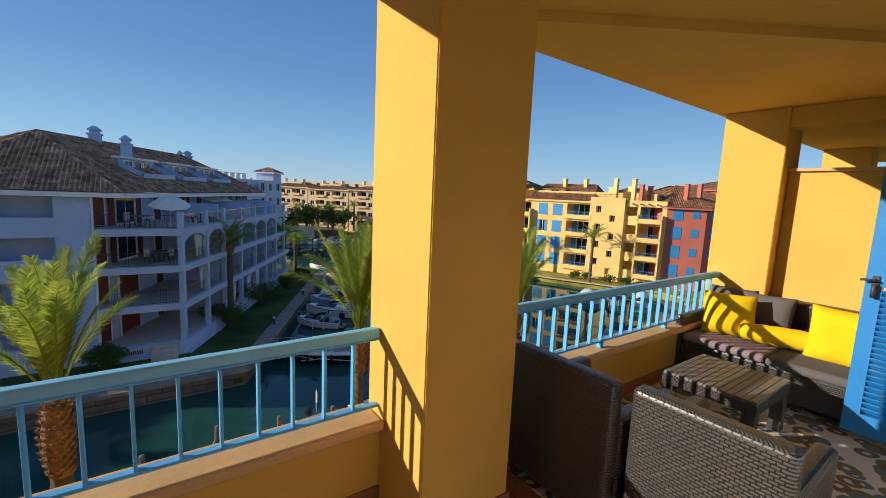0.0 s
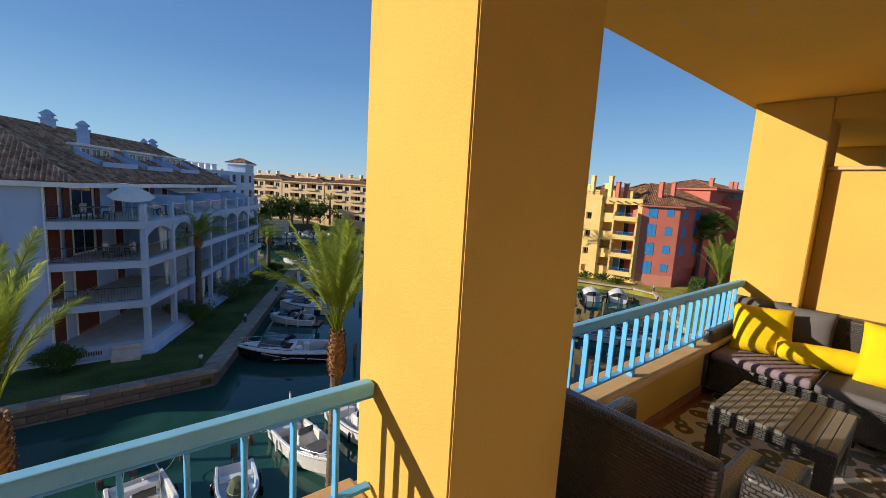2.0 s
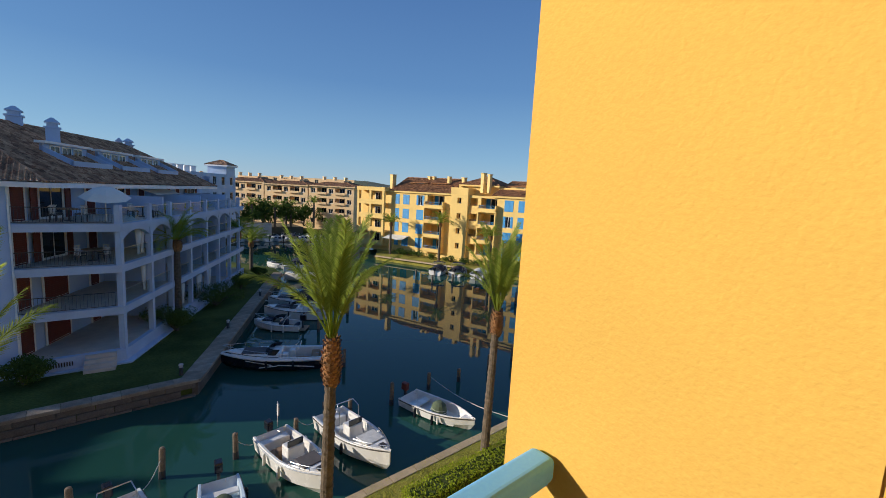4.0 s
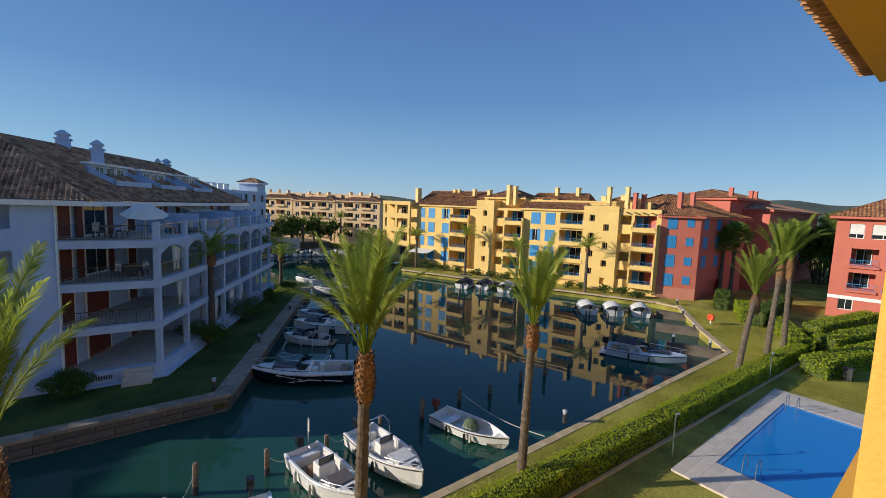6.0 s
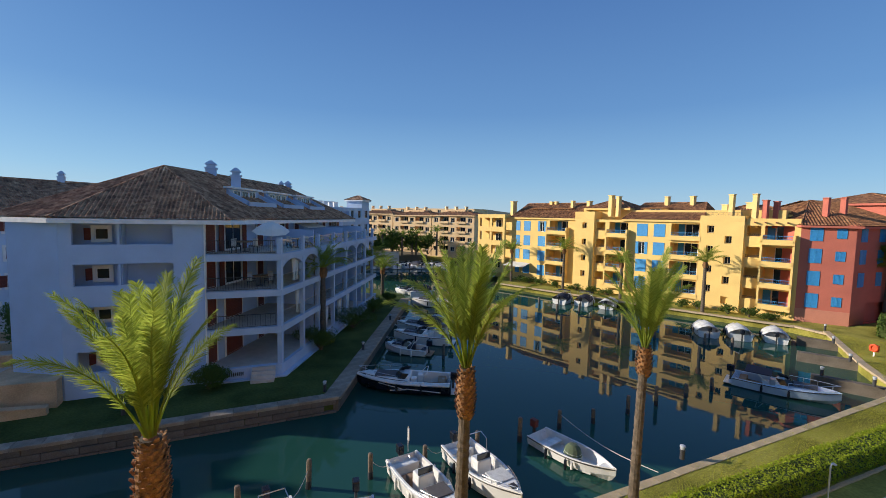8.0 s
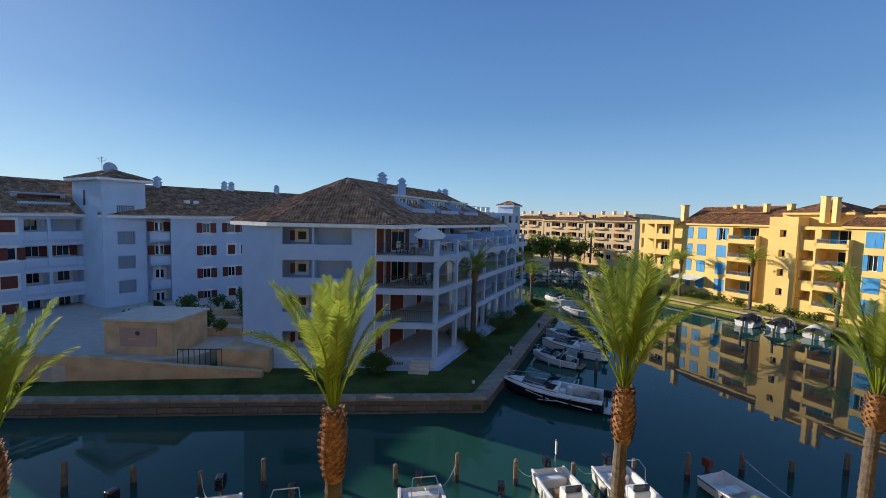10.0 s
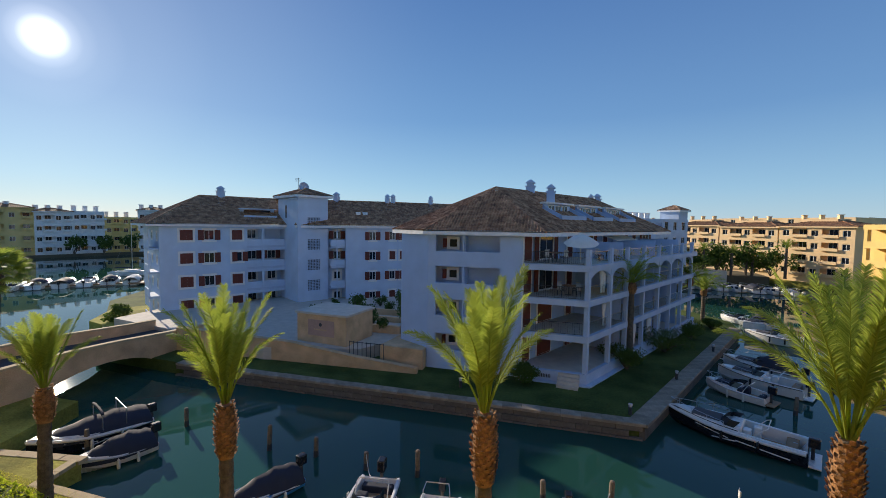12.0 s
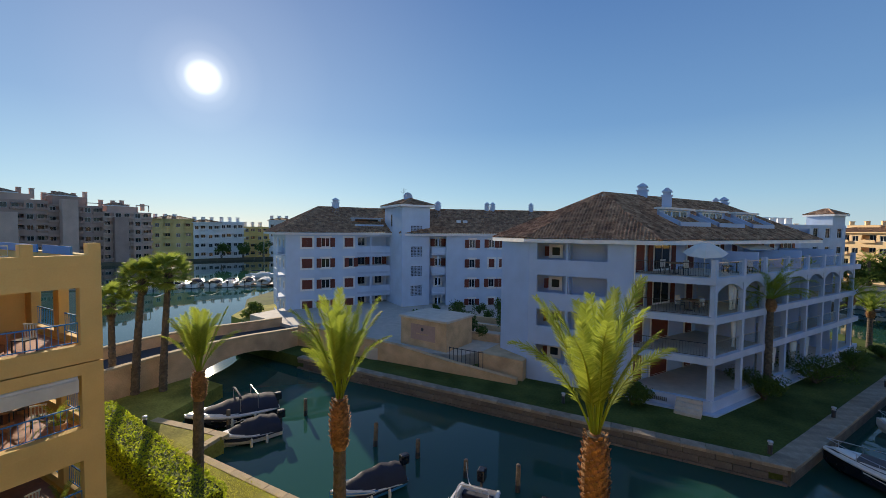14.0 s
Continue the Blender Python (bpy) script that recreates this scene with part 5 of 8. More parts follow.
# red house by the pool
Q = thing("apartment_building", "red apartment house with blue rails beside the pool", "building")
mQ = along((69.15, 10.84), (71.2, -2.2))
hol = [(u, u + w, z, z + h) for z in (-6.6, -3.7) for u, w, h in ((1.6, 2.3, 1.9), (4.6, 3.6, 1.9))] + [(1.2, 2.5, -.6, 1.1), (3.1, 5.0, -.6, 1.1), (5.6, 8, -.6, 1.1), (1.0, 2.3, -9.3, -8.0)]
part("wall", wall_with_holes(bmesh.new(), 10.1, -10.5, 1.7, .3, hol), RWALL, Q).matrix_basis = mQ
part("inner_wall", boxes((0.02, 10.1, 1.8, 9, -10.5, 1.68)), RWALL, Q).matrix_basis = mQ
part("west_wall", boxes((0.0, .3, .31, 9, -10.5, 1.68)), RWALL, Q).matrix_basis = mQ
for z in (-6.9, -4.0, -1.1):
    part("slab", boxes((.3, 10, .31, 1.79, z, z + .25)), RWALL, Q).matrix_basis = mQ
for u0, u1, z0, z1 in hol:
    if z0 > -1 or z0 < -9:
        window(Q, mQ, (u0 + u1) / 2, z0, u1 - u0, z1 - z0, "plain", depth=.1)
        if z0 > -1:
            part("blind", boxes((u0 + .05, u1 - .05, .06, .08, z0 + .5, z1)), CLOTHWHITE, Q).matrix_basis = mQ
    else:
        bars_rail(Q, mQ, u0 - .1, u1 + .1, z0 - .2, .75, mat=YSHUTTER, y=-.1, step=.18)
        part("balcony_lip", boxes((u0 - .2, u1 + .2, -.25, -.01, z0 - .45, z0 - .2)), RWALL, Q).matrix_basis = mQ
        window(Q, mQ @ pose(0, 1.8, 0), (u0 + u1) / 2, z0, 1.4, 1.8, "plain", depth=-.08)
part("plinth", boxes((-.02, 10.1, -.06, -.002, -8.0, -7.6)), WHITE, Q, "white painted band").matrix_basis = mQ
hip_roof(Q, mQ, 0, 14, 0, 9, 2.0, 2.4, ROOF_RED, over=.7, step=.35, trim=RWALL)

# ---------------------------------------------------------------- houses farther off
def block(house, p, q, depth, z0, z1, mat, cols, rows, w=1.4, h=1.5, style="plain", shutter=None, roof=None, rise=2.0, balconies=()):
    """A plain block with a grid of windows; balconies names the columns that are loggias."""
    m = along(p, q)
    L = math.dist(p, q)
    st = (z1 - z0) / rows
    holes = []
    for r in range(rows):
        for c in range(cols):
            u = (c + .5) * L / cols
            if c in balconies:
                holes.append((u - 1.5, u + 1.5, z0 + r * st + .9, z0 + r * st + 2.4))
            else:
                holes.append((u - w / 2, u + w / 2, z0 + r * st + .9, z0 + r * st + .9 + h))
    part("wall", wall_with_holes(bmesh.new(), L, z0 - 1.5, z1, .25, holes), mat, house).matrix_basis = m
    part("core", boxes((.01, L - .01, 1.3, depth, z0 - 1.5, z1 - .01), (.01, .2, .26, 1.29, z0 - 1.5, z1 - .01), (L - .2, L - .01, .26, 1.29, z0 - 1.5, z1 - .01)), mat, house).matrix_basis = m
    for u0, u1, za, zb in holes:
        if u1 - u0 > 2.9:
            part("loggia", boxes((u0 - .1, u1 + .1, -.5, -.01, za - .3, za - .1), (u0 - .1, u1 + .1, -.5, -.42, za - .1, za + .35)), mat, house).matrix_basis = m
            window(house, m @ pose(0, 1.3, 0), (u0 + u1) / 2, za, 1.6, 1.5, "plain", depth=-.07)
        else:
            window(house, m, (u0 + u1) / 2, za, u1 - u0, zb - za, style, shutter, depth=.12)
    if roof:
        hip_roof(house, m, 0, L, 0, depth, z1 + .25, rise, roof, over=.5, step=.5, trim=mat)
    return m


H = thing("apartment_building", "pale tan apartment blocks with brown tile roofs", "building")
for i in range(4):
    p, q, z1 = (24 + 8.5 * i, 150 - 11.5 * i), (32.3 + 8.5 * i, 138.7 - 11.5 * i), (1.6, 1.9, 1.6, 1.8)[i]
    m = block(H, p, q, 12, -9.5, z1, TAN, 5, 4, 1.3, 1.3, roof=ROOF_RED, rise=1.6, balconies=(1, 3))
    part("roof_storey", boxes((2, 9, 4, 9, z1, z1 + 1.9)), TAN, H).matrix_basis = m
    for k in range(3):
        c = m @ Vector((2.2 + 3.4 * k, 5, 0))
        chimney(H, c.x, c.y, z1 + 1.8, .8, 1.0, TAN)
block(H, (50, 160), (72, 130), 12, -9.5, 4.6, TAN, 9, 5)

E_ = thing("apartment_building", "grey-blue marina building with a lookout turret", "building")
mE = block(E_, (13.0, 84), (25.5, 97.5), 10, -9.5, 3.0, GREYBLUE_PALE, 6, 4, 1.3, 1.7, balconies=(0, 2))
part("turret", boxes((14.9, 18.2, .02, 4, 3.0, 4.6)), GREYBLUE_PALE, E_).matrix_basis = mE
hip_roof(E_, mE, 14.9, 18.2, 0, 4, 4.9, 1.0, ROOF_OLD, over=.4, step=.4)
for k in range(5):
    c = mE @ Vector((1.0 + k * 1.9, 3, 0))
    chimney(E_, c.x, c.y, 3.2, .9, .9, WHITE)

W = thing("apartment_building", "brown and terracotta harbour apartment blocks with roof terraces", "building")
RB = random.Random(3)
pos = [(-166, 24), (-166.5, 38), (-167, 52), (-167.5, 66), (-166, 80)]
for i, (p, q) in enumerate(zip(pos, pos[1:])):
    mat = (PINKWALL, BROWNWALL, BROWNWALL, PINKWALL)[i]
    m = block(W, p, q, 14, -10.3, (7.0, 9.2, 8.4, 6.8)[i], mat, 5, 6, 1.6, 1.5, balconies=(0, 2, 4))
    part("bay_tower", boxes((2.5, 6.5, -2.2, -.02, -10.3, (9, 5.5, 10, 5)[i])), (BROWNWALL, PINKWALL, PINKWALL, BROWNWALL)[i], W).matrix_basis = m
    part("penthouse", boxes((2, 11, 3, 11, (7.0, 9.2, 8.4, 6.8)[i], (9.6, 11.2, 11.2, 8.8)[i])), PINKWALL if i % 2 else BROWNWALL, W).matrix_basis = m
    hip_roof(W, m, 2, 8, 3, 10, (9.9, 11.5, 11.5, 9.1)[i], 1.2, ROOF_OLD, over=.3, step=.6)
    for k in range(5):
        c = m @ Vector((1.5 + 2.7 * k, 2 + RB.uniform(0, 8), 0))
        chimney(W, c.x, c.y, (9.6, 11.2, 11.2, 8.8)[i], 1.0, RB.uniform(.8, 2.2), BROWNWALL if k % 2 else PINKWALL)
    part("pergola", boxes((9.5, 13.5, .5, .7, 9.2, 9.45), (9.5, 9.7, .5, .7, 7, 9.2), (13.3, 13.5, .5, .7, 7, 9.2)), BROWNWALL, W).matrix_basis = m
W2 = thing("apartment_building", "white and yellow village houses along the far harbour", "building")
pos = [(-166.5, 80.2), (-161, 92), (-158, 101), (-155, 109), (-151, 118), (-145, 126), (-136, 136), (-124, 148)]
for i, (p, q) in enumerate(zip(pos, pos[1:])):
    block(W2, p, q, 10, -10.3, (4.6, 3.6, 4.2, 2.4, 5.0, 3.0, 4.6)[i], (YPALE, WHITE, WHITE, YWALL, WHITE, WHITE, WHITE)[i], 4, 4, 1.3, 1.4, balconies=(1, 3), roof=ROOF_RED if i in (0, 1, 4) else None, rise=1.3)
    m = along(p, q)
    for k in range(3):
        c = m @ Vector((1.2 + 3 * k, 4, 0))
        chimney(W2, c.x, c.y, (5.0, 4.2, 4.4, 2.6, 5.6, 3.2, 4.8)[i], 1.0, 1.6, WHITE)

# stepped ochre house at the near bank's west end
N = thing("apartment_building", "ochre neighbouring house with open balconies and blue rails", "building")
NX = -17.4
for k, zf in enumerate((-11.2, -8.6, -5.75, -2.85, 0.0)):
    part("floor_slab", boxes((-30, NX + .003, -5.5, 6.803, zf - .36, zf - .002)), OCHRE_PALE, N).matrix_basis = pose(0, 0, 0)
    part("floor_tiles", boxes((-29.5, NX - .4, -5, 6.4, zf + .004, zf + .016)), TERRA, N, "terracotta balcony tiles")
    if k < 4:
        top = (-8.95, -6.5, -3.62, -.72)[k]
        bot = (-11.2, -8.3, -5.42, -2.62)[k]
        for xa, xb, ya, yb, za, zb in ((NX - .3, NX, -5.5, 3.0, zf, zf + 2.5), (NX - .3, NX, 6.2, 6.8, zf, zf + 2.5), (NX - .3, NX, 3.0, 6.2, top, zf + 2.5), (NX - .3, NX, 3.0, 6.2, zf - .3, bot)):
            part("side_wall", boxes((xa, xb, ya, yb, za, zb)), OCHRE_PALE, N)
        part("front_wall", boxes((-30, -22.6, 6.5, 6.8, zf, zf + 2.5), (-22.6, NX - .31, 6.5, 6.8, top, zf + 2.5), (-22.6, NX - .31, 6.55, 6.75, zf, bot), (-20.5, -20.0, 6.5, 6.8, bot, top)), OCHRE_PALE, N)
        part("inner_wall", boxes((-29.9, -23, 2.0, 2.3, zf, zf + 2.5), (-23.2, -22.9, 2.31, 6.4, zf, zf + 2.5)), OCHRE_PALE, N)
        bars_rail(N, along((NX - .15, 3.0), (NX - .15, 6.2)), .02, 3.18, bot, .75, mat=SHUTTER, step=.16)
        bars_rail(N, along((-22.5, 6.65), (NX - .35, 6.65)), .02, 2.0, bot, .75, mat=SHUTTER, step=.16)
        bars_rail(N, along((-22.5, 6.65), (NX - .35, 6.65)), 2.55, 4.7, bot, .75, mat=SHUTTER, step=.16)
part("roof_parapet", boxes((NX - .3, NX, -5.5, 6.8, 0.0, .35), (-30, NX - .31, 6.5, 6.8, 0, .35), (NX - .32, NX, 6.45, 6.8, .35, .74), (NX - .3, NX, 4.8, 5.1, .35, .72)), OCHRE_PALE, N)
bars_rail(N, along((NX - .15, -2), (NX - .15, 4.7)), .02, 6.6, .3, .42, mat=STEEL, step=.3)
part("terrace_screen", boxes((-21, NX - 1.2, 6.4, 6.46, .3, .6), (-26, -21.6, 6.4, 6.46, .3, .6)), SHUTTER, N, "blue terrace screens")
bm = bmesh.new()
tube(bm, [(NX - .08, 3.1, -3.72), (NX - .08, 6.1, -3.72)], .1, 10)
part("rolled_awning", bm, CLOTHWHITE, N, "rolled cream awning")
part("awning_valance", boxes((NX + .02, NX + .05, 3.1, 6.1, -4.15, -3.75)), CLOTHWHITE, N)

# ---------------------------------------------------------------- palms, hedges, shrubs
def frond_mesh(L, bend, seed, pairs=135, leaf=0.45, mat=None, bare=0.26):
    """A feather frond that rises along z and arches towards +x; narrow leaflets in two ranks."""
    r = random.Random(seed)
    bm = bmesh.new()
    pts, tang = [], []
    p = Vector((0, 0, 0))
    n = 24
    for i in range(n + 1):
        s = i / n
        a = bend * s ** 1.6
        t = Vector((math.sin(a), 0.06 * math.sin(s * 3 + seed), math.cos(a))).normalized()
        pts.append(p.copy())
        tang.append(t)
        p = p + t * (L / n)
    tube(bm, pts, [0.034 * (1 - 0.85 * i / n) for i in range(n + 1)], 5)
    for k in range(pairs):
        s = bare + (1 - bare) * (k + r.uniform(0, .6)) / pairs
        i = min(int(s * n), n - 1)
        f = s * n - i
        q = pts[i].lerp(pts[i + 1], f)
        t = tang[i]
        out = t.cross(Vector((0, 1, 0))).normalized()
        prof = math.sin(math.pi * min(1, 0.12 + 0.88 * (s - bare) / (1 - bare))) ** 0.6
        ln = leaf * (0.35 + 0.75 * prof) * r.uniform(.85, 1.1)
        for side in (-1, 1):
            d = (Vector((0, side, 0)) * r.uniform(.5, .72) + t * r.uniform(.72, .9) - out * r.uniform(-.15, .28)).normalized()
            w = t * 0.0115
            tip = q + d * ln + Vector((0, 0, -0.10 * ln))
            m1 = q + d * ln * .45
            vs = [bm.verts.new(x) for x in (q - w, m1 - w * 1.2, tip, m1 + w * 1.2, q + w)]
            bm.faces.new(vs[:3] + vs[3:])
    me = bpy.data.meshes.new("frond")
    bm.to_mesh(me)
    bm.free()
    me.materials.append(mat or FROND)
    return me


UPRIGHT = [(frond_mesh(3.35 + .25 * (i % 3), 0.14 + .13 * i, i), i) for i in range(5)]
ARCHED = [(frond_mesh(3.3, .75 + .25 * i, 20 + i), i) for i in range(3)]
SMALLF = [(frond_mesh(2.5, 0.9 + .28 * i, 40 + i, pairs=50, leaf=.48), i) for i in range(4)]


def trunk_mesh(h, r0, r1, lean, seed, mat, ring=0.12):
    r = random.Random(seed)
    bm = bmesh.new()
    n = max(8, int(h / ring))
    rows = []
    for i in range(n + 1):
        s = i / n
        rad = (r0 + (r1 - r0) * s) * (1 + .09 * (i % 2)) * r.uniform(.94, 1.06)
        c = Vector((lean[0] * s ** 1.3, lean[1] * s ** 1.3, h * s))
        rows.append([c + Vector((rad * math.cos(a), rad * math.sin(a), r.uniform(-.015, .015))) for a in (2 * math.pi * k / 12 for k in range(12))])
    rings(bm, rows)
    return bm


def boots_mesh(h, r, seed):
    """The pruned, swollen head under the crown: spirals of cut leaf bases."""
    rr = random.Random(seed)
    bm = bmesh.new()
    lathe(bm, [(r * .72, 0), (r * .95, h * .2), (r * 1.0, h * .55), (r * .85, h * .85), (r * .5, h), (.02, h * 1.05)], 14)
    n = int(h * 95)
    for i in range(n):
        s = i / n
        a = i * 2.39996
        prof = .78 + .26 * math.sin(math.pi * min(1, s * 1.05)) - .25 * max(0, s - .7)
        c = Vector((math.cos(a), math.sin(a), 0))
        t = Vector((-c.y, c.x, 0))
        b0 = c * r * prof + Vector((0, 0, h * s))
        up = Vector((0, 0, .11)) + c * rr.uniform(.03, .09)
        w = rr.uniform(.05, .075)
        vs = [bm.verts.new(v) for v in (b0 - t * w, b0 + t * w, b0 + t * w * .7 + up, b0 - t * w * .7 + up, b0 - c * .06 + up * .9)]
        bm.faces.new(vs[:4])
        bm.faces.new((vs[3], vs[2], vs[4]))
    return bm


def feather_palm(at, top, seed, head=1.5, r=0.2, lean=(0, 0), n=30, scale=1.0, label="tall feather palm with an upright crown and pruned orange-brown head", group="palms", upright=True):
    rnd = random.Random(seed)
    palm = thing("palm_tree", label, "palm tree", at, group=group)
    h = top - at[2]
    part("trunk", trunk_mesh(h, r * 1.15, r * .9, lean, seed, BARK), BARK, palm)
    if head:
        part("pruned_head", boots_mesh(head, r * 1.5 * scale ** .3, seed), BOOT, palm, "swollen orange-brown head of cut leaf bases").matrix_basis = pose(lean[0], lean[1], h - head)
    for i in range(n):
        s = (i + .5) / n
        az = math.degrees(i * 2.39996) + rnd.uniform(-12, 12)
        if upright:
            tilt = 2 + 20 * s ** 1.1 + rnd.uniform(-4, 4)
            me = rnd.choice(UPRIGHT)[0] if s < (.74 if seed in (2, 3) else .86) else ARCHED[i % 3][0]
        else:
            tilt = 5 + 62 * s + rnd.uniform(-8, 8)
            me = rnd.choice(SMALLF)[0]
        k = scale * rnd.uniform(.86, 1.06)
        share("frond", me, palm, pose(lean[0], lean[1], h - .05, 0, 0, az) @ pose(.06, 0, 0, 0, tilt, 0) @ pose(0, 0, 0, 0, 0, rnd.uniform(-30, 30)) @ Matrix.Scale(k, 4))
    return palm


def fan_mesh(seed):
    r = random.Random(seed)
    bm = bmesh.new()
    tube(bm, [(0, 0, 0), (0, 0, .7), (.05, 0, 1.0)], .018, 4)
    for k in range(26):
        a = radians(-115 + 230 * k / 25)
        L = .75 * r.uniform(.9, 1.1)
        d = Vector((.25 + .1 * abs(a), math.sin(a), math.cos(a))).normalized()
        s = d.cross(Vector((1, 0, 0))).normalized() * .03
        b0 = Vector((.05, 0, 1.0))
        vs = [bm.verts.new(v) for v in (b0 - s * .4, b0 + d * L * .6 - s, b0 + d * L + Vector((.12, 0, -.12)), b0 + d * L * .6 + s, b0 + s * .4)]
        bm.faces.new(vs)
    me = bpy.data.meshes.new("fan_leaf")
    bm.to_mesh(me)
    bm.free()
    me.materials.append(FANLEAF)
    return me


FANS = [fan_mesh(i) for i in range(3)]


def fan_palm(at, top, seed, r=.2, lean=(0, 0), n=38, scale=1.0, label="slender fan palm with a ragged trunk"):
    rnd = random.Random(seed)
    palm = thing("palm_tree", label, "palm tree", at, group="fan palms")
    h = top - at[2]
    part("trunk", trunk_mesh(h, r * 1.2, r * .8, lean, seed, BARK), BARK, palm)
    part("shag", boots_mesh(1.1, r * 1.25, seed), BARK, palm).matrix_basis = pose(lean[0], lean[1], h - 1.1)
    for i in range(n):
        s = (i + .5) / n
        me = rnd.choice(FANS)
        share("fan_leaf", me, palm, pose(lean[0], lean[1], h, 0, 0, math.degrees(i * 2.39996)) @ pose(.05, 0, 0, 0, 8 + 105 * s + rnd.uniform(-8, 8), 0) @ Matrix.Scale(scale * rnd.uniform(.85, 1.1), 4))
    return palm


# the row on the near bank
feather_palm((-1.95, 10.6, LAWN_Z), -3.6, 1, head=1.9, r=.21, n=18, label="feather palm with long upright fronds and thick pruned head")
feather_palm((5.5, 10.35, LAWN_Z), -3.05, 2, head=1.5, r=.17, lean=(.15, .1), n=18)
feather_palm((12.85, 10.5, LAWN_Z), -3.35, 3, head=1.1, r=.16, lean=(.3, .1), n=18, scale=.95)
feather_palm((-10.0, 10.4, LAWN_Z), -4.35, 4, head=1.7, r=.2, n=18, scale=.95)
feather_palm((-18.7, 10.7, LAWN_Z), -5.0, 5, head=1.3, r=.2, lean=(.2, 0), n=18, scale=.85, label="young feather palm with a dark trunk on the lawn")
feather_palm((37.3, 10.3, LAWN_Z), -4.6, 6, head=1.5, r=.19, lean=(1.4, -.2), n=28, scale=1.05, label="leaning feather palm beside the clipped hedge")
feather_palm((43.8, 10.2, LAWN_Z), -2.6, 7, head=1.7, r=.2, lean=(.9, -.1), n=28, scale=1.1, label="leaning feather palm beside the clipped hedge")
feather_palm((46.9, 9.8, LAWN_Z), -2.3, 8, head=1.7, r=.19, lean=(.1, .2), n=26, scale=1.1, label="leaning feather palm beside the clipped hedge")
fan_palm((70.0, 22.79, LAWN_Z), -2.59, 9, r=.25, n=46, scale=1.5)
fan_palm((70.5, 21.56, LAWN_Z), -1.33, 10, r=.25, n=46, scale=1.5)
fan_palm((-32.9, 14.6, LAWN_Z), -2.3, 11, r=.22, lean=(.2, .5), n=40, scale=1.05)
fan_palm((-31.9, 15.9, LAWN_Z), -1.9, 12, r=.21, lean=(.4, .3), n=40, scale=1.05)
fan_palm((-34.0, 13.75, LAWN_Z), -3.9, 13, r=.2, n=34, scale=1.0)
# along the shaded quay and at the yellow building
for i, (x, y, top) in enumerate(((5.8, 38.0, -3.4), (14.9, 55.4, -4.7), (17.4, 58.7, -6.3))):
    feather_palm((x, y, LAWN_Z), top, 30 + i, head=.9, r=.22, n=30, scale=1.2, upright=False, label="feather palm on the shaded lawn by the terraces", group="quay palms")
for i, (u, off, top) in enumerate(((7.2, -3.6, -4.4), (18.0, -3.4, -3.6), (27.9, -3.6, -5.0), (39.0, -4.0, -3.8))):
    v = mY @ Vector((u, off, 0))
    feather_palm((v.x, v.y, LAWN_Z - .15), top, 40 + i, head=.8, r=.2, n=28, scale=1.05, upright=False, label="feather palm in front of the yellow building", group="waterfront palms")


def leaf_cloud(bm, pts, size, rnd):
    """Small bent leaves at points, each with its own turn."""
    for p, nrm in pts:
        d = (nrm + Vector((rnd.uniform(-1.5, 1.5), rnd.uniform(-1.5, 1.5), rnd.uniform(-.9, 1.3)))).normalized()
        a = d.orthogonal().normalized()
        a.rotate(Matrix.Rotation(rnd.uniform(0, 6.28), 3, d))
        b_ = d.cross(a)
        s = size * rnd.uniform(.6, 1.3)
        vs = [bm.verts.new(p + v) for v in (a * s, b_ * s * .5, -a * s, -b_ * s * .5)]
        bm.faces.new(vs)


def hedge(p, q, w, h, seed, mat=None, dens=130, size=.055, z=LAWN_Z, label="clipped green hedge along the lawn"):
    rnd = random.Random(seed)
    L = math.dist(p, q)
    ob = thing("hedge", label, "hedge", group="hedges")
    ob.matrix_basis = along(p, q, z)
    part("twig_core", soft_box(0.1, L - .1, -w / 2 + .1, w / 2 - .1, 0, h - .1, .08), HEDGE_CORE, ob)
    bm = bmesh.new()
    pts = []
    for face, area in (("t", L * w), ("f", L * h), ("b", L * h), ("e", w * h * 2)):
        for _ in range(int(area * dens)):
            u, v = rnd.random(), rnd.random()
            if face == "t":
                x, y, zz, n = u * L, (v - .5) * w, h, Vector((0, 0, 1))
            elif face in "fb":
                s = -1 if face == "f" else 1
                x, y, zz, n = u * L, s * w / 2, v * h, Vector((0, s, 0))
            else:
                s = rnd.choice((0, 1))
                x, y, zz, n = s * L, (u - .5) * w, v * h, Vector((2 * s - 1, 0, 0))
            g = .10 * noise.noise((x * 1.1 + seed, y * 1.1, zz * 1.1)) + .05 * noise.noise((x * 4, y * 4, zz * 4 + seed))
            pts.append((Vector((x, y, max(.02, zz))) + n * (g + rnd.uniform(-.09, .05)), n))
    leaf_cloud(bm, pts, size * 1.25, rnd)
    part("leaves", bm, mat or HEDGE, ob).data.update()
    ob.children[-1]["kind"] = "stuff"
    return ob


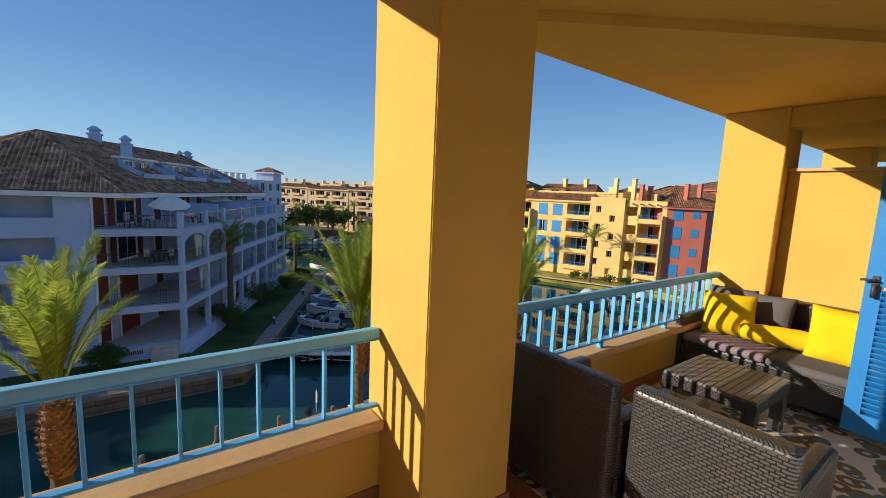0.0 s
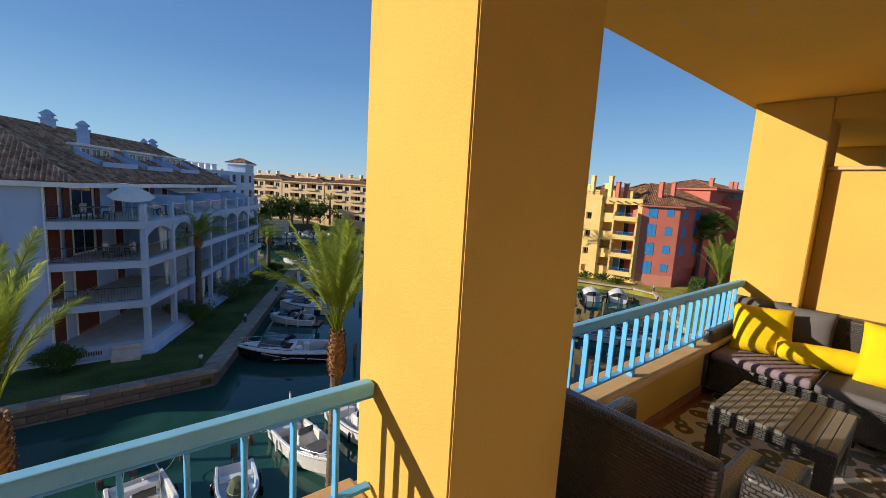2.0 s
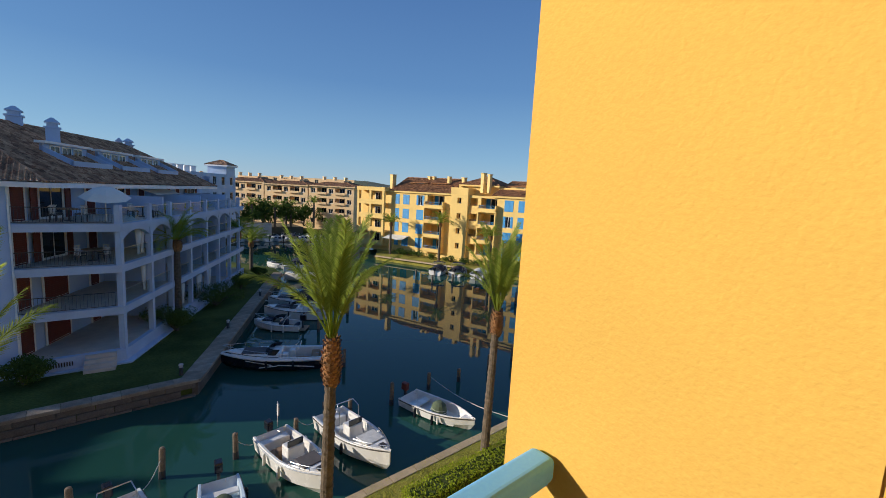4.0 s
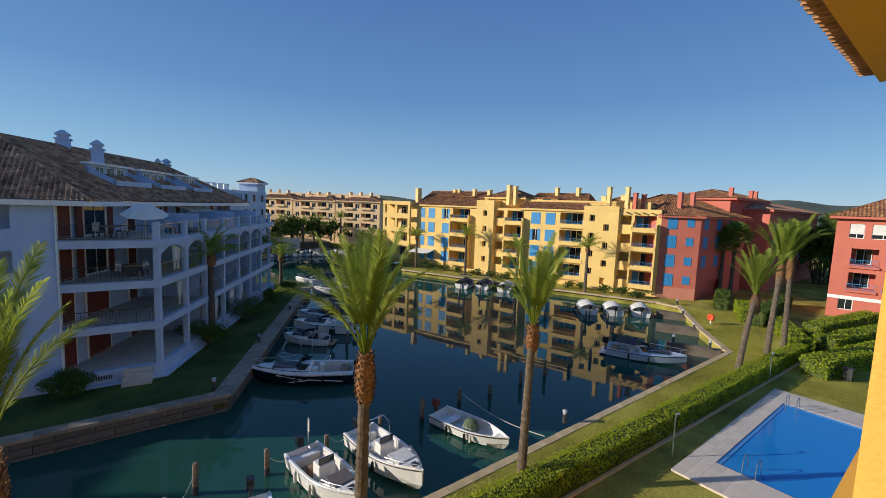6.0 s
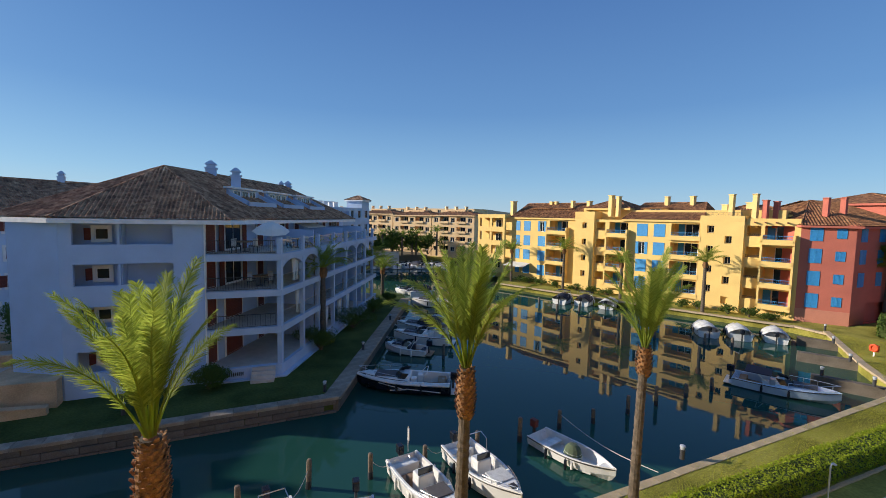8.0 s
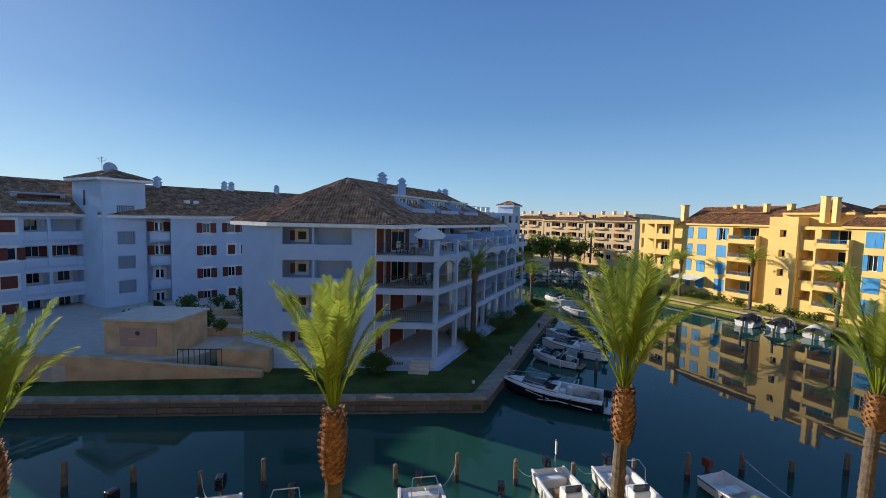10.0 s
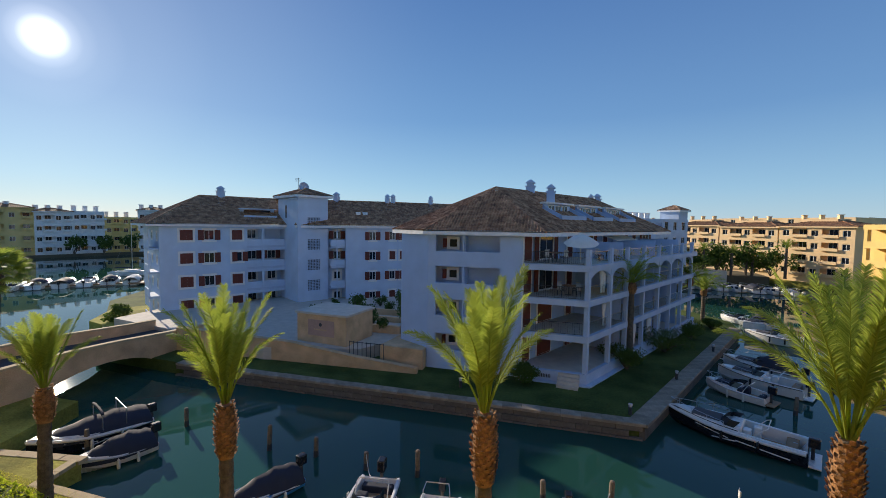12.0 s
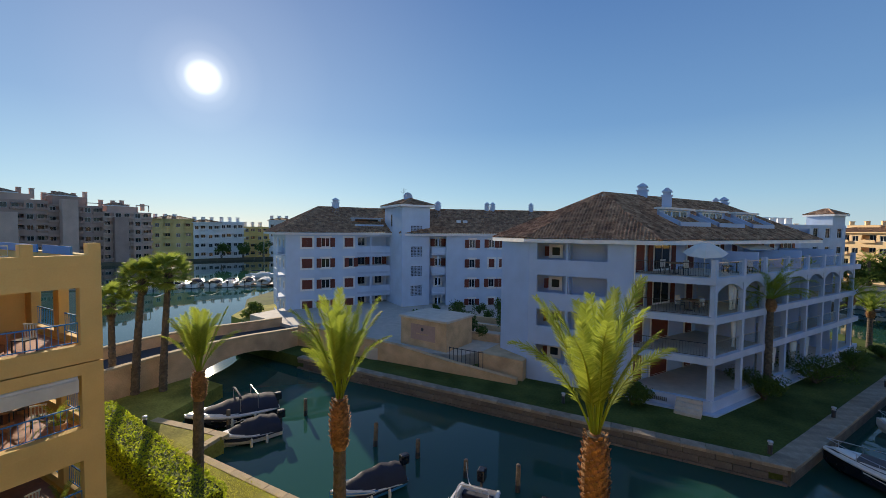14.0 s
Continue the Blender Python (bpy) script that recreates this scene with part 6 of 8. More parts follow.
def shrub(at, rx, ry, rz, seed, mat=None, n=900, size=.1, label="rounded dark green shrub on the lawn", name="shrub", trunk=0.0, lumps=7, category="shrub", group=""):
    """Clumps of leaves round a few boughs, uneven in outline."""
    rnd = random.Random(seed)
    ob = thing(name, label, category, at, group=group or name + "s")
    bm = bmesh.new()
    centres = [Vector((rnd.gauss(0, .42) * rx, rnd.gauss(0, .42) * ry, trunk + rz * rnd.uniform(.45, 1.25))) for _ in range(lumps)]
    for c in centres:
        tube(bm, [(0, 0, 0), (c.x * .4, c.y * .4, c.z * .55), c], [.09 + .02 * trunk, .06, .02], 5)
    part("bough", bm, BARK, ob)
    bm = bmesh.new()
    pts = []
    for _ in range(n):
        c = rnd.choice(centres)
        d = Vector((rnd.gauss(0, 1), rnd.gauss(0, 1), rnd.gauss(0, 1))).normalized()
        k = rnd.uniform(.25, 1) ** .5 * rnd.uniform(.8, 1.1)
        p = c + Vector((d.x * rx * .55, d.y * ry * .55, d.z * rz * .5)) * k
        if p.z > .02:
            pts.append((p, d))
    leaf_cloud(bm, pts, size, rnd)
    part("leaves", bm, mat or HEDGE_DARK, ob)["kind"] = "stuff"
    return ob


hedge((8.5, 10.05), (46.0, 8.5), 1.0, 1.05, 1, dens=280, size=.045, label="long bright green hedge between lawn and pool")
edge_ = tagged(new("edging"), "row of weathered brick edging beside the pool hedge", "edging", kind="structure")
edge_.matrix_basis = along((8.5, 9.25), (46.0, 7.7), LAWN_Z)
brick_me = bpy.data.meshes.new("brick")
b = soft_box(.01, .49, 0, .16, -.05, .09, .012, 1)
b.to_mesh(brick_me)
b.free()
brick_me.materials.append(STONE)
for i in range(75):
    share("brick", brick_me, edge_, pose(i * .5, RND.uniform(-.01, .01), RND.uniform(-.008, .008)))
hedge((-29, 10.9), (-15.5, 9.2), 1.5, 1.5, 2, dens=190, size=.055, label="loose green hedge at the foot of the ochre house")
hedge((67.2, 21.4), (59.5, 19.0), 1.6, 1.6, 3, dens=50, size=.1, mat=HEDGE_DARK)
hedge((60.8, 17.2), (54.5, 14.6), 1.6, 1.5, 4, dens=55, size=.1)
hedge((54, 13.8), (71, 15.2), 1.4, 1.6, 5, dens=45, size=.1, mat=HEDGE_DARK)
hedge((47.0, 8.4), (56, 12.6), 1.4, 1.2, 6, dens=60, size=.09)
hedge((40.5, 6.6), (58, 2.4), 1.7, 1.4, 7, dens=60, size=.09, label="broad clipped hedge block behind the pool")
hedge((48.5, 7.4), (62, 4.2), 1.6, 1.5, 8, dens=50, size=.09, label="broad clipped hedge block behind the pool")
hedge((53.5, 9.2), (68, 6.6), 1.5, 1.5, 9, dens=50, size=.09, label="broad clipped hedge block behind the pool")
for i, (x, y, r) in enumerate(((-2.6, 30.6, 1.2), (5.4, 36.2, 1.55), (9.5, 42.4, 1.8), (13.2, 48.2, 1.6), (-15.2, 37.4, .9), (17.0, 54.4, 1.0))):
    shrub((x, y, LAWN_Z), r, r, r * .75, 50 + i, n=4200, size=.07, lumps=10)
for i, (u, off) in enumerate(((8.5, -2.6), (10.5, -2.4), (13, -2.4), (16.5, -2.6), (20, -2.4), (23, -2.6), (25.5, -2.4), (36.0, -2.6), (38, -2.4), (41.5, -2.4), (43.8, -2.5), (46, -2.4))):
    v = mY @ Vector((u, off, 0))
    shrub((v.x, v.y, LAWN_Z - .15), 1.15, 1.15, .75, 70 + i, mat=HEDGE_DARK, n=420, size=.13, label="clipped green bush in front of the yellow building")
# dark planting and trees at the marina's end
RT = random.Random(11)
for i in range(20):
    x = -8 + i * 2.9
    shrub((x, 110 + RT.uniform(-1, 5), -9.6), 3.2, 2.4, RT.uniform(2.6, 4.2), 100 + i, n=800, size=.34, name="tree", trunk=RT.uniform(.4, 2.2), label="dark evergreen tree behind the marina wall", category="tree")
for i in range(6):
    feather_palm((22 + i * 5.2, 112 + RT.uniform(0, 6) - i * 1.4, -9.6), RT.uniform(-4.5, -1), 130 + i, head=0, r=.25, n=18, scale=1.15, upright=False, label="feather palm among dark trees at the marina", group="marina palms")
for i in range(14):
    shrub((112 + RT.uniform(-14, 30), 8 + i * 1.6 + RT.uniform(-3, 3), -10.3), 5.5, 5, RT.uniform(4, 7), 160 + i, n=700, size=.5, name="tree", trunk=RT.uniform(1.5, 4), label="dense dark tree beyond the red building", category="tree")
for i in range(3):
    fan_palm((96 + i * 5, 13 + i * 1.8, LAWN_Z), -.5 + i * .5, 180 + i, r=.3, n=34, scale=2.0)
for i in range(7):
    shrub((-150 + 5 * i, 96 + 5.5 * i, -10.3), 2.6, 2.6, 3.2, 200 + i, n=400, size=.5, name="tree", trunk=2.0, label="dark tree on the far harbour bank", category="tree")
shrub((-48.8, 36.2, -10.25), 1.6, 1.4, 1.15, 230, n=1200, size=.16, label="clipped round bush on the point by the bridge")
for i, (x, y, r) in enumerate(((-25, 40, .9), (-21, 42, 1.1), (-18.5, 39, 1.0), (-23.5, 45, 1.3), (-16.8, 36.8, .8))):
    shrub((x, y, -9.25), r, r, r * 1.2, 240 + i, n=600, size=.11, label="dark garden shrub in the forecourt")


for i, (x, y, r, h) in enumerate(((-24.5, 47.5, .8, 1.0), (-22.0, 48.6, .7, 1.1), (-19.4, 45.2, .9, .9), (-16.4, 43.0, .8, 1.0), (-15.4, 39.6, .7, 2.2), (-17.5, 47.5, .9, 1.4), (-20.2, 50.5, .8, 1.2), (-26.8, 46.0, .5, .8))):
    shrub((x, y, -9.25), r, r, h, 260 + i, n=700, size=.09, label="dark garden shrub beside the forecourt path")


def grass(name, pts_area, dens, seed, z=LAWN_Z, h=.075, label="short sunlit lawn grass"):
    """Blades of grass scattered over a four-cornered plot."""
    rnd = random.Random(seed)
    (xa, ya), (xb, yb), (xc, yc), (xd, yd) = pts_area
    area = abs((xc - xa) * (yd - yb) - (xd - xb) * (yc - ya)) / 2
    verts, faces = [], []
    for _ in range(int(area * dens)):
        u, v = rnd.random(), rnd.random()
        x = (xa * (1 - u) + xb * u) * (1 - v) + (xd * (1 - u) + xc * u) * v
        y = (ya * (1 - u) + yb * u) * (1 - v) + (yd * (1 - u) + yc * u) * v
        patch = .75 + .5 * noise.noise((x * .5, y * .5, seed))
        hh = h * rnd.uniform(.5, 1.2) * patch
        a = rnd.uniform(0, 6.283)
        w = rnd.uniform(.010, .018)
        lx, ly = rnd.gauss(0, .03), rnd.gauss(0, .03)
        k = len(verts)
        verts += [(x - w * math.cos(a), y - w * math.sin(a), z - .01), (x + w * math.cos(a), y + w * math.sin(a), z - .01), (x + lx, y + ly, z + hh)]
        faces.append((k, k + 1, k + 2))
    me = bpy.data.meshes.new(name)
    me.from_pydata(verts, [], faces)
    me.materials.append(GRASS)
    return tagged(new(name, me), label, "grass", kind="stuff")


grass("grass", ((6, 9.4), (42, 9.3), (42, 12.42), (6, 12.42)), 420, 1)
grass("grass", ((42, 9.2), (58, 13.5), (57, 22.6), (42, 12.8)), 220, 2, h=.1)
grass("grass", ((-29, 11.2), (-12, 9.8), (-12, 12.0), (-29, 12.6)), 420, 3)
grass("grass", ((-12, 9.4), (6, 9.4), (6, 12.0), (-12, 12.0)), 300, 4)
grass("grass", ((36, 1), (44, 1), (44, 7), (36, 7)), 220, 5, h=.09)

# ---------------------------------------------------------------- boats and moorings
def hull_mesh(L, beam, free=.75, deck_from=.62, sole=.15, raise_bow=.35, crown=.05):
    """A planing hull with a liner: open cockpit aft, decked bow. Stern at x = 0, bow at x = L, waterline at z = 0."""
    bm = bmesh.new()
    rows = []
    n = 18
    for i in range(n + 1):
        s = i / n
        b_ = beam / 2 * (1 - max(0, (s - .45) / .55) ** 1.9) * (.93 + .07 * min(1, s * 4))
        b_ = max(b_, .03)
        g = free + raise_bow * s ** 2
        keel = -.25 + .5 * max(0, s - .75) * 4 * max(0, s - .75)
        keel = min(keel + (max(0, s - .8) * 3) ** 2 * .7, g - .1)
        ch = min(.08 + .35 * s ** 3, g - .12)
        x = L * s
        xk = x - L * .10 * max(0, s - .6)
        ins = .86
        fl = sole if s < deck_from else g + crown
        inn = b_ * ins
        if i in (0, n):
            fl = g - .02
        rows.append([(x, -b_, g), (x, -b_ * .88, ch), (xk, 0, keel), (x, b_ * .88, ch), (x, b_, g), (x, b_ * .97, g + .03), (x, inn, g + .02), (x, inn * .96, fl), (x, -inn * .96, fl), (x, -inn, g + .02), (x, -b_ * .97, g + .03)])
    rings(bm, rows)
    return bm


def outboard(boat, x=-.15, scale=1.0, mat=None, y=0):
    o = part("outboard_motor", soft_box(-.28 * scale, .18 * scale, -.17 * scale, .17 * scale, .55 * scale, 1.05 * scale, .06 * scale, 2), mat or NAVY, boat)
    o.matrix_basis = pose(x, y, .25)
    part("motor_leg", boxes((-.1, .06, -.06, .06, -.4, .56 * scale)), DARKMETAL, o)
    return o


def bow_rail(boat, L, beam, free, s0=.55, h=.38, raise_bow=.35):
    bm = bmesh.new()
    for side in (-1, 1):
        pts = []
        for k in range(8):
            s = s0 + (1 - s0) * k / 7
            b_ = beam / 2 * (1 - max(0, (s - .45) / .55) ** 1.9) * .9
            pts.append(Vector((L * s * .985, side * b_, free + raise_bow * s * s + h)))
            if k % 2 == 0:
                tube(bm, [pts[-1], pts[-1] - Vector((0, 0, h))], .014, 5)
        tube(bm, pts, .018, 5)
    return part("bow_rail", bm, STEEL, boat)


def windscreen(boat, x, w, z, h=.45):
    bm = bmesh.new()
    pts = [(x - .5, -w / 2), (x - .05, -w / 2 * .95), (x + .25, -w * .25), (x + .3, 0), (x + .25, w * .25), (x - .05, w / 2 * .95), (x - .5, w / 2)]
    rings(bm, [[(a, b_, z) for a, b_ in pts], [(a - .3, b_ * .9, z + h) for a, b_ in pts], [(a - .315, b_ * .89, z + h) for a, b_ in pts], [(a - .02, b_ * .985, z) for a, b_ in pts]], close=False)
    return part("windscreen", bm, GLASS, boat, "dark tinted windscreen")


def boat(name, label, stern, bow, beam, kind, hull=None, free=.75, seed=0):
    L = math.dist(stern, bow)
    ob = thing(name, label, "boat", group="moored boats")
    ob.matrix_basis = along(stern, bow, WATER_Z)
    hull = hull or GEL
    low = dict(deck_from=.62, sole=.12)
    if kind == "cover":
        low = dict(deck_from=.3, sole=.3)
    elif kind == "skiff":
        low = dict(deck_from=.78, sole=.1, raise_bow=.2, crown=-.08)
    elif kind in ("cruiser", "cabin"):
        low = dict(deck_from=.44, sole=.2, raise_bow=.22, crown=.1)
    part("hull", hull_mesh(L, beam, free, **low), hull, ob, smooth=False)
    bow_up = low.get("raise_bow", .35)
    for side in (-1, 1):
        bm = bmesh.new()
        pts = []
        for k in range(15):
            s = .01 + .985 * k / 14
            pts.append((L * s, side * (beam / 2 * (1 - max(0, (s - .45) / .55) ** 1.9) * (.93 + .07 * min(1, s * 4)) + .012), free + bow_up * s * s - .04))
        tube(bm, pts, .1 if hull is NAVY else .028, 6)
        part("rub_rail", bm, GEL if hull is NAVY else GELGREY if seed % 2 else DARKPLASTIC, ob)
        for s in (.3, .55):
            b_ = beam / 2 * (1 - max(0, (s - .45) / .55) ** 1.9) + .09
            bm = bmesh.new()
            lathe(bm, [(.02, -.28), (.07, -.24), (.085, 0), (.07, .24), (.02, .3), (.012, .34)], 8, (L * s, side * b_, free - .3))
            part("fender", bm, CLOTHWHITE if seed % 2 else NAVY, ob)
    for k, s in enumerate((.08, .93)):
        bm = bmesh.new()
        tube(bm, [(L * s - .1, .22 - .2 * k, free + bow_up * s * s + .08), (L * s + .1, .22 - .2 * k, free + bow_up * s * s + .08)], .02, 5)
        part("cleat", bm, STEEL, ob)
    if hull is NAVY or hull is SHUTTER:
        part("deck", hull_mesh(L * .985, beam * .93, free + .03, **low), GEL, ob, "white deck").matrix_basis = pose(.03, 0, .02)
        bm = bmesh.new()
        for side in (-1, 1):
            for k, (s0, s1, za, zb) in enumerate(((.1, .45, .32, .5), (.45, .62, .45, .3), (.5, .75, .5, .72))):
                pts = []
                for s, z in ((s0, za), (s1, zb)):
                    b_ = beam / 2 * (1 - max(0, (s - .45) / .55) ** 1.9) * .985 + .012
                    pts.append((L * s, side * b_, z))
                tube(bm, pts, .035, 4)
        part("stripe", bm, GEL, ob, "white chevron stripes")
    if kind in ("fishing", "skiff"):
        if kind == "fishing":
            part("console", soft_box(L * .38, L * .5, -.4, .4, .12, 1.15, .06), GEL, ob)
            part("seat", soft_box(L * .26, L * .33, -.42, .42, .12, .62, .05), TEAK if seed % 2 else GEL, ob, "padded helm seat")
            part("helm_screen", soft_box(L * .47, L * .485, -.36, .36, 1.151, 1.42, .005), GLASS, ob, "tinted helm screen")
            bm = bmesh.new()
            tube(bm, [(L * .365, .16 * math.cos(a), .95 + .16 * math.sin(a)) for a in (2 * math.pi * j / 12 for j in range(13))], .014, 5)
            part("steering_wheel", bm, DARKPLASTIC, ob)
            part("bow_cushion", soft_box(L * .63, L * .80, -beam * .26, beam * .26, free + .26, free + .33, .03), GREYCLOTH if seed % 2 else COVER, ob, "grey bow cushion")
            part("anchor_hatch", soft_box(L * .86, L * .92, -.16, .16, free + .36, free + .385, .01), DARKPLASTIC, ob)
            part("sole_mat", soft_box(L * .13, L * .6, -beam * .36, beam * .36, .151, .158, .003, 1), TEAK if seed % 2 else COVER, ob, "non-slip cockpit floor")
            bow_rail(ob, L, beam, free, s0=.66, h=.2)
            part("stern_bench", soft_box(L * .04, L * .12, -beam * .38, beam * .38, .12, .55, .04), GEL, ob)
            bm = bmesh.new()
            for side in (-.55, .55):
                tube(bm, [(L * .4, side, .2), (L * .37, side, 1.75), (L * .30, side * .85, 1.95)], .022, 6)
            tube(bm, [(L * .30, -.47, 1.95), (L * .30, .47, 1.95)], .022, 6)
            if seed % 2 == 0:
                part("roll_bar", bm, STEEL, ob)
            else:
                bm.free()
                bm = bmesh.new()
                tube(bm, [(L * .02, .3, .9), (L * .02, .3, 2.2)], .02, 6)
                box(bm, L * .02 - .01, L * .02 + .1, .27, .33, 1.5, 2.1)
                part("ensign_staff", bm, COVER, ob, "furled flag on a staff")
        else:
            part("thwart", soft_box(L * .16, L * .26, -beam * .4, beam * .4, .28, .38, .02), GEL, ob)
            bm = bmesh.new()
            rings(bm, [[(L * .5 + .5 * math.cos(a) * k, .42 * math.sin(a) * k, .12 + z) for a in (2 * math.pi * j / 12 for j in range(12))] for k, z in ((1, 0), (1.0, .3), (.8, .62), (.4, .78), (.05, .8))])
            part("covered_seat", bm, STRIPE, ob, "seat under a green and white striped cover")
            for k in range(5):
                bm = bmesh.new()
                z = .25 + .12 * k
                kk = (1.0, 1.0, .93, .8, .62)[k] + .02
                rings(bm, [[(L * .5 + .5 * math.cos(a) * kk, .42 * math.sin(a) * kk, zz) for a in (2 * math.pi * j / 12 for j in range(12))] for zz in (z - .025, z + .025)])
                part("cover_stripe", bm, CLOTHWHITE, ob)
            bm = bmesh.new()
            tube(bm, [(L * .62, -beam * .5, free - .02), (L * .62, -beam * .5, free - .4)], .06, 8)
            part("fender", bm, CLOTHWHITE, ob)
        outboard(ob, scale=.9, mat=NAVY if kind == "fishing" or hull is GELBLUE else REDWOOD)
    elif kind in ("cruiser", "cabin"):
        part("helm", soft_box(L * .42, L * .52, -beam * .34, beam * .34, .2, free + .32, .12, 3), GEL, ob)
        windscreen(ob, L * .55, beam * .7, free + .2, .38)
        for k, xx in enumerate((.3, .36)):
            part("helm_seat", soft_box(L * xx, L * xx + .4, -.65 + .75 * k, -.15 + .75 * k, .2, free + .18, .06), CANVAS if seed % 2 else GEL, ob)
        part("stern_bench", soft_box(L * .06, L * .14, -beam * .36, beam * .36, .2, free - .1, .05), CANVAS if seed % 2 else TEAK, ob)
        part("swim_platform", soft_box(-.55, -.02, -beam * .4, beam * .4, .12, .2, .02), TEAK if seed % 2 else GEL, ob)
        bow_rail(ob, L, beam, free)
        bm = bmesh.new()
        for side in (-.36, .36):
            tube(bm, [(L * .34, beam * side, free), (L * .28, beam * side, free + .5), (L * .25, beam * side * .9, free + .62)], .025, 6)
        tube(bm, [(L * .25, -beam * .32, free + .62), (L * .25, beam * .32, free + .62)], .03, 6)
        part("radar_arch", bm, GEL, ob)
        if seed == 6:
            part("bimini", soft_box(L * .12, L * .38, -beam * .4, beam * .4, free + .66, free + .73, .03), CANVAS, ob, "dark bimini top")
        part("sole_mat", soft_box(L * .1, L * .42, -beam * .35, beam * .35, .231, .238, .003, 1), TEAK, ob, "teak cockpit floor")
        part("sun_pad", soft_box(L * .58, L * .80, -beam * .24, beam * .24, free + .24, free + .31, .03), CANVAS if seed % 2 else GREYCLOTH, ob, "padded bow sun pad")
        if kind == "cabin":
            bm = bmesh.new()
            rings(bm, [[(L * s, beam * .40 * math.cos(a), free + .15 + h * math.sin(a)) for a in (math.pi * j / 8 for j in range(9))] for s, h in ((.08, .55), (.2, .85), (.36, .9), (.5, .5))], close=False)
            part("canopy", bm, CANVAS, ob, "dark canvas camper canopy", smooth=True)
        outboard(ob, scale=1.1)
    elif kind == "cover":
        mat = CANVAS if seed % 2 else COVER
        bm = bmesh.new()
        rows = []
        for i in range(13):
            s = .02 + .9 * i / 12
            b_ = beam / 2 * (1 - max(0, (s - .45) / .55) ** 1.9) * 1.02
            pk = free + .3 + .55 * math.sin(math.pi * min(1, .15 + s)) + .06 * math.sin(i * 2.1)
            rows.append([(L * s, -b_, free - .12), (L * s, -b_, free + .04), (L * s, -b_ * .55, (free + pk) / 2 + .12), (L * s, 0, pk), (L * s, b_ * .55, (free + pk) / 2 + .1), (L * s, b_, free + .04), (L * s, b_, free - .12)])
        rings(bm, rows, close=False)
        part("boat_cover", bm, mat, ob, "draped canvas boat cover", smooth=True)
        if seed in (3, 5, 7):
            bm = bmesh.new()
            for x in (.25, .45):
                tube(bm, [(L * x, -beam * .42, free), (L * x, -beam * .42, free + 1.1), (L * x, beam * .42, free + 1.1), (L * x, beam * .42, free)], .025, 6)
            part("bimini_frame", bm, STEEL, ob)
            part("bimini", tube(bmesh.new(), [(L * .45, beam * .43 * math.cos(a), free + 1.08 + .14 * math.sin(a)) for a in (math.pi * j / 8 for j in range(9))], .075, 8), CANVAS, ob, "folded dark bimini")
        outboard(ob)
    return ob


boat("fishing_boat", "white open fishing boat with helm console", (6.7, 18.9), (7.3, 13.9), 1.85, "fishing", seed=1)
boat("fishing_boat", "white open motorboat with a steel roll bar", (9.75, 19.0), (10.2, 13.7), 1.95, "fishing", seed=2)
boat("skiff", "small white open boat with striped seat cover", (14.65, 18.5), (15.7, 13.8), 1.8, "skiff", free=.55)
boat("dinghy", "small pale blue open dinghy on the near quay", (4.0, 17.0), (3.5, 13.6), 1.6, "skiff", hull=GELBLUE, free=.5)
boat("motor_yacht", "pale blue sports cruiser moored stern out", (34.7, 19.6), (37.2, 13.9), 2.5, "cruiser", hull=GELBLUE, free=.68, seed=6)
boat("speedboat", "black-hulled speedboat with white chevrons", (13.1, 26.5), (7.0, 29.7), 2.5, "cruiser", hull=NAVY, free=.85, seed=4)
boat("motorboat", "small white motorboat moored at the quay", (14.5, 34.4), (11.3, 36.9), 1.9, "cruiser", free=.6, seed=1)
boat("motor_yacht", "white motor cruiser moored at the quay", (17.8, 36.6), (13.1, 39.9), 2.4, "cruiser", free=.85, seed=2)
boat("motor_yacht", "white cruiser with a dark camper canopy", (19.1, 39.9), (14.6, 43.3), 2.5, "cabin", free=.85, seed=2)
boat("motor_yacht", "white cruiser with a dark camper canopy", (26.0, 61.6), (22.0, 59.2), 2.5, "cabin", free=.85, seed=1)
boat("motor_yacht", "white motor cruiser moored at the quay", (25.2, 52.4), (20.6, 54.8), 2.4, "cruiser", free=.85, seed=2)
for i, (st, bw, lab, sd) in enumerate((((45.4, 28.4), (48.2, 31.4), "boat under a pale grey cover", 2), ((47.6, 26.3), (50.6, 29.0), "boat under a pale grey cover with bimini", 5 + 1), ((50.1, 24.3), (53.6, 26.6), "boat under a pale cover with bimini frame", 4),
                                       ((41.6, 48.4), (45.4, 50.4), "white boat with dark cover", 3), ((43.8, 46.2), (47.8, 48.4), "cruiser under a navy canvas cover", 5), ((45.6, 43.2), (49.4, 45.4), "white boat with pale cover", 2))):
    boat("covered_boat", lab, st, bw, 2.3, "cover", seed=sd)
boat("covered_boat", "white cruiser with navy canvas cover and bimini", (-24.2, 19.2), (-26.3, 14.3), 2.5, "cover", hull=NAVY, seed=7)
boat("covered_boat", "low boat under a dark canvas cover", (-21.7, 17.4), (-22.8, 14.2), 1.9, "cover", free=.5, seed=1)
boat("jet_boat", "blue jet boat under a dark grey cover", (-12.1, 17.0), (-13.6, 13.6), 1.5, "cover", hull=SHUTTER, free=.42, seed=1)
boat("fishing_boat", "white motorboat with a dark outboard", (-8.0, 17.6), (-7.4, 13.2), 2.0, "cruiser", free=.65, seed=1)
boat("fishing_boat", "white open boat with a dark outboard", (-4.9, 17.2), (-4.4, 13.2), 1.9, "fishing", free=.6, seed=2)
boat("fishing_boat", "white open boat with steel roll bar", (0.5, 17.9), (1.0, 13.4), 2.1, "fishing", free=.65, seed=2)
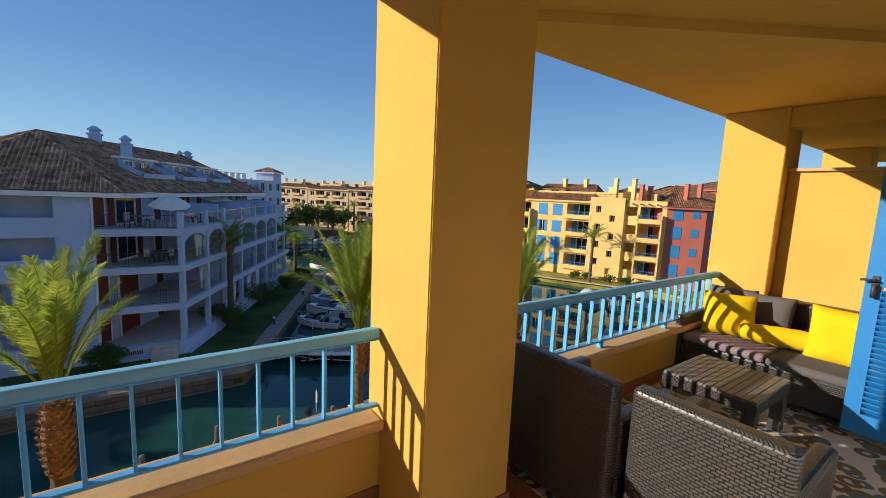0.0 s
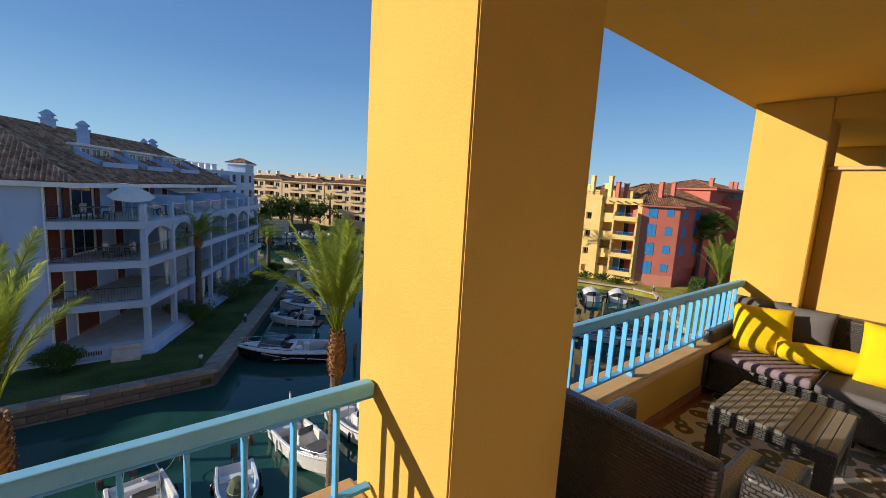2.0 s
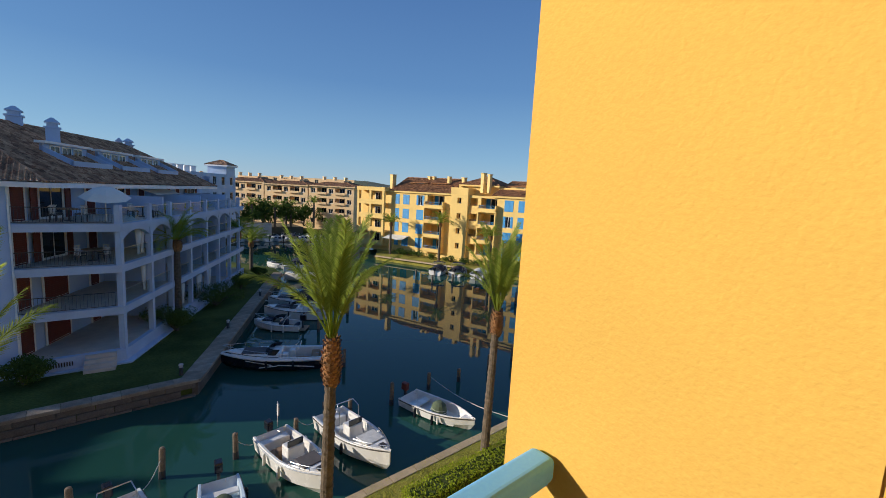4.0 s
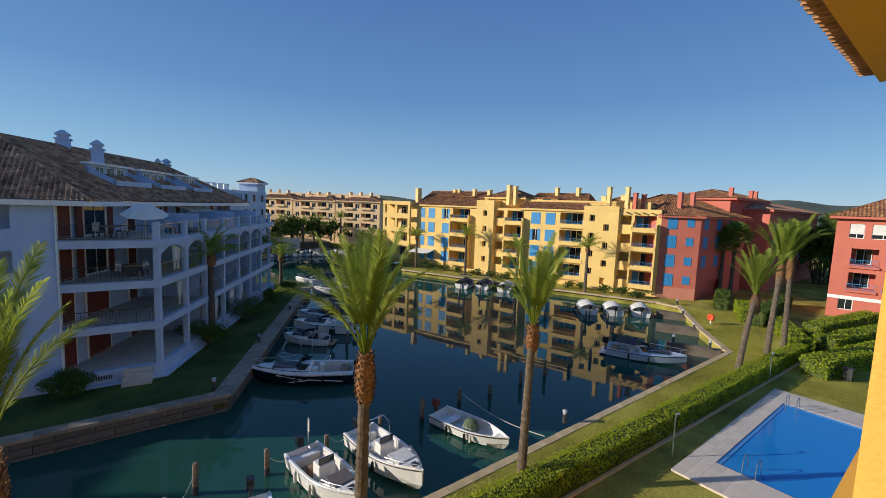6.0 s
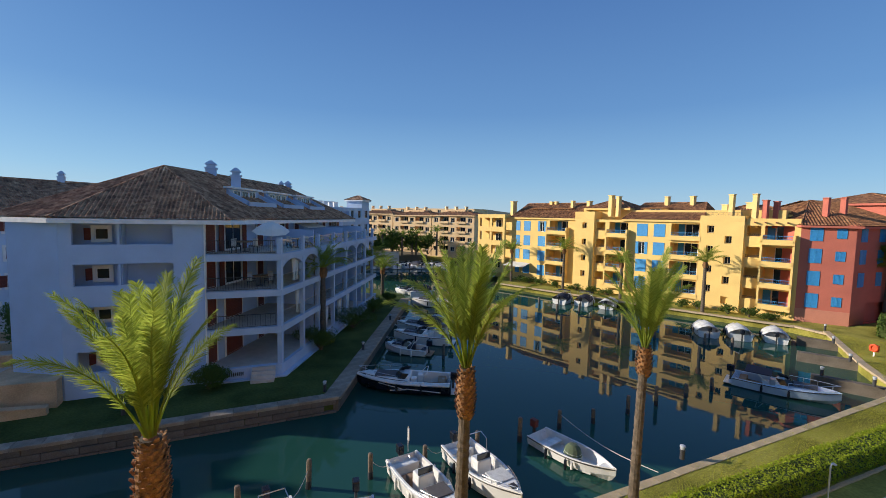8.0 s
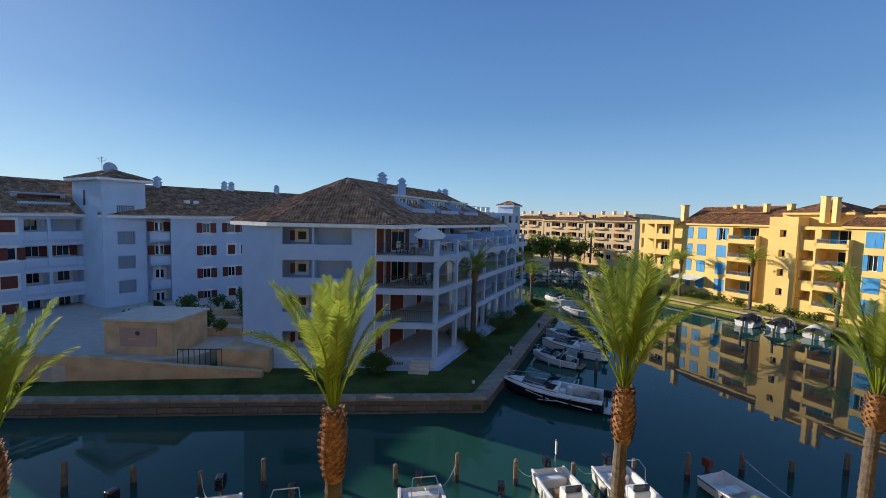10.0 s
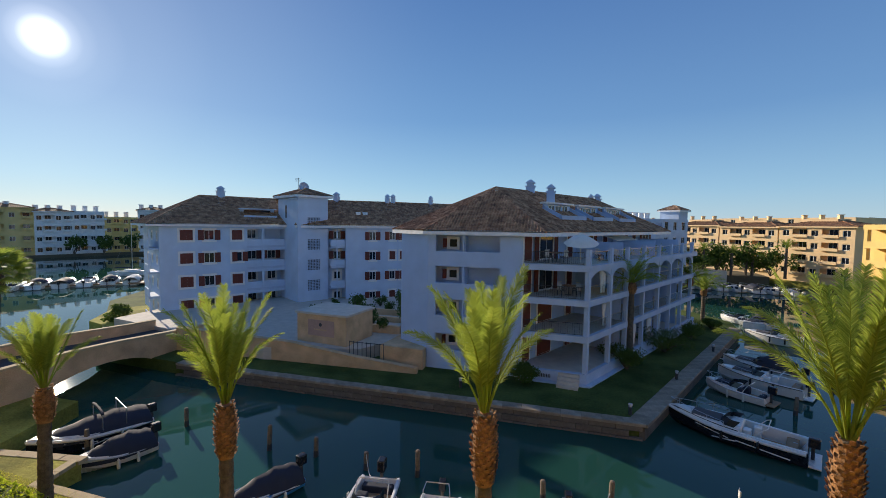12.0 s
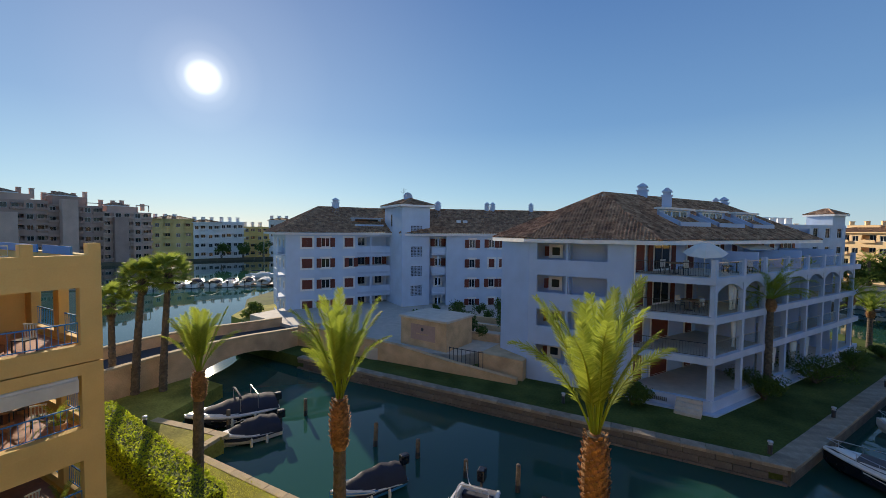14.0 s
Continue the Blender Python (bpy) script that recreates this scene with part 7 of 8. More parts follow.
for i in range(9):
    boat("motor_yacht", "white motor cruiser at the marina's end", (20 + i * 2.9, 97 - i * .6), (18.6 + i * 2.9, 103 - i * .6), 2.5, "cabin" if i % 3 == 0 else "cruiser", seed=i % 2)
boat("motorboat", "white motorboat moored beyond the terraces", (24.5, 62), (21.5, 65), 2.0, "cruiser", free=.6, seed=1)
for i in range(11):
    boat("motor_yacht", "white motor cruiser at the harbour pontoon", (-98 + i * 2.2, 40 + i * 2.6), (-103.0 + i * 2.2, 45.5 + i * 2.6), 2.6, ("cruiser", "cabin", "cover")[i % 3], free=.9, seed=i % 4)


def sailing_boat(at, rz):
    ob = thing("sailing_boat", "white sailing yacht with bare mast in the harbour", "boat", at, rz)
    part("hull", hull_mesh(9.0, 2.8, .9, deck_from=.4, sole=.4), GEL, ob)
    part("cabin", soft_box(3.2, 6.0, -.8, .8, .95, 1.45, .1), GEL, ob)
    bm = bmesh.new()
    tube(bm, [(4.6, 0, .9), (4.6, 0, 11.5)], .07, 8)
    part("mast", bm, STEEL, ob)
    bm = bmesh.new()
    tube(bm, [(4.6, 0, 1.9), (1.0, 0, 1.8)], .14, 8)
    part("boom", bm, CANVAS, ob, "boom with furled dark sail")
    for x in (.2, 8.8):
        bm = bmesh.new()
        tube(bm, [(4.6, 0, 11.4), (x, 0, 1.0)], .015, 4)
        part("stay", bm, STEEL, ob)
    return ob


sailing_boat((-98, 70, WATER_Z), 20)


def pile(x, y, h, seed):
    r = random.Random(seed)
    bm = bmesh.new()
    rad = .12
    lathe(bm, [(rad, -2.2), (rad, 0), (rad * 1.03, h * .5), (rad * .98, h - .06), (rad * .8, h), (.02, h + .02)], 10)
    ob = thing("mooring_pile", "weathered timber mooring pile standing in the water", "mooring post", (x, y, WATER_Z), group="mooring piles")
    part("post", bm, PILE, ob)
    bm = bmesh.new()
    lathe(bm, [(rad * 1.1, -.1), (rad * 1.1, .35), (rad * .9, .36)], 10)
    part("wet_band", bm, DARKMETAL, ob)
    ob.rotation_euler = (radians(r.uniform(-2, 2)), radians(r.uniform(-2, 2)), 0)
    return ob


PILES = ((-21.9, 19.8), (-15.3, 19.0), (-12.5, 19.2), (-9.4, 18.9), (-24.4, 15.9), (-6.7, 19.1), (-3.4, 18.9), (-.6, 19.0), (2.3, 19.2), (5.1, 18.8), (8.0, 19.0), (11.0, 18.9), (13.7, 18.8), (16.8, 19.1), (19.2, 18.8), (22.3, 18.9), (25.1, 19.0), (28.3, 19.1), (31.4, 19.2),
         (13.9, 25.2), (15.5, 33.0), (20.2, 36.5), (21.8, 41.0), (39.5, 30.5), (42.5, 27.0), (44.8, 25.6), (37.5, 44.0), (40.0, 42.5), (38.8, 49.5))
for i, (x, y) in enumerate(PILES):
    pile(x, y, 1.15 + .25 * math.sin(i * 1.7), i)
for i, (a, b_) in enumerate((((5.1, 18.8, WATER_Z + .9), (6.3, 18.6, WATER_Z + .75)), ((8.0, 19, WATER_Z + .9), (9.0, 18.6, WATER_Z + .75)), ((16.8, 19.1, WATER_Z + .9), (16.9, 12.5, LAWN_Z + .1)), ((2.3, 19.2, WATER_Z + .9), (1.2, 17.6, WATER_Z + .7)), ((-9.4, 18.9, WATER_Z + .9), (-8.4, 17.4, WATER_Z + .7)))):
    bm = bmesh.new()
    va, vb = Vector(a), Vector(b_)
    tube(bm, [va.lerp(vb, k / 6) - Vector((0, 0, .35 * math.sin(math.pi * k / 6))) for k in range(7)], .018, 5)
    tagged(part("mooring_line", bm, ROPE), "pale slack mooring line from pile to boat", "rope", "mooring lines")


def bollard(x, y, z=LAWN_Z):
    ob = thing("bollard_light", "low dark bollard light with pale collar", "bollard", (x, y, z), group="bollard lights")
    bm = bmesh.new()
    lathe(bm, [(.11, 0), (.11, .42), (.13, .44), (.13, .5)], 12)
    part("post", bm, DARKMETAL, ob)
    bm = bmesh.new()
    lathe(bm, [(.10, .5), (.10, .62), (.14, .63), (.12, .7), (.02, .72)], 12)
    part("lamp_head", bm, GELGREY, ob)


for x, y in ((19.1, 12.9), (41.0, 13.6), (46.4, 17.0), (57.6, 23.4), (52.0, 20.4), (4.3, 27.4), (8.7, 34.9), (14.0, 44.0), (-26.9, 12.4), (-6.7, 28.4), (39.9, 16.2)):
    bollard(x, y)

# ---------------------------------------------------------------- bridge, ramp, pool
BR = thing("bridge", "sandstone road bridge with a low arch over the canal", "bridge")


def deck_z(y):
    return -9.55 + .6 * math.exp(-((y - 19) / 9) ** 2) - .02 * max(0, y - 24)


def bridge_side(x, t, name):
    """A side wall with the arch cut out of it, its top following the deck."""
    bm = bmesh.new()
    ys = [-4 + 1.0 * i for i in range(37)]
    top = [deck_z(y) + .85 for y in ys]
    bot = []
    for y in ys:
        s = (y - 22.8) / 5.4
        bot.append(-12.5 if abs(s) >= 1 else min(-9.45, -12.2 + 2.65 * math.sqrt(1 - s * s)))
    a = [[(x, y, z) for y, z in zip(ys, top)], [(x, y, z) for y, z in zip(ys, bot)], [(x - t, y, z) for y, z in zip(ys, bot)], [(x - t, y, z) for y, z in zip(ys, top)], [(x, y, z) for y, z in zip(ys, top)]]
    rings(bm, a, close=False)
    w = part(name, bm, STONE, BR)
    bm = bmesh.new()
    for ya, yb in zip(ys, ys[1:]):
        vs = box(bm, x - t - .06, x + .06, ya + .01, yb - .01, 0, .14)
        for v in vs:
            v.co.z += deck_z(v.co.y) + .85
    part("coping", bm, COPING, w, "pale coping stones")
    return w


bridge_side(-33.0, .35, "near_parapet")
bridge_side(-39.0, .35, "far_parapet")
bm = bmesh.new()
ys = [-4 + .75 * i for i in range(50)]
rings(bm, [[(-33.36, y, deck_z(y)) for y in ys], [(-38.99, y, deck_z(y)) for y in ys], [(-38.99, y, deck_z(y) - .3) for y in ys], [(-33.36, y, deck_z(y) - .3) for y in ys], [(-33.36, y, deck_z(y)) for y in ys]], close=False)
part("roadway", bm, ASPHALT, BR, "grey asphalt roadway")
bm = bmesh.new()
rows = []
for x in (-33.37, -38.98):
    rows.append([(x, 22.8 - 5.4 * math.cos(a), -12.2 + 2.65 * math.sin(a)) for a in (math.pi * k / 16 for k in range(17))])
rings(bm, rows, close=False)
part("arch_vault", bm, STONE, BR)
# ramp wall down towards the lawn
RW = tagged(new("retaining_wall"), "sloping sandstone retaining wall below the forecourt", "wall", kind="structure")
p, q = (-33.0, 29.0), (-10.55, 29.9)
L = math.dist(p, q)
bm = bmesh.new()
prof = [(0, -8.35), (5, -8.45), (11.5, -8.75), (17, -9.45), (L, -9.95)]
rings(bm, [[(u, 0, z) for u, z in prof], [(u, 0, -10.4) for u, z in prof], [(u, .4, -10.4) for u, z in prof], [(u, .4, z) for u, z in prof], [(u, 0, z) for u, z in prof]], close=False)
box(bm, L - .01, L, 0, .4, -10.4, -9.95)
w = part("wall_body", bm, STONE, RW)
w.matrix_basis = along(p, q)
bm = bmesh.new()
for (u0, z0), (u1, z1) in zip(prof, prof[1:]):
    k = max(1, round((u1 - u0) / 1.1))
    for i in range(k):
        ua, ub = u0 + (u1 - u0) * i / k, u0 + (u1 - u0) * (i + 1) / k
        za, zb = z0 + (z1 - z0) * i / k, z0 + (z1 - z0) * (i + 1) / k
        rings(bm, [[(ua + .01, -.05, za), (ua + .01, .45, za), (ua + .01, .45, za + .1), (ua + .01, -.05, za + .1)], [(ub - .01, -.05, zb), (ub - .01, .45, zb), (ub - .01, .45, zb + .1), (ub - .01, -.05, zb + .1)]])
part("coping", bm, STONE, RW).matrix_basis = along(p, q)
tagged(part("wall_terrace_step", slab([(-14.2, 31.2), (-10.4, 30.9), (-10.4, 31.7), (-13.8, 34.8)], -10.4, -8.7), STONE), "low sandstone garden wall by the canted facade", "wall", kind="structure")
tagged(part("wall_forecourt_north", boxes((-24, -17, 44.0, 44.35, -9.3, -8.6), (-19.5, -14.4, 40.9, 41.2, -9.3, -8.7)), STONE), "low sandstone planter walls by the rear building", "wall", kind="structure")
tagged(part("wall_forecourt", boxes((-20, -14.6, 36.6, 37.0, -9.3, -8.5), (-26, -20.4, 39.6, 40, -9.3, -8.4)), STONE), "low sandstone garden walls in the forecourt", "wall", kind="structure")
fence = thing("fence", "dark steel garden fence on the ramp wall", "fence")
for i in range(9):
    part("post", boxes((-16.6 + i * .38, -16.56 + i * .38, 30.4, 30.44, -9.9, -8.35)), DARKMETAL, fence)
part("rail", boxes((-16.6, -13.5, 30.4, 30.44, -8.45, -8.40)), DARKMETAL, fence)
# point beyond the bridge
land("ground_point", [(-51.5, 34.2), (-46.2, 33.0), (-44.5, 37), (-52, 46), (-56, 40)], "small lawn point beside the bridge", top=LAWN_Z + .05)
# pontoon in the harbour
pon = thing("pontoon", "long floating timber pontoon in the harbour", "pontoon")
part("deck", boxes((0, 46, 0, 1.8, -.1, .12), (44, 48, -1, 3, -.1, .14)), TEAK, pon)
pon.matrix_basis = along((-112, 30), (-83.5, 58), WATER_Z + .35)
part("float", boxes((1, 45, .2, 1.6, -.6, -.1)), PAVING, pon)

# swimming pool
tagged(part("pool_deck", boxes((19.6, 21.7, -2, 7.5, -10.4, -10.24), (32.8, 35.1, -2, 7.5, -10.4, -10.24), (21.7, 32.8, 6.5, 7.5, -10.4, -10.24), (21.7, 32.8, -2, -.4, -10.4, -10.24)), PAVING), "joints of the pool paving", "pavement", kind="structure")
pave = tagged(new("pool_paving"), "pale stone slabs round the swimming pool", "pavement", kind="structure")
b = soft_box(.002, .773, .002, .498, 0, .03, .003, 1)
me = bpy.data.meshes.new("slab")
b.to_mesh(me)
b.free()
me.materials.append(PAVING)
for i in range(20):
    for j in range(19):
        x, y = 19.6 + i * .775, -2 + j * .5
        if not (21.6 < x + .4 < 32.9 and -.4 < y + .25 < 6.5):
            share("slab", me, pave, pose(x, y, -10.24))
tagged(part("pool_basin", boxes((21.7, 21.9, -.4, 6.5, -12, -10.25), (32.6, 32.8, -.4, 6.5, -12, -10.25), (21.9, 32.6, 6.3, 6.5, -12, -10.25), (21.9, 32.6, -.4, -.2, -12, -10.25), (21.9, 32.6, -.2, 6.3, -12.2, -12.0)), POOLTILE), "blue tiled swimming pool basin", "pool", kind="structure")
bm = bmesh.new()
bm.faces.new([bm.verts.new(v) for v in ((21.9, -.2, -10.275), (32.6, -.2, -10.275), (32.6, 6.3, -10.275), (21.9, 6.3, -10.275))])
tagged(part("pool_water", bm, POOLWATER), "bright blue swimming pool water", "water", kind="structure")


def pool_ladder(x, y):
    ob = thing("pool_ladder", "curved steel pool ladder rails", "ladder", (x, y, -10.21))
    for s in (-.25, .25):
        bm = bmesh.new()
        tube(bm, [(.45, s, 0), (.43, s, .6), (.25, s, .82), (0, s, .85), (-.2, s, .7), (-.25, s, .2), (-.25, s, -.9)], .022, 8)
        part("handrail", bm, STEEL, ob)


pool_ladder(22.1, 5.2)
pool_ladder(31.9, 5.9)


def shower(x, y):
    ob = thing("pool_shower", "slim steel pool shower post", "shower", (x, y, -10.3))
    bm = bmesh.new()
    tube(bm, [(0, 0, 0), (0, 0, 2.1), (.06, 0, 2.2), (.22, 0, 2.22)], .03, 8)
    part("post", bm, STEEL, ob)
    bm = bmesh.new()
    lathe(bm, [(.02, .05), (.09, .0), (.09, -.02), (.02, -.03)], 10, (.24, 0, 2.18))
    part("shower_head", bm, STEEL, ob)


shower(20.6, 7.9)
shower(36.2, 8.1)
bin_ = thing("waste_bin", "dark plastic waste bin on the pool lawn", "bin", (42.0, 4.9, LAWN_Z))
bm = bmesh.new()
rings(bm, [[(sx * .3 * k, sy * .28 * k, z) for sx, sy in ((-1, -1), (1, -1), (1, 1), (-1, 1))] for k, z in ((.85, 0), (1, .85), (1.06, .86), (1.06, .93))])
part("body", bm, DARKMETAL, bin_)
# lifebuoy on its stand
lb = thing("lifebuoy", "orange lifebuoy on a short stand by the quay", "lifebuoy", (50.4, 16.9, LAWN_Z))
part("stand", boxes((-.05, .05, -.05, .05, 0, 1.1)), WHITE, lb)
bm = bmesh.new()
rows = []
for k in range(25):
    a = 2 * math.pi * k / 24
    rows.append([((.03 + .11 * math.cos(b_)) * 1.0 - .16, (.24 + .10 * math.sin(b_)) * math.cos(a), .78 + (.28 + .10 * math.sin(b_)) * math.sin(a)) for b_ in (2 * math.pi * j / 8 for j in range(8))])
rings(bm, rows, caps=False)
part("ring", bm, ORANGE, lb, smooth=True)
part("box", soft_box(-.14, .12, -.3, .3, .45, 1.05, .03), ORANGE, lb)

# ---------------------------------------------------------------- balcony furniture
AFTER = set(scene.objects)
def armchair(label, at, w=.70):
    """A woven resin armchair; its back's outer face at x = 0, looking to +x."""
    ch = thing("armchair", label, "armchair", at, group="wicker armchairs")
    part("back", soft_box(0, .10, -w / 2, w / 2, .06, .85, .03, 3), WICKER, ch)
    part("seat_base", soft_box(.101, .66, -w / 2 + .105, w / 2 - .105, .10, .33, .015), WICKER, ch)
    for s in (-1, 1):
        a, b_ = sorted((s * w / 2, s * (w / 2 - .10)))
        part("arm", soft_box(.102, .70, a, b_, .06, .64, .03, 3), WICKER, ch)
    part("seat_cushion", soft_box(.105, .67, -w / 2 + .11, w / 2 - .11, .332, .42, .03, 3), GREYCLOTH, ch, "flat grey seat cushion")
    for x in (.05, .64):
        for y in (-w / 2 + .05, w / 2 - .05):
            part("leg", boxes((x - .03, x + .03, y - .03, y + .03, 0, .062)), DARKPLASTIC, ch)
    return ch


armchair("dark brown woven resin armchair with its back to the pillar", (1.73, -.63, .011), w=.68)
armchair("sunlit brown woven resin armchair on the rug", (1.80, -1.335, .011), w=.64)

tb = thing("coffee_table", "low dark slatted resin coffee table", "table", (3.26, -1.12, .011))
for i in range(13):
    part("slat", soft_box(.0, .70, .003 + i * .0488, .003 + i * .0488 + .0465, .385, .41, .004, 1), TABLETOP, tb, "grey slat in a sunlit tone")
part("apron", boxes((0, .70, 0, .02, .31, .384), (0, .70, .62, .64, .31, .384), (0, .02, .021, .619, .31, .384), (.68, .70, .021, .619, .31, .384)), WICKER, tb)
for x in (0.004, .611):
    for y in (.004, .551):
        part("leg", soft_box(x, x + .085, y, y + .085, 0, .309, .006, 1), WICKER, tb)

sf = thing("sofa", "dark woven resin sofa with mauve seat pads", "sofa", (4.40, -.02, .011))
part("base", soft_box(0, .95, -2.1, -.085, .06, .34, .02), WICKER, sf)
part("backrest", soft_box(.90, 1.04, -2.1, 0, .06, .80, .04, 3), WICKER, sf)
part("arm", soft_box(.0, .895, -.08, 0, .06, .60, .03, 3), WICKER, sf)
for x in (.05, .95):
    for y in (-.06, -1.05, -2.04):
        part("foot", boxes((x - .03, x + .03, y - .03, y + .03, 0, .062)), DARKPLASTIC, sf)
part("seat_pad", soft_box(-.03, .88, -.80, -.09, .342, .425, .035, 3), MAUVE, sf, "faded mauve seat pad")
part("seat_pad", soft_box(-.06, .88, -1.45, -.81, .342, .425, .035, 3), GREYCLOTH, sf, "grey seat pad")
part("seat_pad", soft_box(-.06, .88, -2.08, -1.46, .342, .425, .035, 3), GREYCLOTH, sf, "grey seat pad")


def pillow(name, label, w, h, t, m, mat, flange=.03, seed=0):
    """A stuffed cushion with a flat seam round it, a little creased."""
    n = 14
    bm = bmesh.new()
    rows = {}
    for side in (1, -1):
        for i in range(n + 1):
            for j in range(n + 1):
                u, v = 2 * i / n - 1, 2 * j / n - 1
                e = max(0, 1 - abs(u) ** 3) * max(0, 1 - abs(v) ** 3)
                z = side * (t / 2 * e ** .55 + .003) + .012 * noise.noise((u * 2 + seed, v * 2, side)) * e
                rows[side, i, j] = bm.verts.new((u * w / 2 * (1 - .05 * (1 - v * v)) , v * h / 2 * (1 - .05 * (1 - u * u)), z))
    for side in (1, -1):
        for i in range(n):
            for j in range(n):
                q = [rows[side, i, j], rows[side, i + 1, j], rows[side, i + 1, j + 1], rows[side, i, j + 1]]
                bm.faces.new(q if side > 0 else q[::-1])
    edge = [(i, 0) for i in range(n)] + [(n, j) for j in range(n)] + [(i, n) for i in range(n, 0, -1)] + [(0, j) for j in range(n, 0, -1)]
    for a, b_ in zip(edge, edge[1:] + edge[:1]):
        bm.faces.new((rows[-1, *a], rows[-1, *b_], rows[1, *b_], rows[1, *a]))
    ob = tagged(part(name, bm, mat, smooth=True), label, "cushion", "sofa cushions")
    ob.matrix_basis = m
    return ob


pillow("cushion", "square yellow cushion leaning on the sofa arm", .46, .44, .17, pose(4.80, -.36, .64, 68, 0, -68), YELLOW, seed=1)
pillow("cushion", "square grey cushion leaning on the backrest", .46, .44, .15, pose(5.12, -.58, .64, 74, 0, -86), GREYCLOTH, seed=2)
pillow("cushion", "grey cushion in the sofa corner", .44, .42, .15, pose(5.19, -.24, .65, 76, 0, -80), GREYCLOTH, seed=4)
pillow("cushion", "large square yellow cushion on the sofa", .52, .50, .17, pose(4.80, -1.25, .65, 78, 0, -90), YELLOW, seed=3)
bm = bmesh.new()
rows = []
for k in range(19):
    s = k / 18
    rad = .098 * (math.sin(math.pi * min(1, max(0, .06 + .88 * s))) ** .22)
    rows.append([(s * .80, rad * math.cos(a) * 1.05, rad * math.sin(a) * (1 + .03 * math.sin(k * 2))) for a in (2 * math.pi * j / 16 for j in range(16))])
rings(bm, rows)
ob = tagged(part("bolster", bm, YELLOW, smooth=True), "long yellow bolster cushion lying on the sofa", "cushion", "sofa cushions")
ob.matrix_basis = pose(4.70, -.50, .53, 0, 0, -72)

b = soft_box(1.75, 4.75, -2.35, -.14, .001, .011, .003, 1)
tagged(part("rug", b, RUG), "beige flat-woven rug with olive flowers", "rug")

sh = thing("louvred_shutter_door", "bright blue louvred shutter door standing open", "shutter", (4.285, -1.378, .06))
W_, H_ = .95, 2.40
part("frame", boxes((0, .045, -.095, 0, 0, H_), (0, .045, -W_, -W_ + .095, 0, H_), (0, .045, -W_ + .095, -.095, 0, .16), (0, .045, -W_ + .095, -.095, 1.14, 1.25), (0, .045, -W_ + .095, -.095, H_ - .11, H_)), SHUTTER, sh)
bm = bmesh.new()
rings(bm, [[(.034, y, -.022), (.042, y, -.016), (.008, y, .026), (-.006, y, .018)] for y in (-W_ + .096, -.096)])
slat = part("louvre", bm, SHUTTER, sh)
slat.location.z = .19
for z in [.19 + .043 * k for k in range(1, 22)] + [1.28 + .043 * k for k in range(0, 22)]:
    share("louvre", slat.data, sh, pose(0, 0, z))
bm = soft_box(-.012, -.001, -.075, -.035, 1.08, 1.22, .004)
lk = part("latch", bm, DARKMETAL, sh, "dark metal latch and handle")
bm = bmesh.new()
tube(bm, [(-.012, -.055, 1.19), (-.05, -.055, 1.19), (-.055, -.0, 1.19), (-.05, .02, 1.185)], .009, 8)
tube(bm, [(-.03, -.055, 1.16), (-.03, -.055, 1.06)], .016, 8)
part("handle", bm, DARKMETAL, lk, smooth=True)
# flaking patch marks on the ceiling
RC = random.Random(5)
bm = bmesh.new()
for i in range(16):
    x, y = 2.75 + RC.uniform(-.5, 1.0), -.35 + RC.uniform(-.22, .22)
    k = RC.randint(5, 8)
    r = RC.uniform(.008, .03)
    vs = [bm.verts.new((x + r * RC.uniform(.5, 2.4) * math.cos(2 * math.pi * j / k), y + r * RC.uniform(.3, .9) * math.sin(2 * math.pi * j / k), CEIL - .003)) for j in range(k)]
    bm.faces.new(vs)
tagged(part("ceiling_flakes", bm, LEDGE), "pale patches of flaked paint on the ceiling", "stain", kind="structure")

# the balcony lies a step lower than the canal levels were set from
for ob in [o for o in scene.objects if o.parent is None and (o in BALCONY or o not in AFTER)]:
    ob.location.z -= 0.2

# ---------------------------------------------------------------- on the terraces across the canal
um = thing("parasol", "open cream parasol on the top terrace", "parasol", (1.35, 33.1, -1.54))
bm = bmesh.new()
tube(bm, [(0, 0, .0), (0, 0, 2.2)], .03, 8)
part("pole", bm, STEEL, um)
bm = bmesh.new()
lathe(bm, [(1.3, 1.5), (1.28, 1.52), (.85, 1.86), (.4, 2.08), (.02, 2.18)], 8)
part("canopy", bm, CLOTHWHITE, um, "eight-panelled cream canopy, tilted").matrix_basis = pose(0, -.1, .1, 14, 0, 0)
part("base", soft_box(-.3, .3, -.3, .3, .02, .1, .02), PAVING, um)


def garden_chair():
    ch = thing("garden_chair", "dark metal terrace chair beside the dining table", "chair", (0, 0, -200), group="terrace chairs")
    part("seat", boxes((-.22, .22, -.22, .22, .42, .46)), DARKMETAL, ch)
    part("top_rail", boxes((-.22, .22, .19, .23, .88, .93)), CLOTHWHITE, ch)
    for k in range(5):
        part("slat", boxes((-.2 + .09 * k, -.17 + .09 * k, .2, .22, .46, .879)), CLOTHWHITE, ch)
    for x in (-.2, .2):
        for y in (-.2, .2):
            part("leg", boxes((x - .015, x + .015, y - .015, y + .015, 0, .42)), DARKMETAL, ch)
    return ch


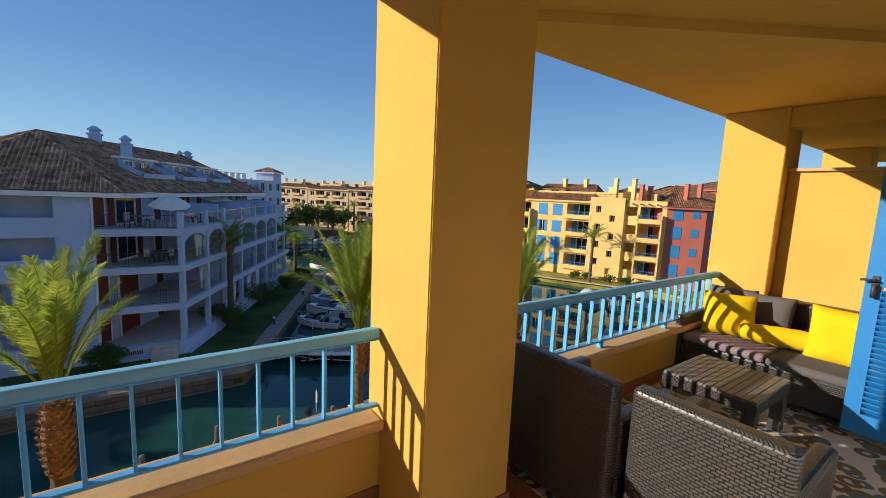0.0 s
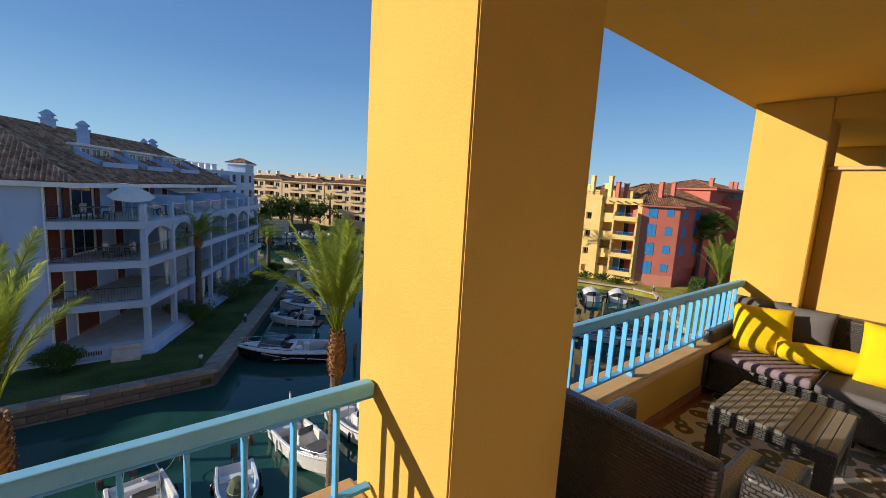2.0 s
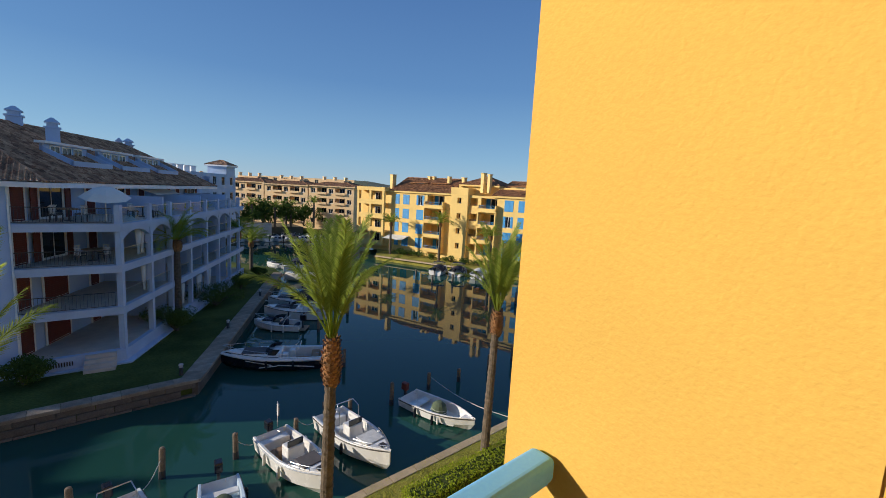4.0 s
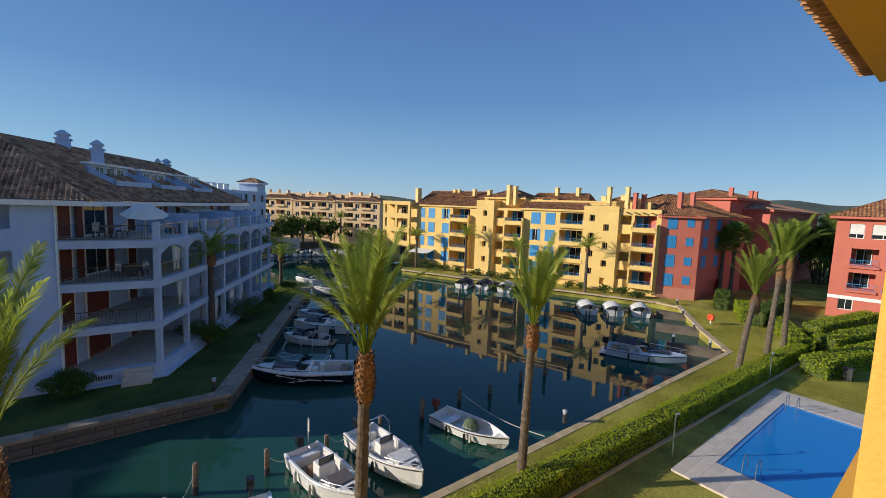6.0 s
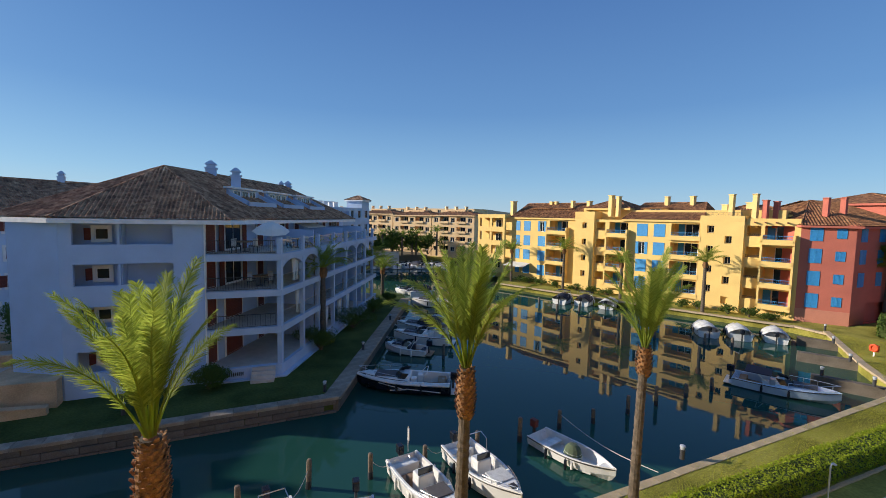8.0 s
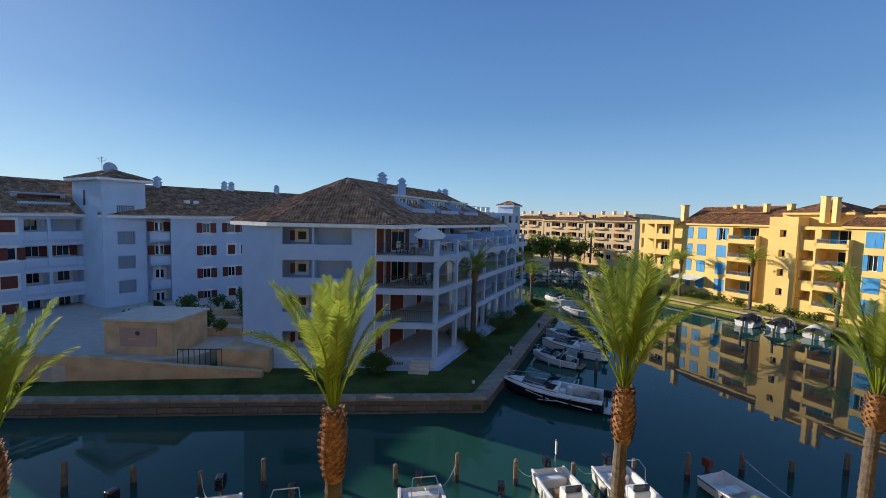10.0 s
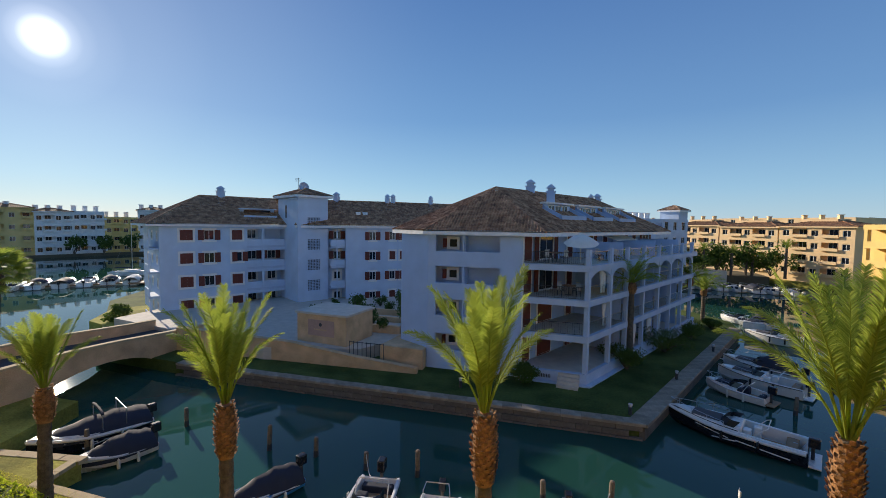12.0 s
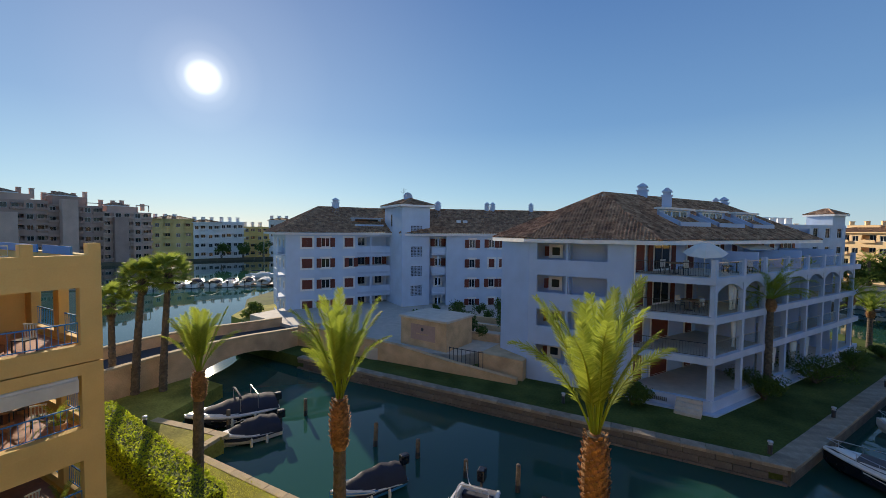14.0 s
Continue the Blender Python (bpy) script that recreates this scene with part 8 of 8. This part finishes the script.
first = garden_chair()
put = False
for z, spots in ((LEVELS[3], ((-.4, 33.4), (3.6, 37.2))), (LEVELS[2], ((.6, 33.6), (4.4, 39.0)))):
    for x, y in spots:
        t = thing("terrace_table", "round dark terrace dining table", "table", (x, y, z + .02), group="terrace tables")
        bm = bmesh.new()
        lathe(bm, [(.02, .70), (.55, .71), (.55, .75), (.02, .75)], 16)
        part("tabletop", bm, TEAK, t)
        bm = bmesh.new()
        lathe(bm, [(.25, 0), (.25, .03), (.04, .06), (.04, .70)], 10)
        part("pedestal", bm, DARKMETAL, t)
        for k in range(4):
            a = math.pi / 4 + k * math.pi / 2
            m = pose(x + .8 * math.cos(a), y + .8 * math.sin(a), z + .02, 0, 0, math.degrees(a) - 90)
            if put:
                copy_thing(first, m)
            else:
                first.matrix_basis = m
                put = True
for u, z in ((3.1, LEVELS[2]), (3.6, LEVELS[2]), (3.7, LEVELS[1]), (13.8, LEVELS[0]), (14.3, LEVELS[0]), (16.2, LEVELS[0]), (17.0, LEVELS[0]), (10.3, LEVELS[0])):
    bm = bmesh.new()
    rows = []
    for zz, w in ((.15, .16), (.5, .13), (.9, .2), (1.9, .3)):
        rows.append([(w * math.cos(a) * (1 + .15 * math.sin(5 * a)), w * .45 * math.sin(a), zz) for a in (2 * math.pi * k / 14 for k in range(14))])
    rings(bm, rows)
    ob = tagged(part("curtain", bm, CLOTHWHITE, smooth=True), "gathered pale outdoor curtain on the terrace", "curtain", "terrace curtains")
    ob.matrix_basis = mS @ pose(u, .5, z + .05)
for u in (8.4, 12.6, 16.8):
    pl = thing("terrace_planter", "small pot plant on the terrace edge", "plant", group="terrace plants")
    pl.matrix_basis = mS @ pose(u, .7, LEVELS[3] + .02)
    bm = bmesh.new()
    lathe(bm, [(.16, 0), (.24, .4), (.25, .42), (.2, .42)], 12)
    part("pot", bm, CLAY, pl)
    bm = bmesh.new()
    rr = random.Random(int(u * 10))
    leaf_cloud(bm, [(Vector((rr.gauss(0, .2), rr.gauss(0, .2), .6 + rr.gauss(0, .18))), Vector((0, 0, 1))) for _ in range(160)], .09, rr)
    part("leaves", bm, HEDGE, pl)["kind"] = "stuff"
# a lounge set on the neighbour's balcony
for z in (-5.75, -2.85):
    lo = thing("sun_lounger", "slatted brown sun lounger on the neighbouring balcony", "lounger", (-19.6, 4.6, z + .02), group="sun loungers")
    part("bed", boxes(*[(-.9 + .12 * k, -.8 + .12 * k, -.32, .32, .30, .33) for k in range(11)]), TEAK, lo)
    bm = boxes(*[(.0 + .12 * k, .1 + .12 * k, -.32, .32, 0, .03) for k in range(6)])
    part("backrest", bm, TEAK, lo).matrix_basis = pose(.42, 0, .31, 0, -40, 0)
    for x in (-.8, .35):
        for y in (-.3, .3):
            part("leg", boxes((x - .025, x + .025, y - .025, y + .025, 0, .3)), TEAK, lo)

for x, y, z, a in ((-18.7, 5.2, -2.85, 30), (-20.6, 4.0, -2.85, 200), (-18.6, 3.9, -5.75, 120), (-19.4, 5.7, -5.75, 250), (-20.9, 5.6, -5.75, 60), (-18.8, 5.4, -8.6, 100), (-20.4, 4.6, -8.6, 300)):
    copy_thing(first, pose(x, y, z + .02, 0, 0, a))
for x, y, z in ((-19.3, 4.4, -8.6), (-20.3, 5.0, -5.75)):
    t = thing("terrace_table", "round teak table on the neighbouring balcony", "table", (x, y, z + .02), group="terrace tables")
    bm = bmesh.new()
    lathe(bm, [(.02, .70), (.5, .71), (.5, .75), (.02, .75)], 16)
    part("tabletop", bm, TEAK, t)
    bm = bmesh.new()
    lathe(bm, [(.25, 0), (.25, .03), (.04, .06), (.04, .70)], 10)
    part("pedestal", bm, DARKMETAL, t)
for i, (x, y, z) in enumerate(((-18.2, 5.8, -5.75), (-18.1, 3.5, -5.75), (-21.6, 5.9, -5.75), (-18.3, 5.9, -8.6))):
    pl = thing("potted_palm", "small potted palm on the neighbouring balcony", "plant", (x, y, z + .02), group="potted palms")
    bm = bmesh.new()
    lathe(bm, [(.02, 0), (.17, 0), (.25, .42), (.26, .45), (.21, .45), (.19, .38), (.02, .38)], 12)
    part("pot", bm, CLAY, pl)
    for k in range(11):
        share("frond", SMALLF[k % 4][0], pl, pose(0, 0, .38, 0, 0, k * 137.5) @ pose(0, 0, 0, 0, 12 + 5 * k, 0) @ Matrix.Scale(.36, 4))
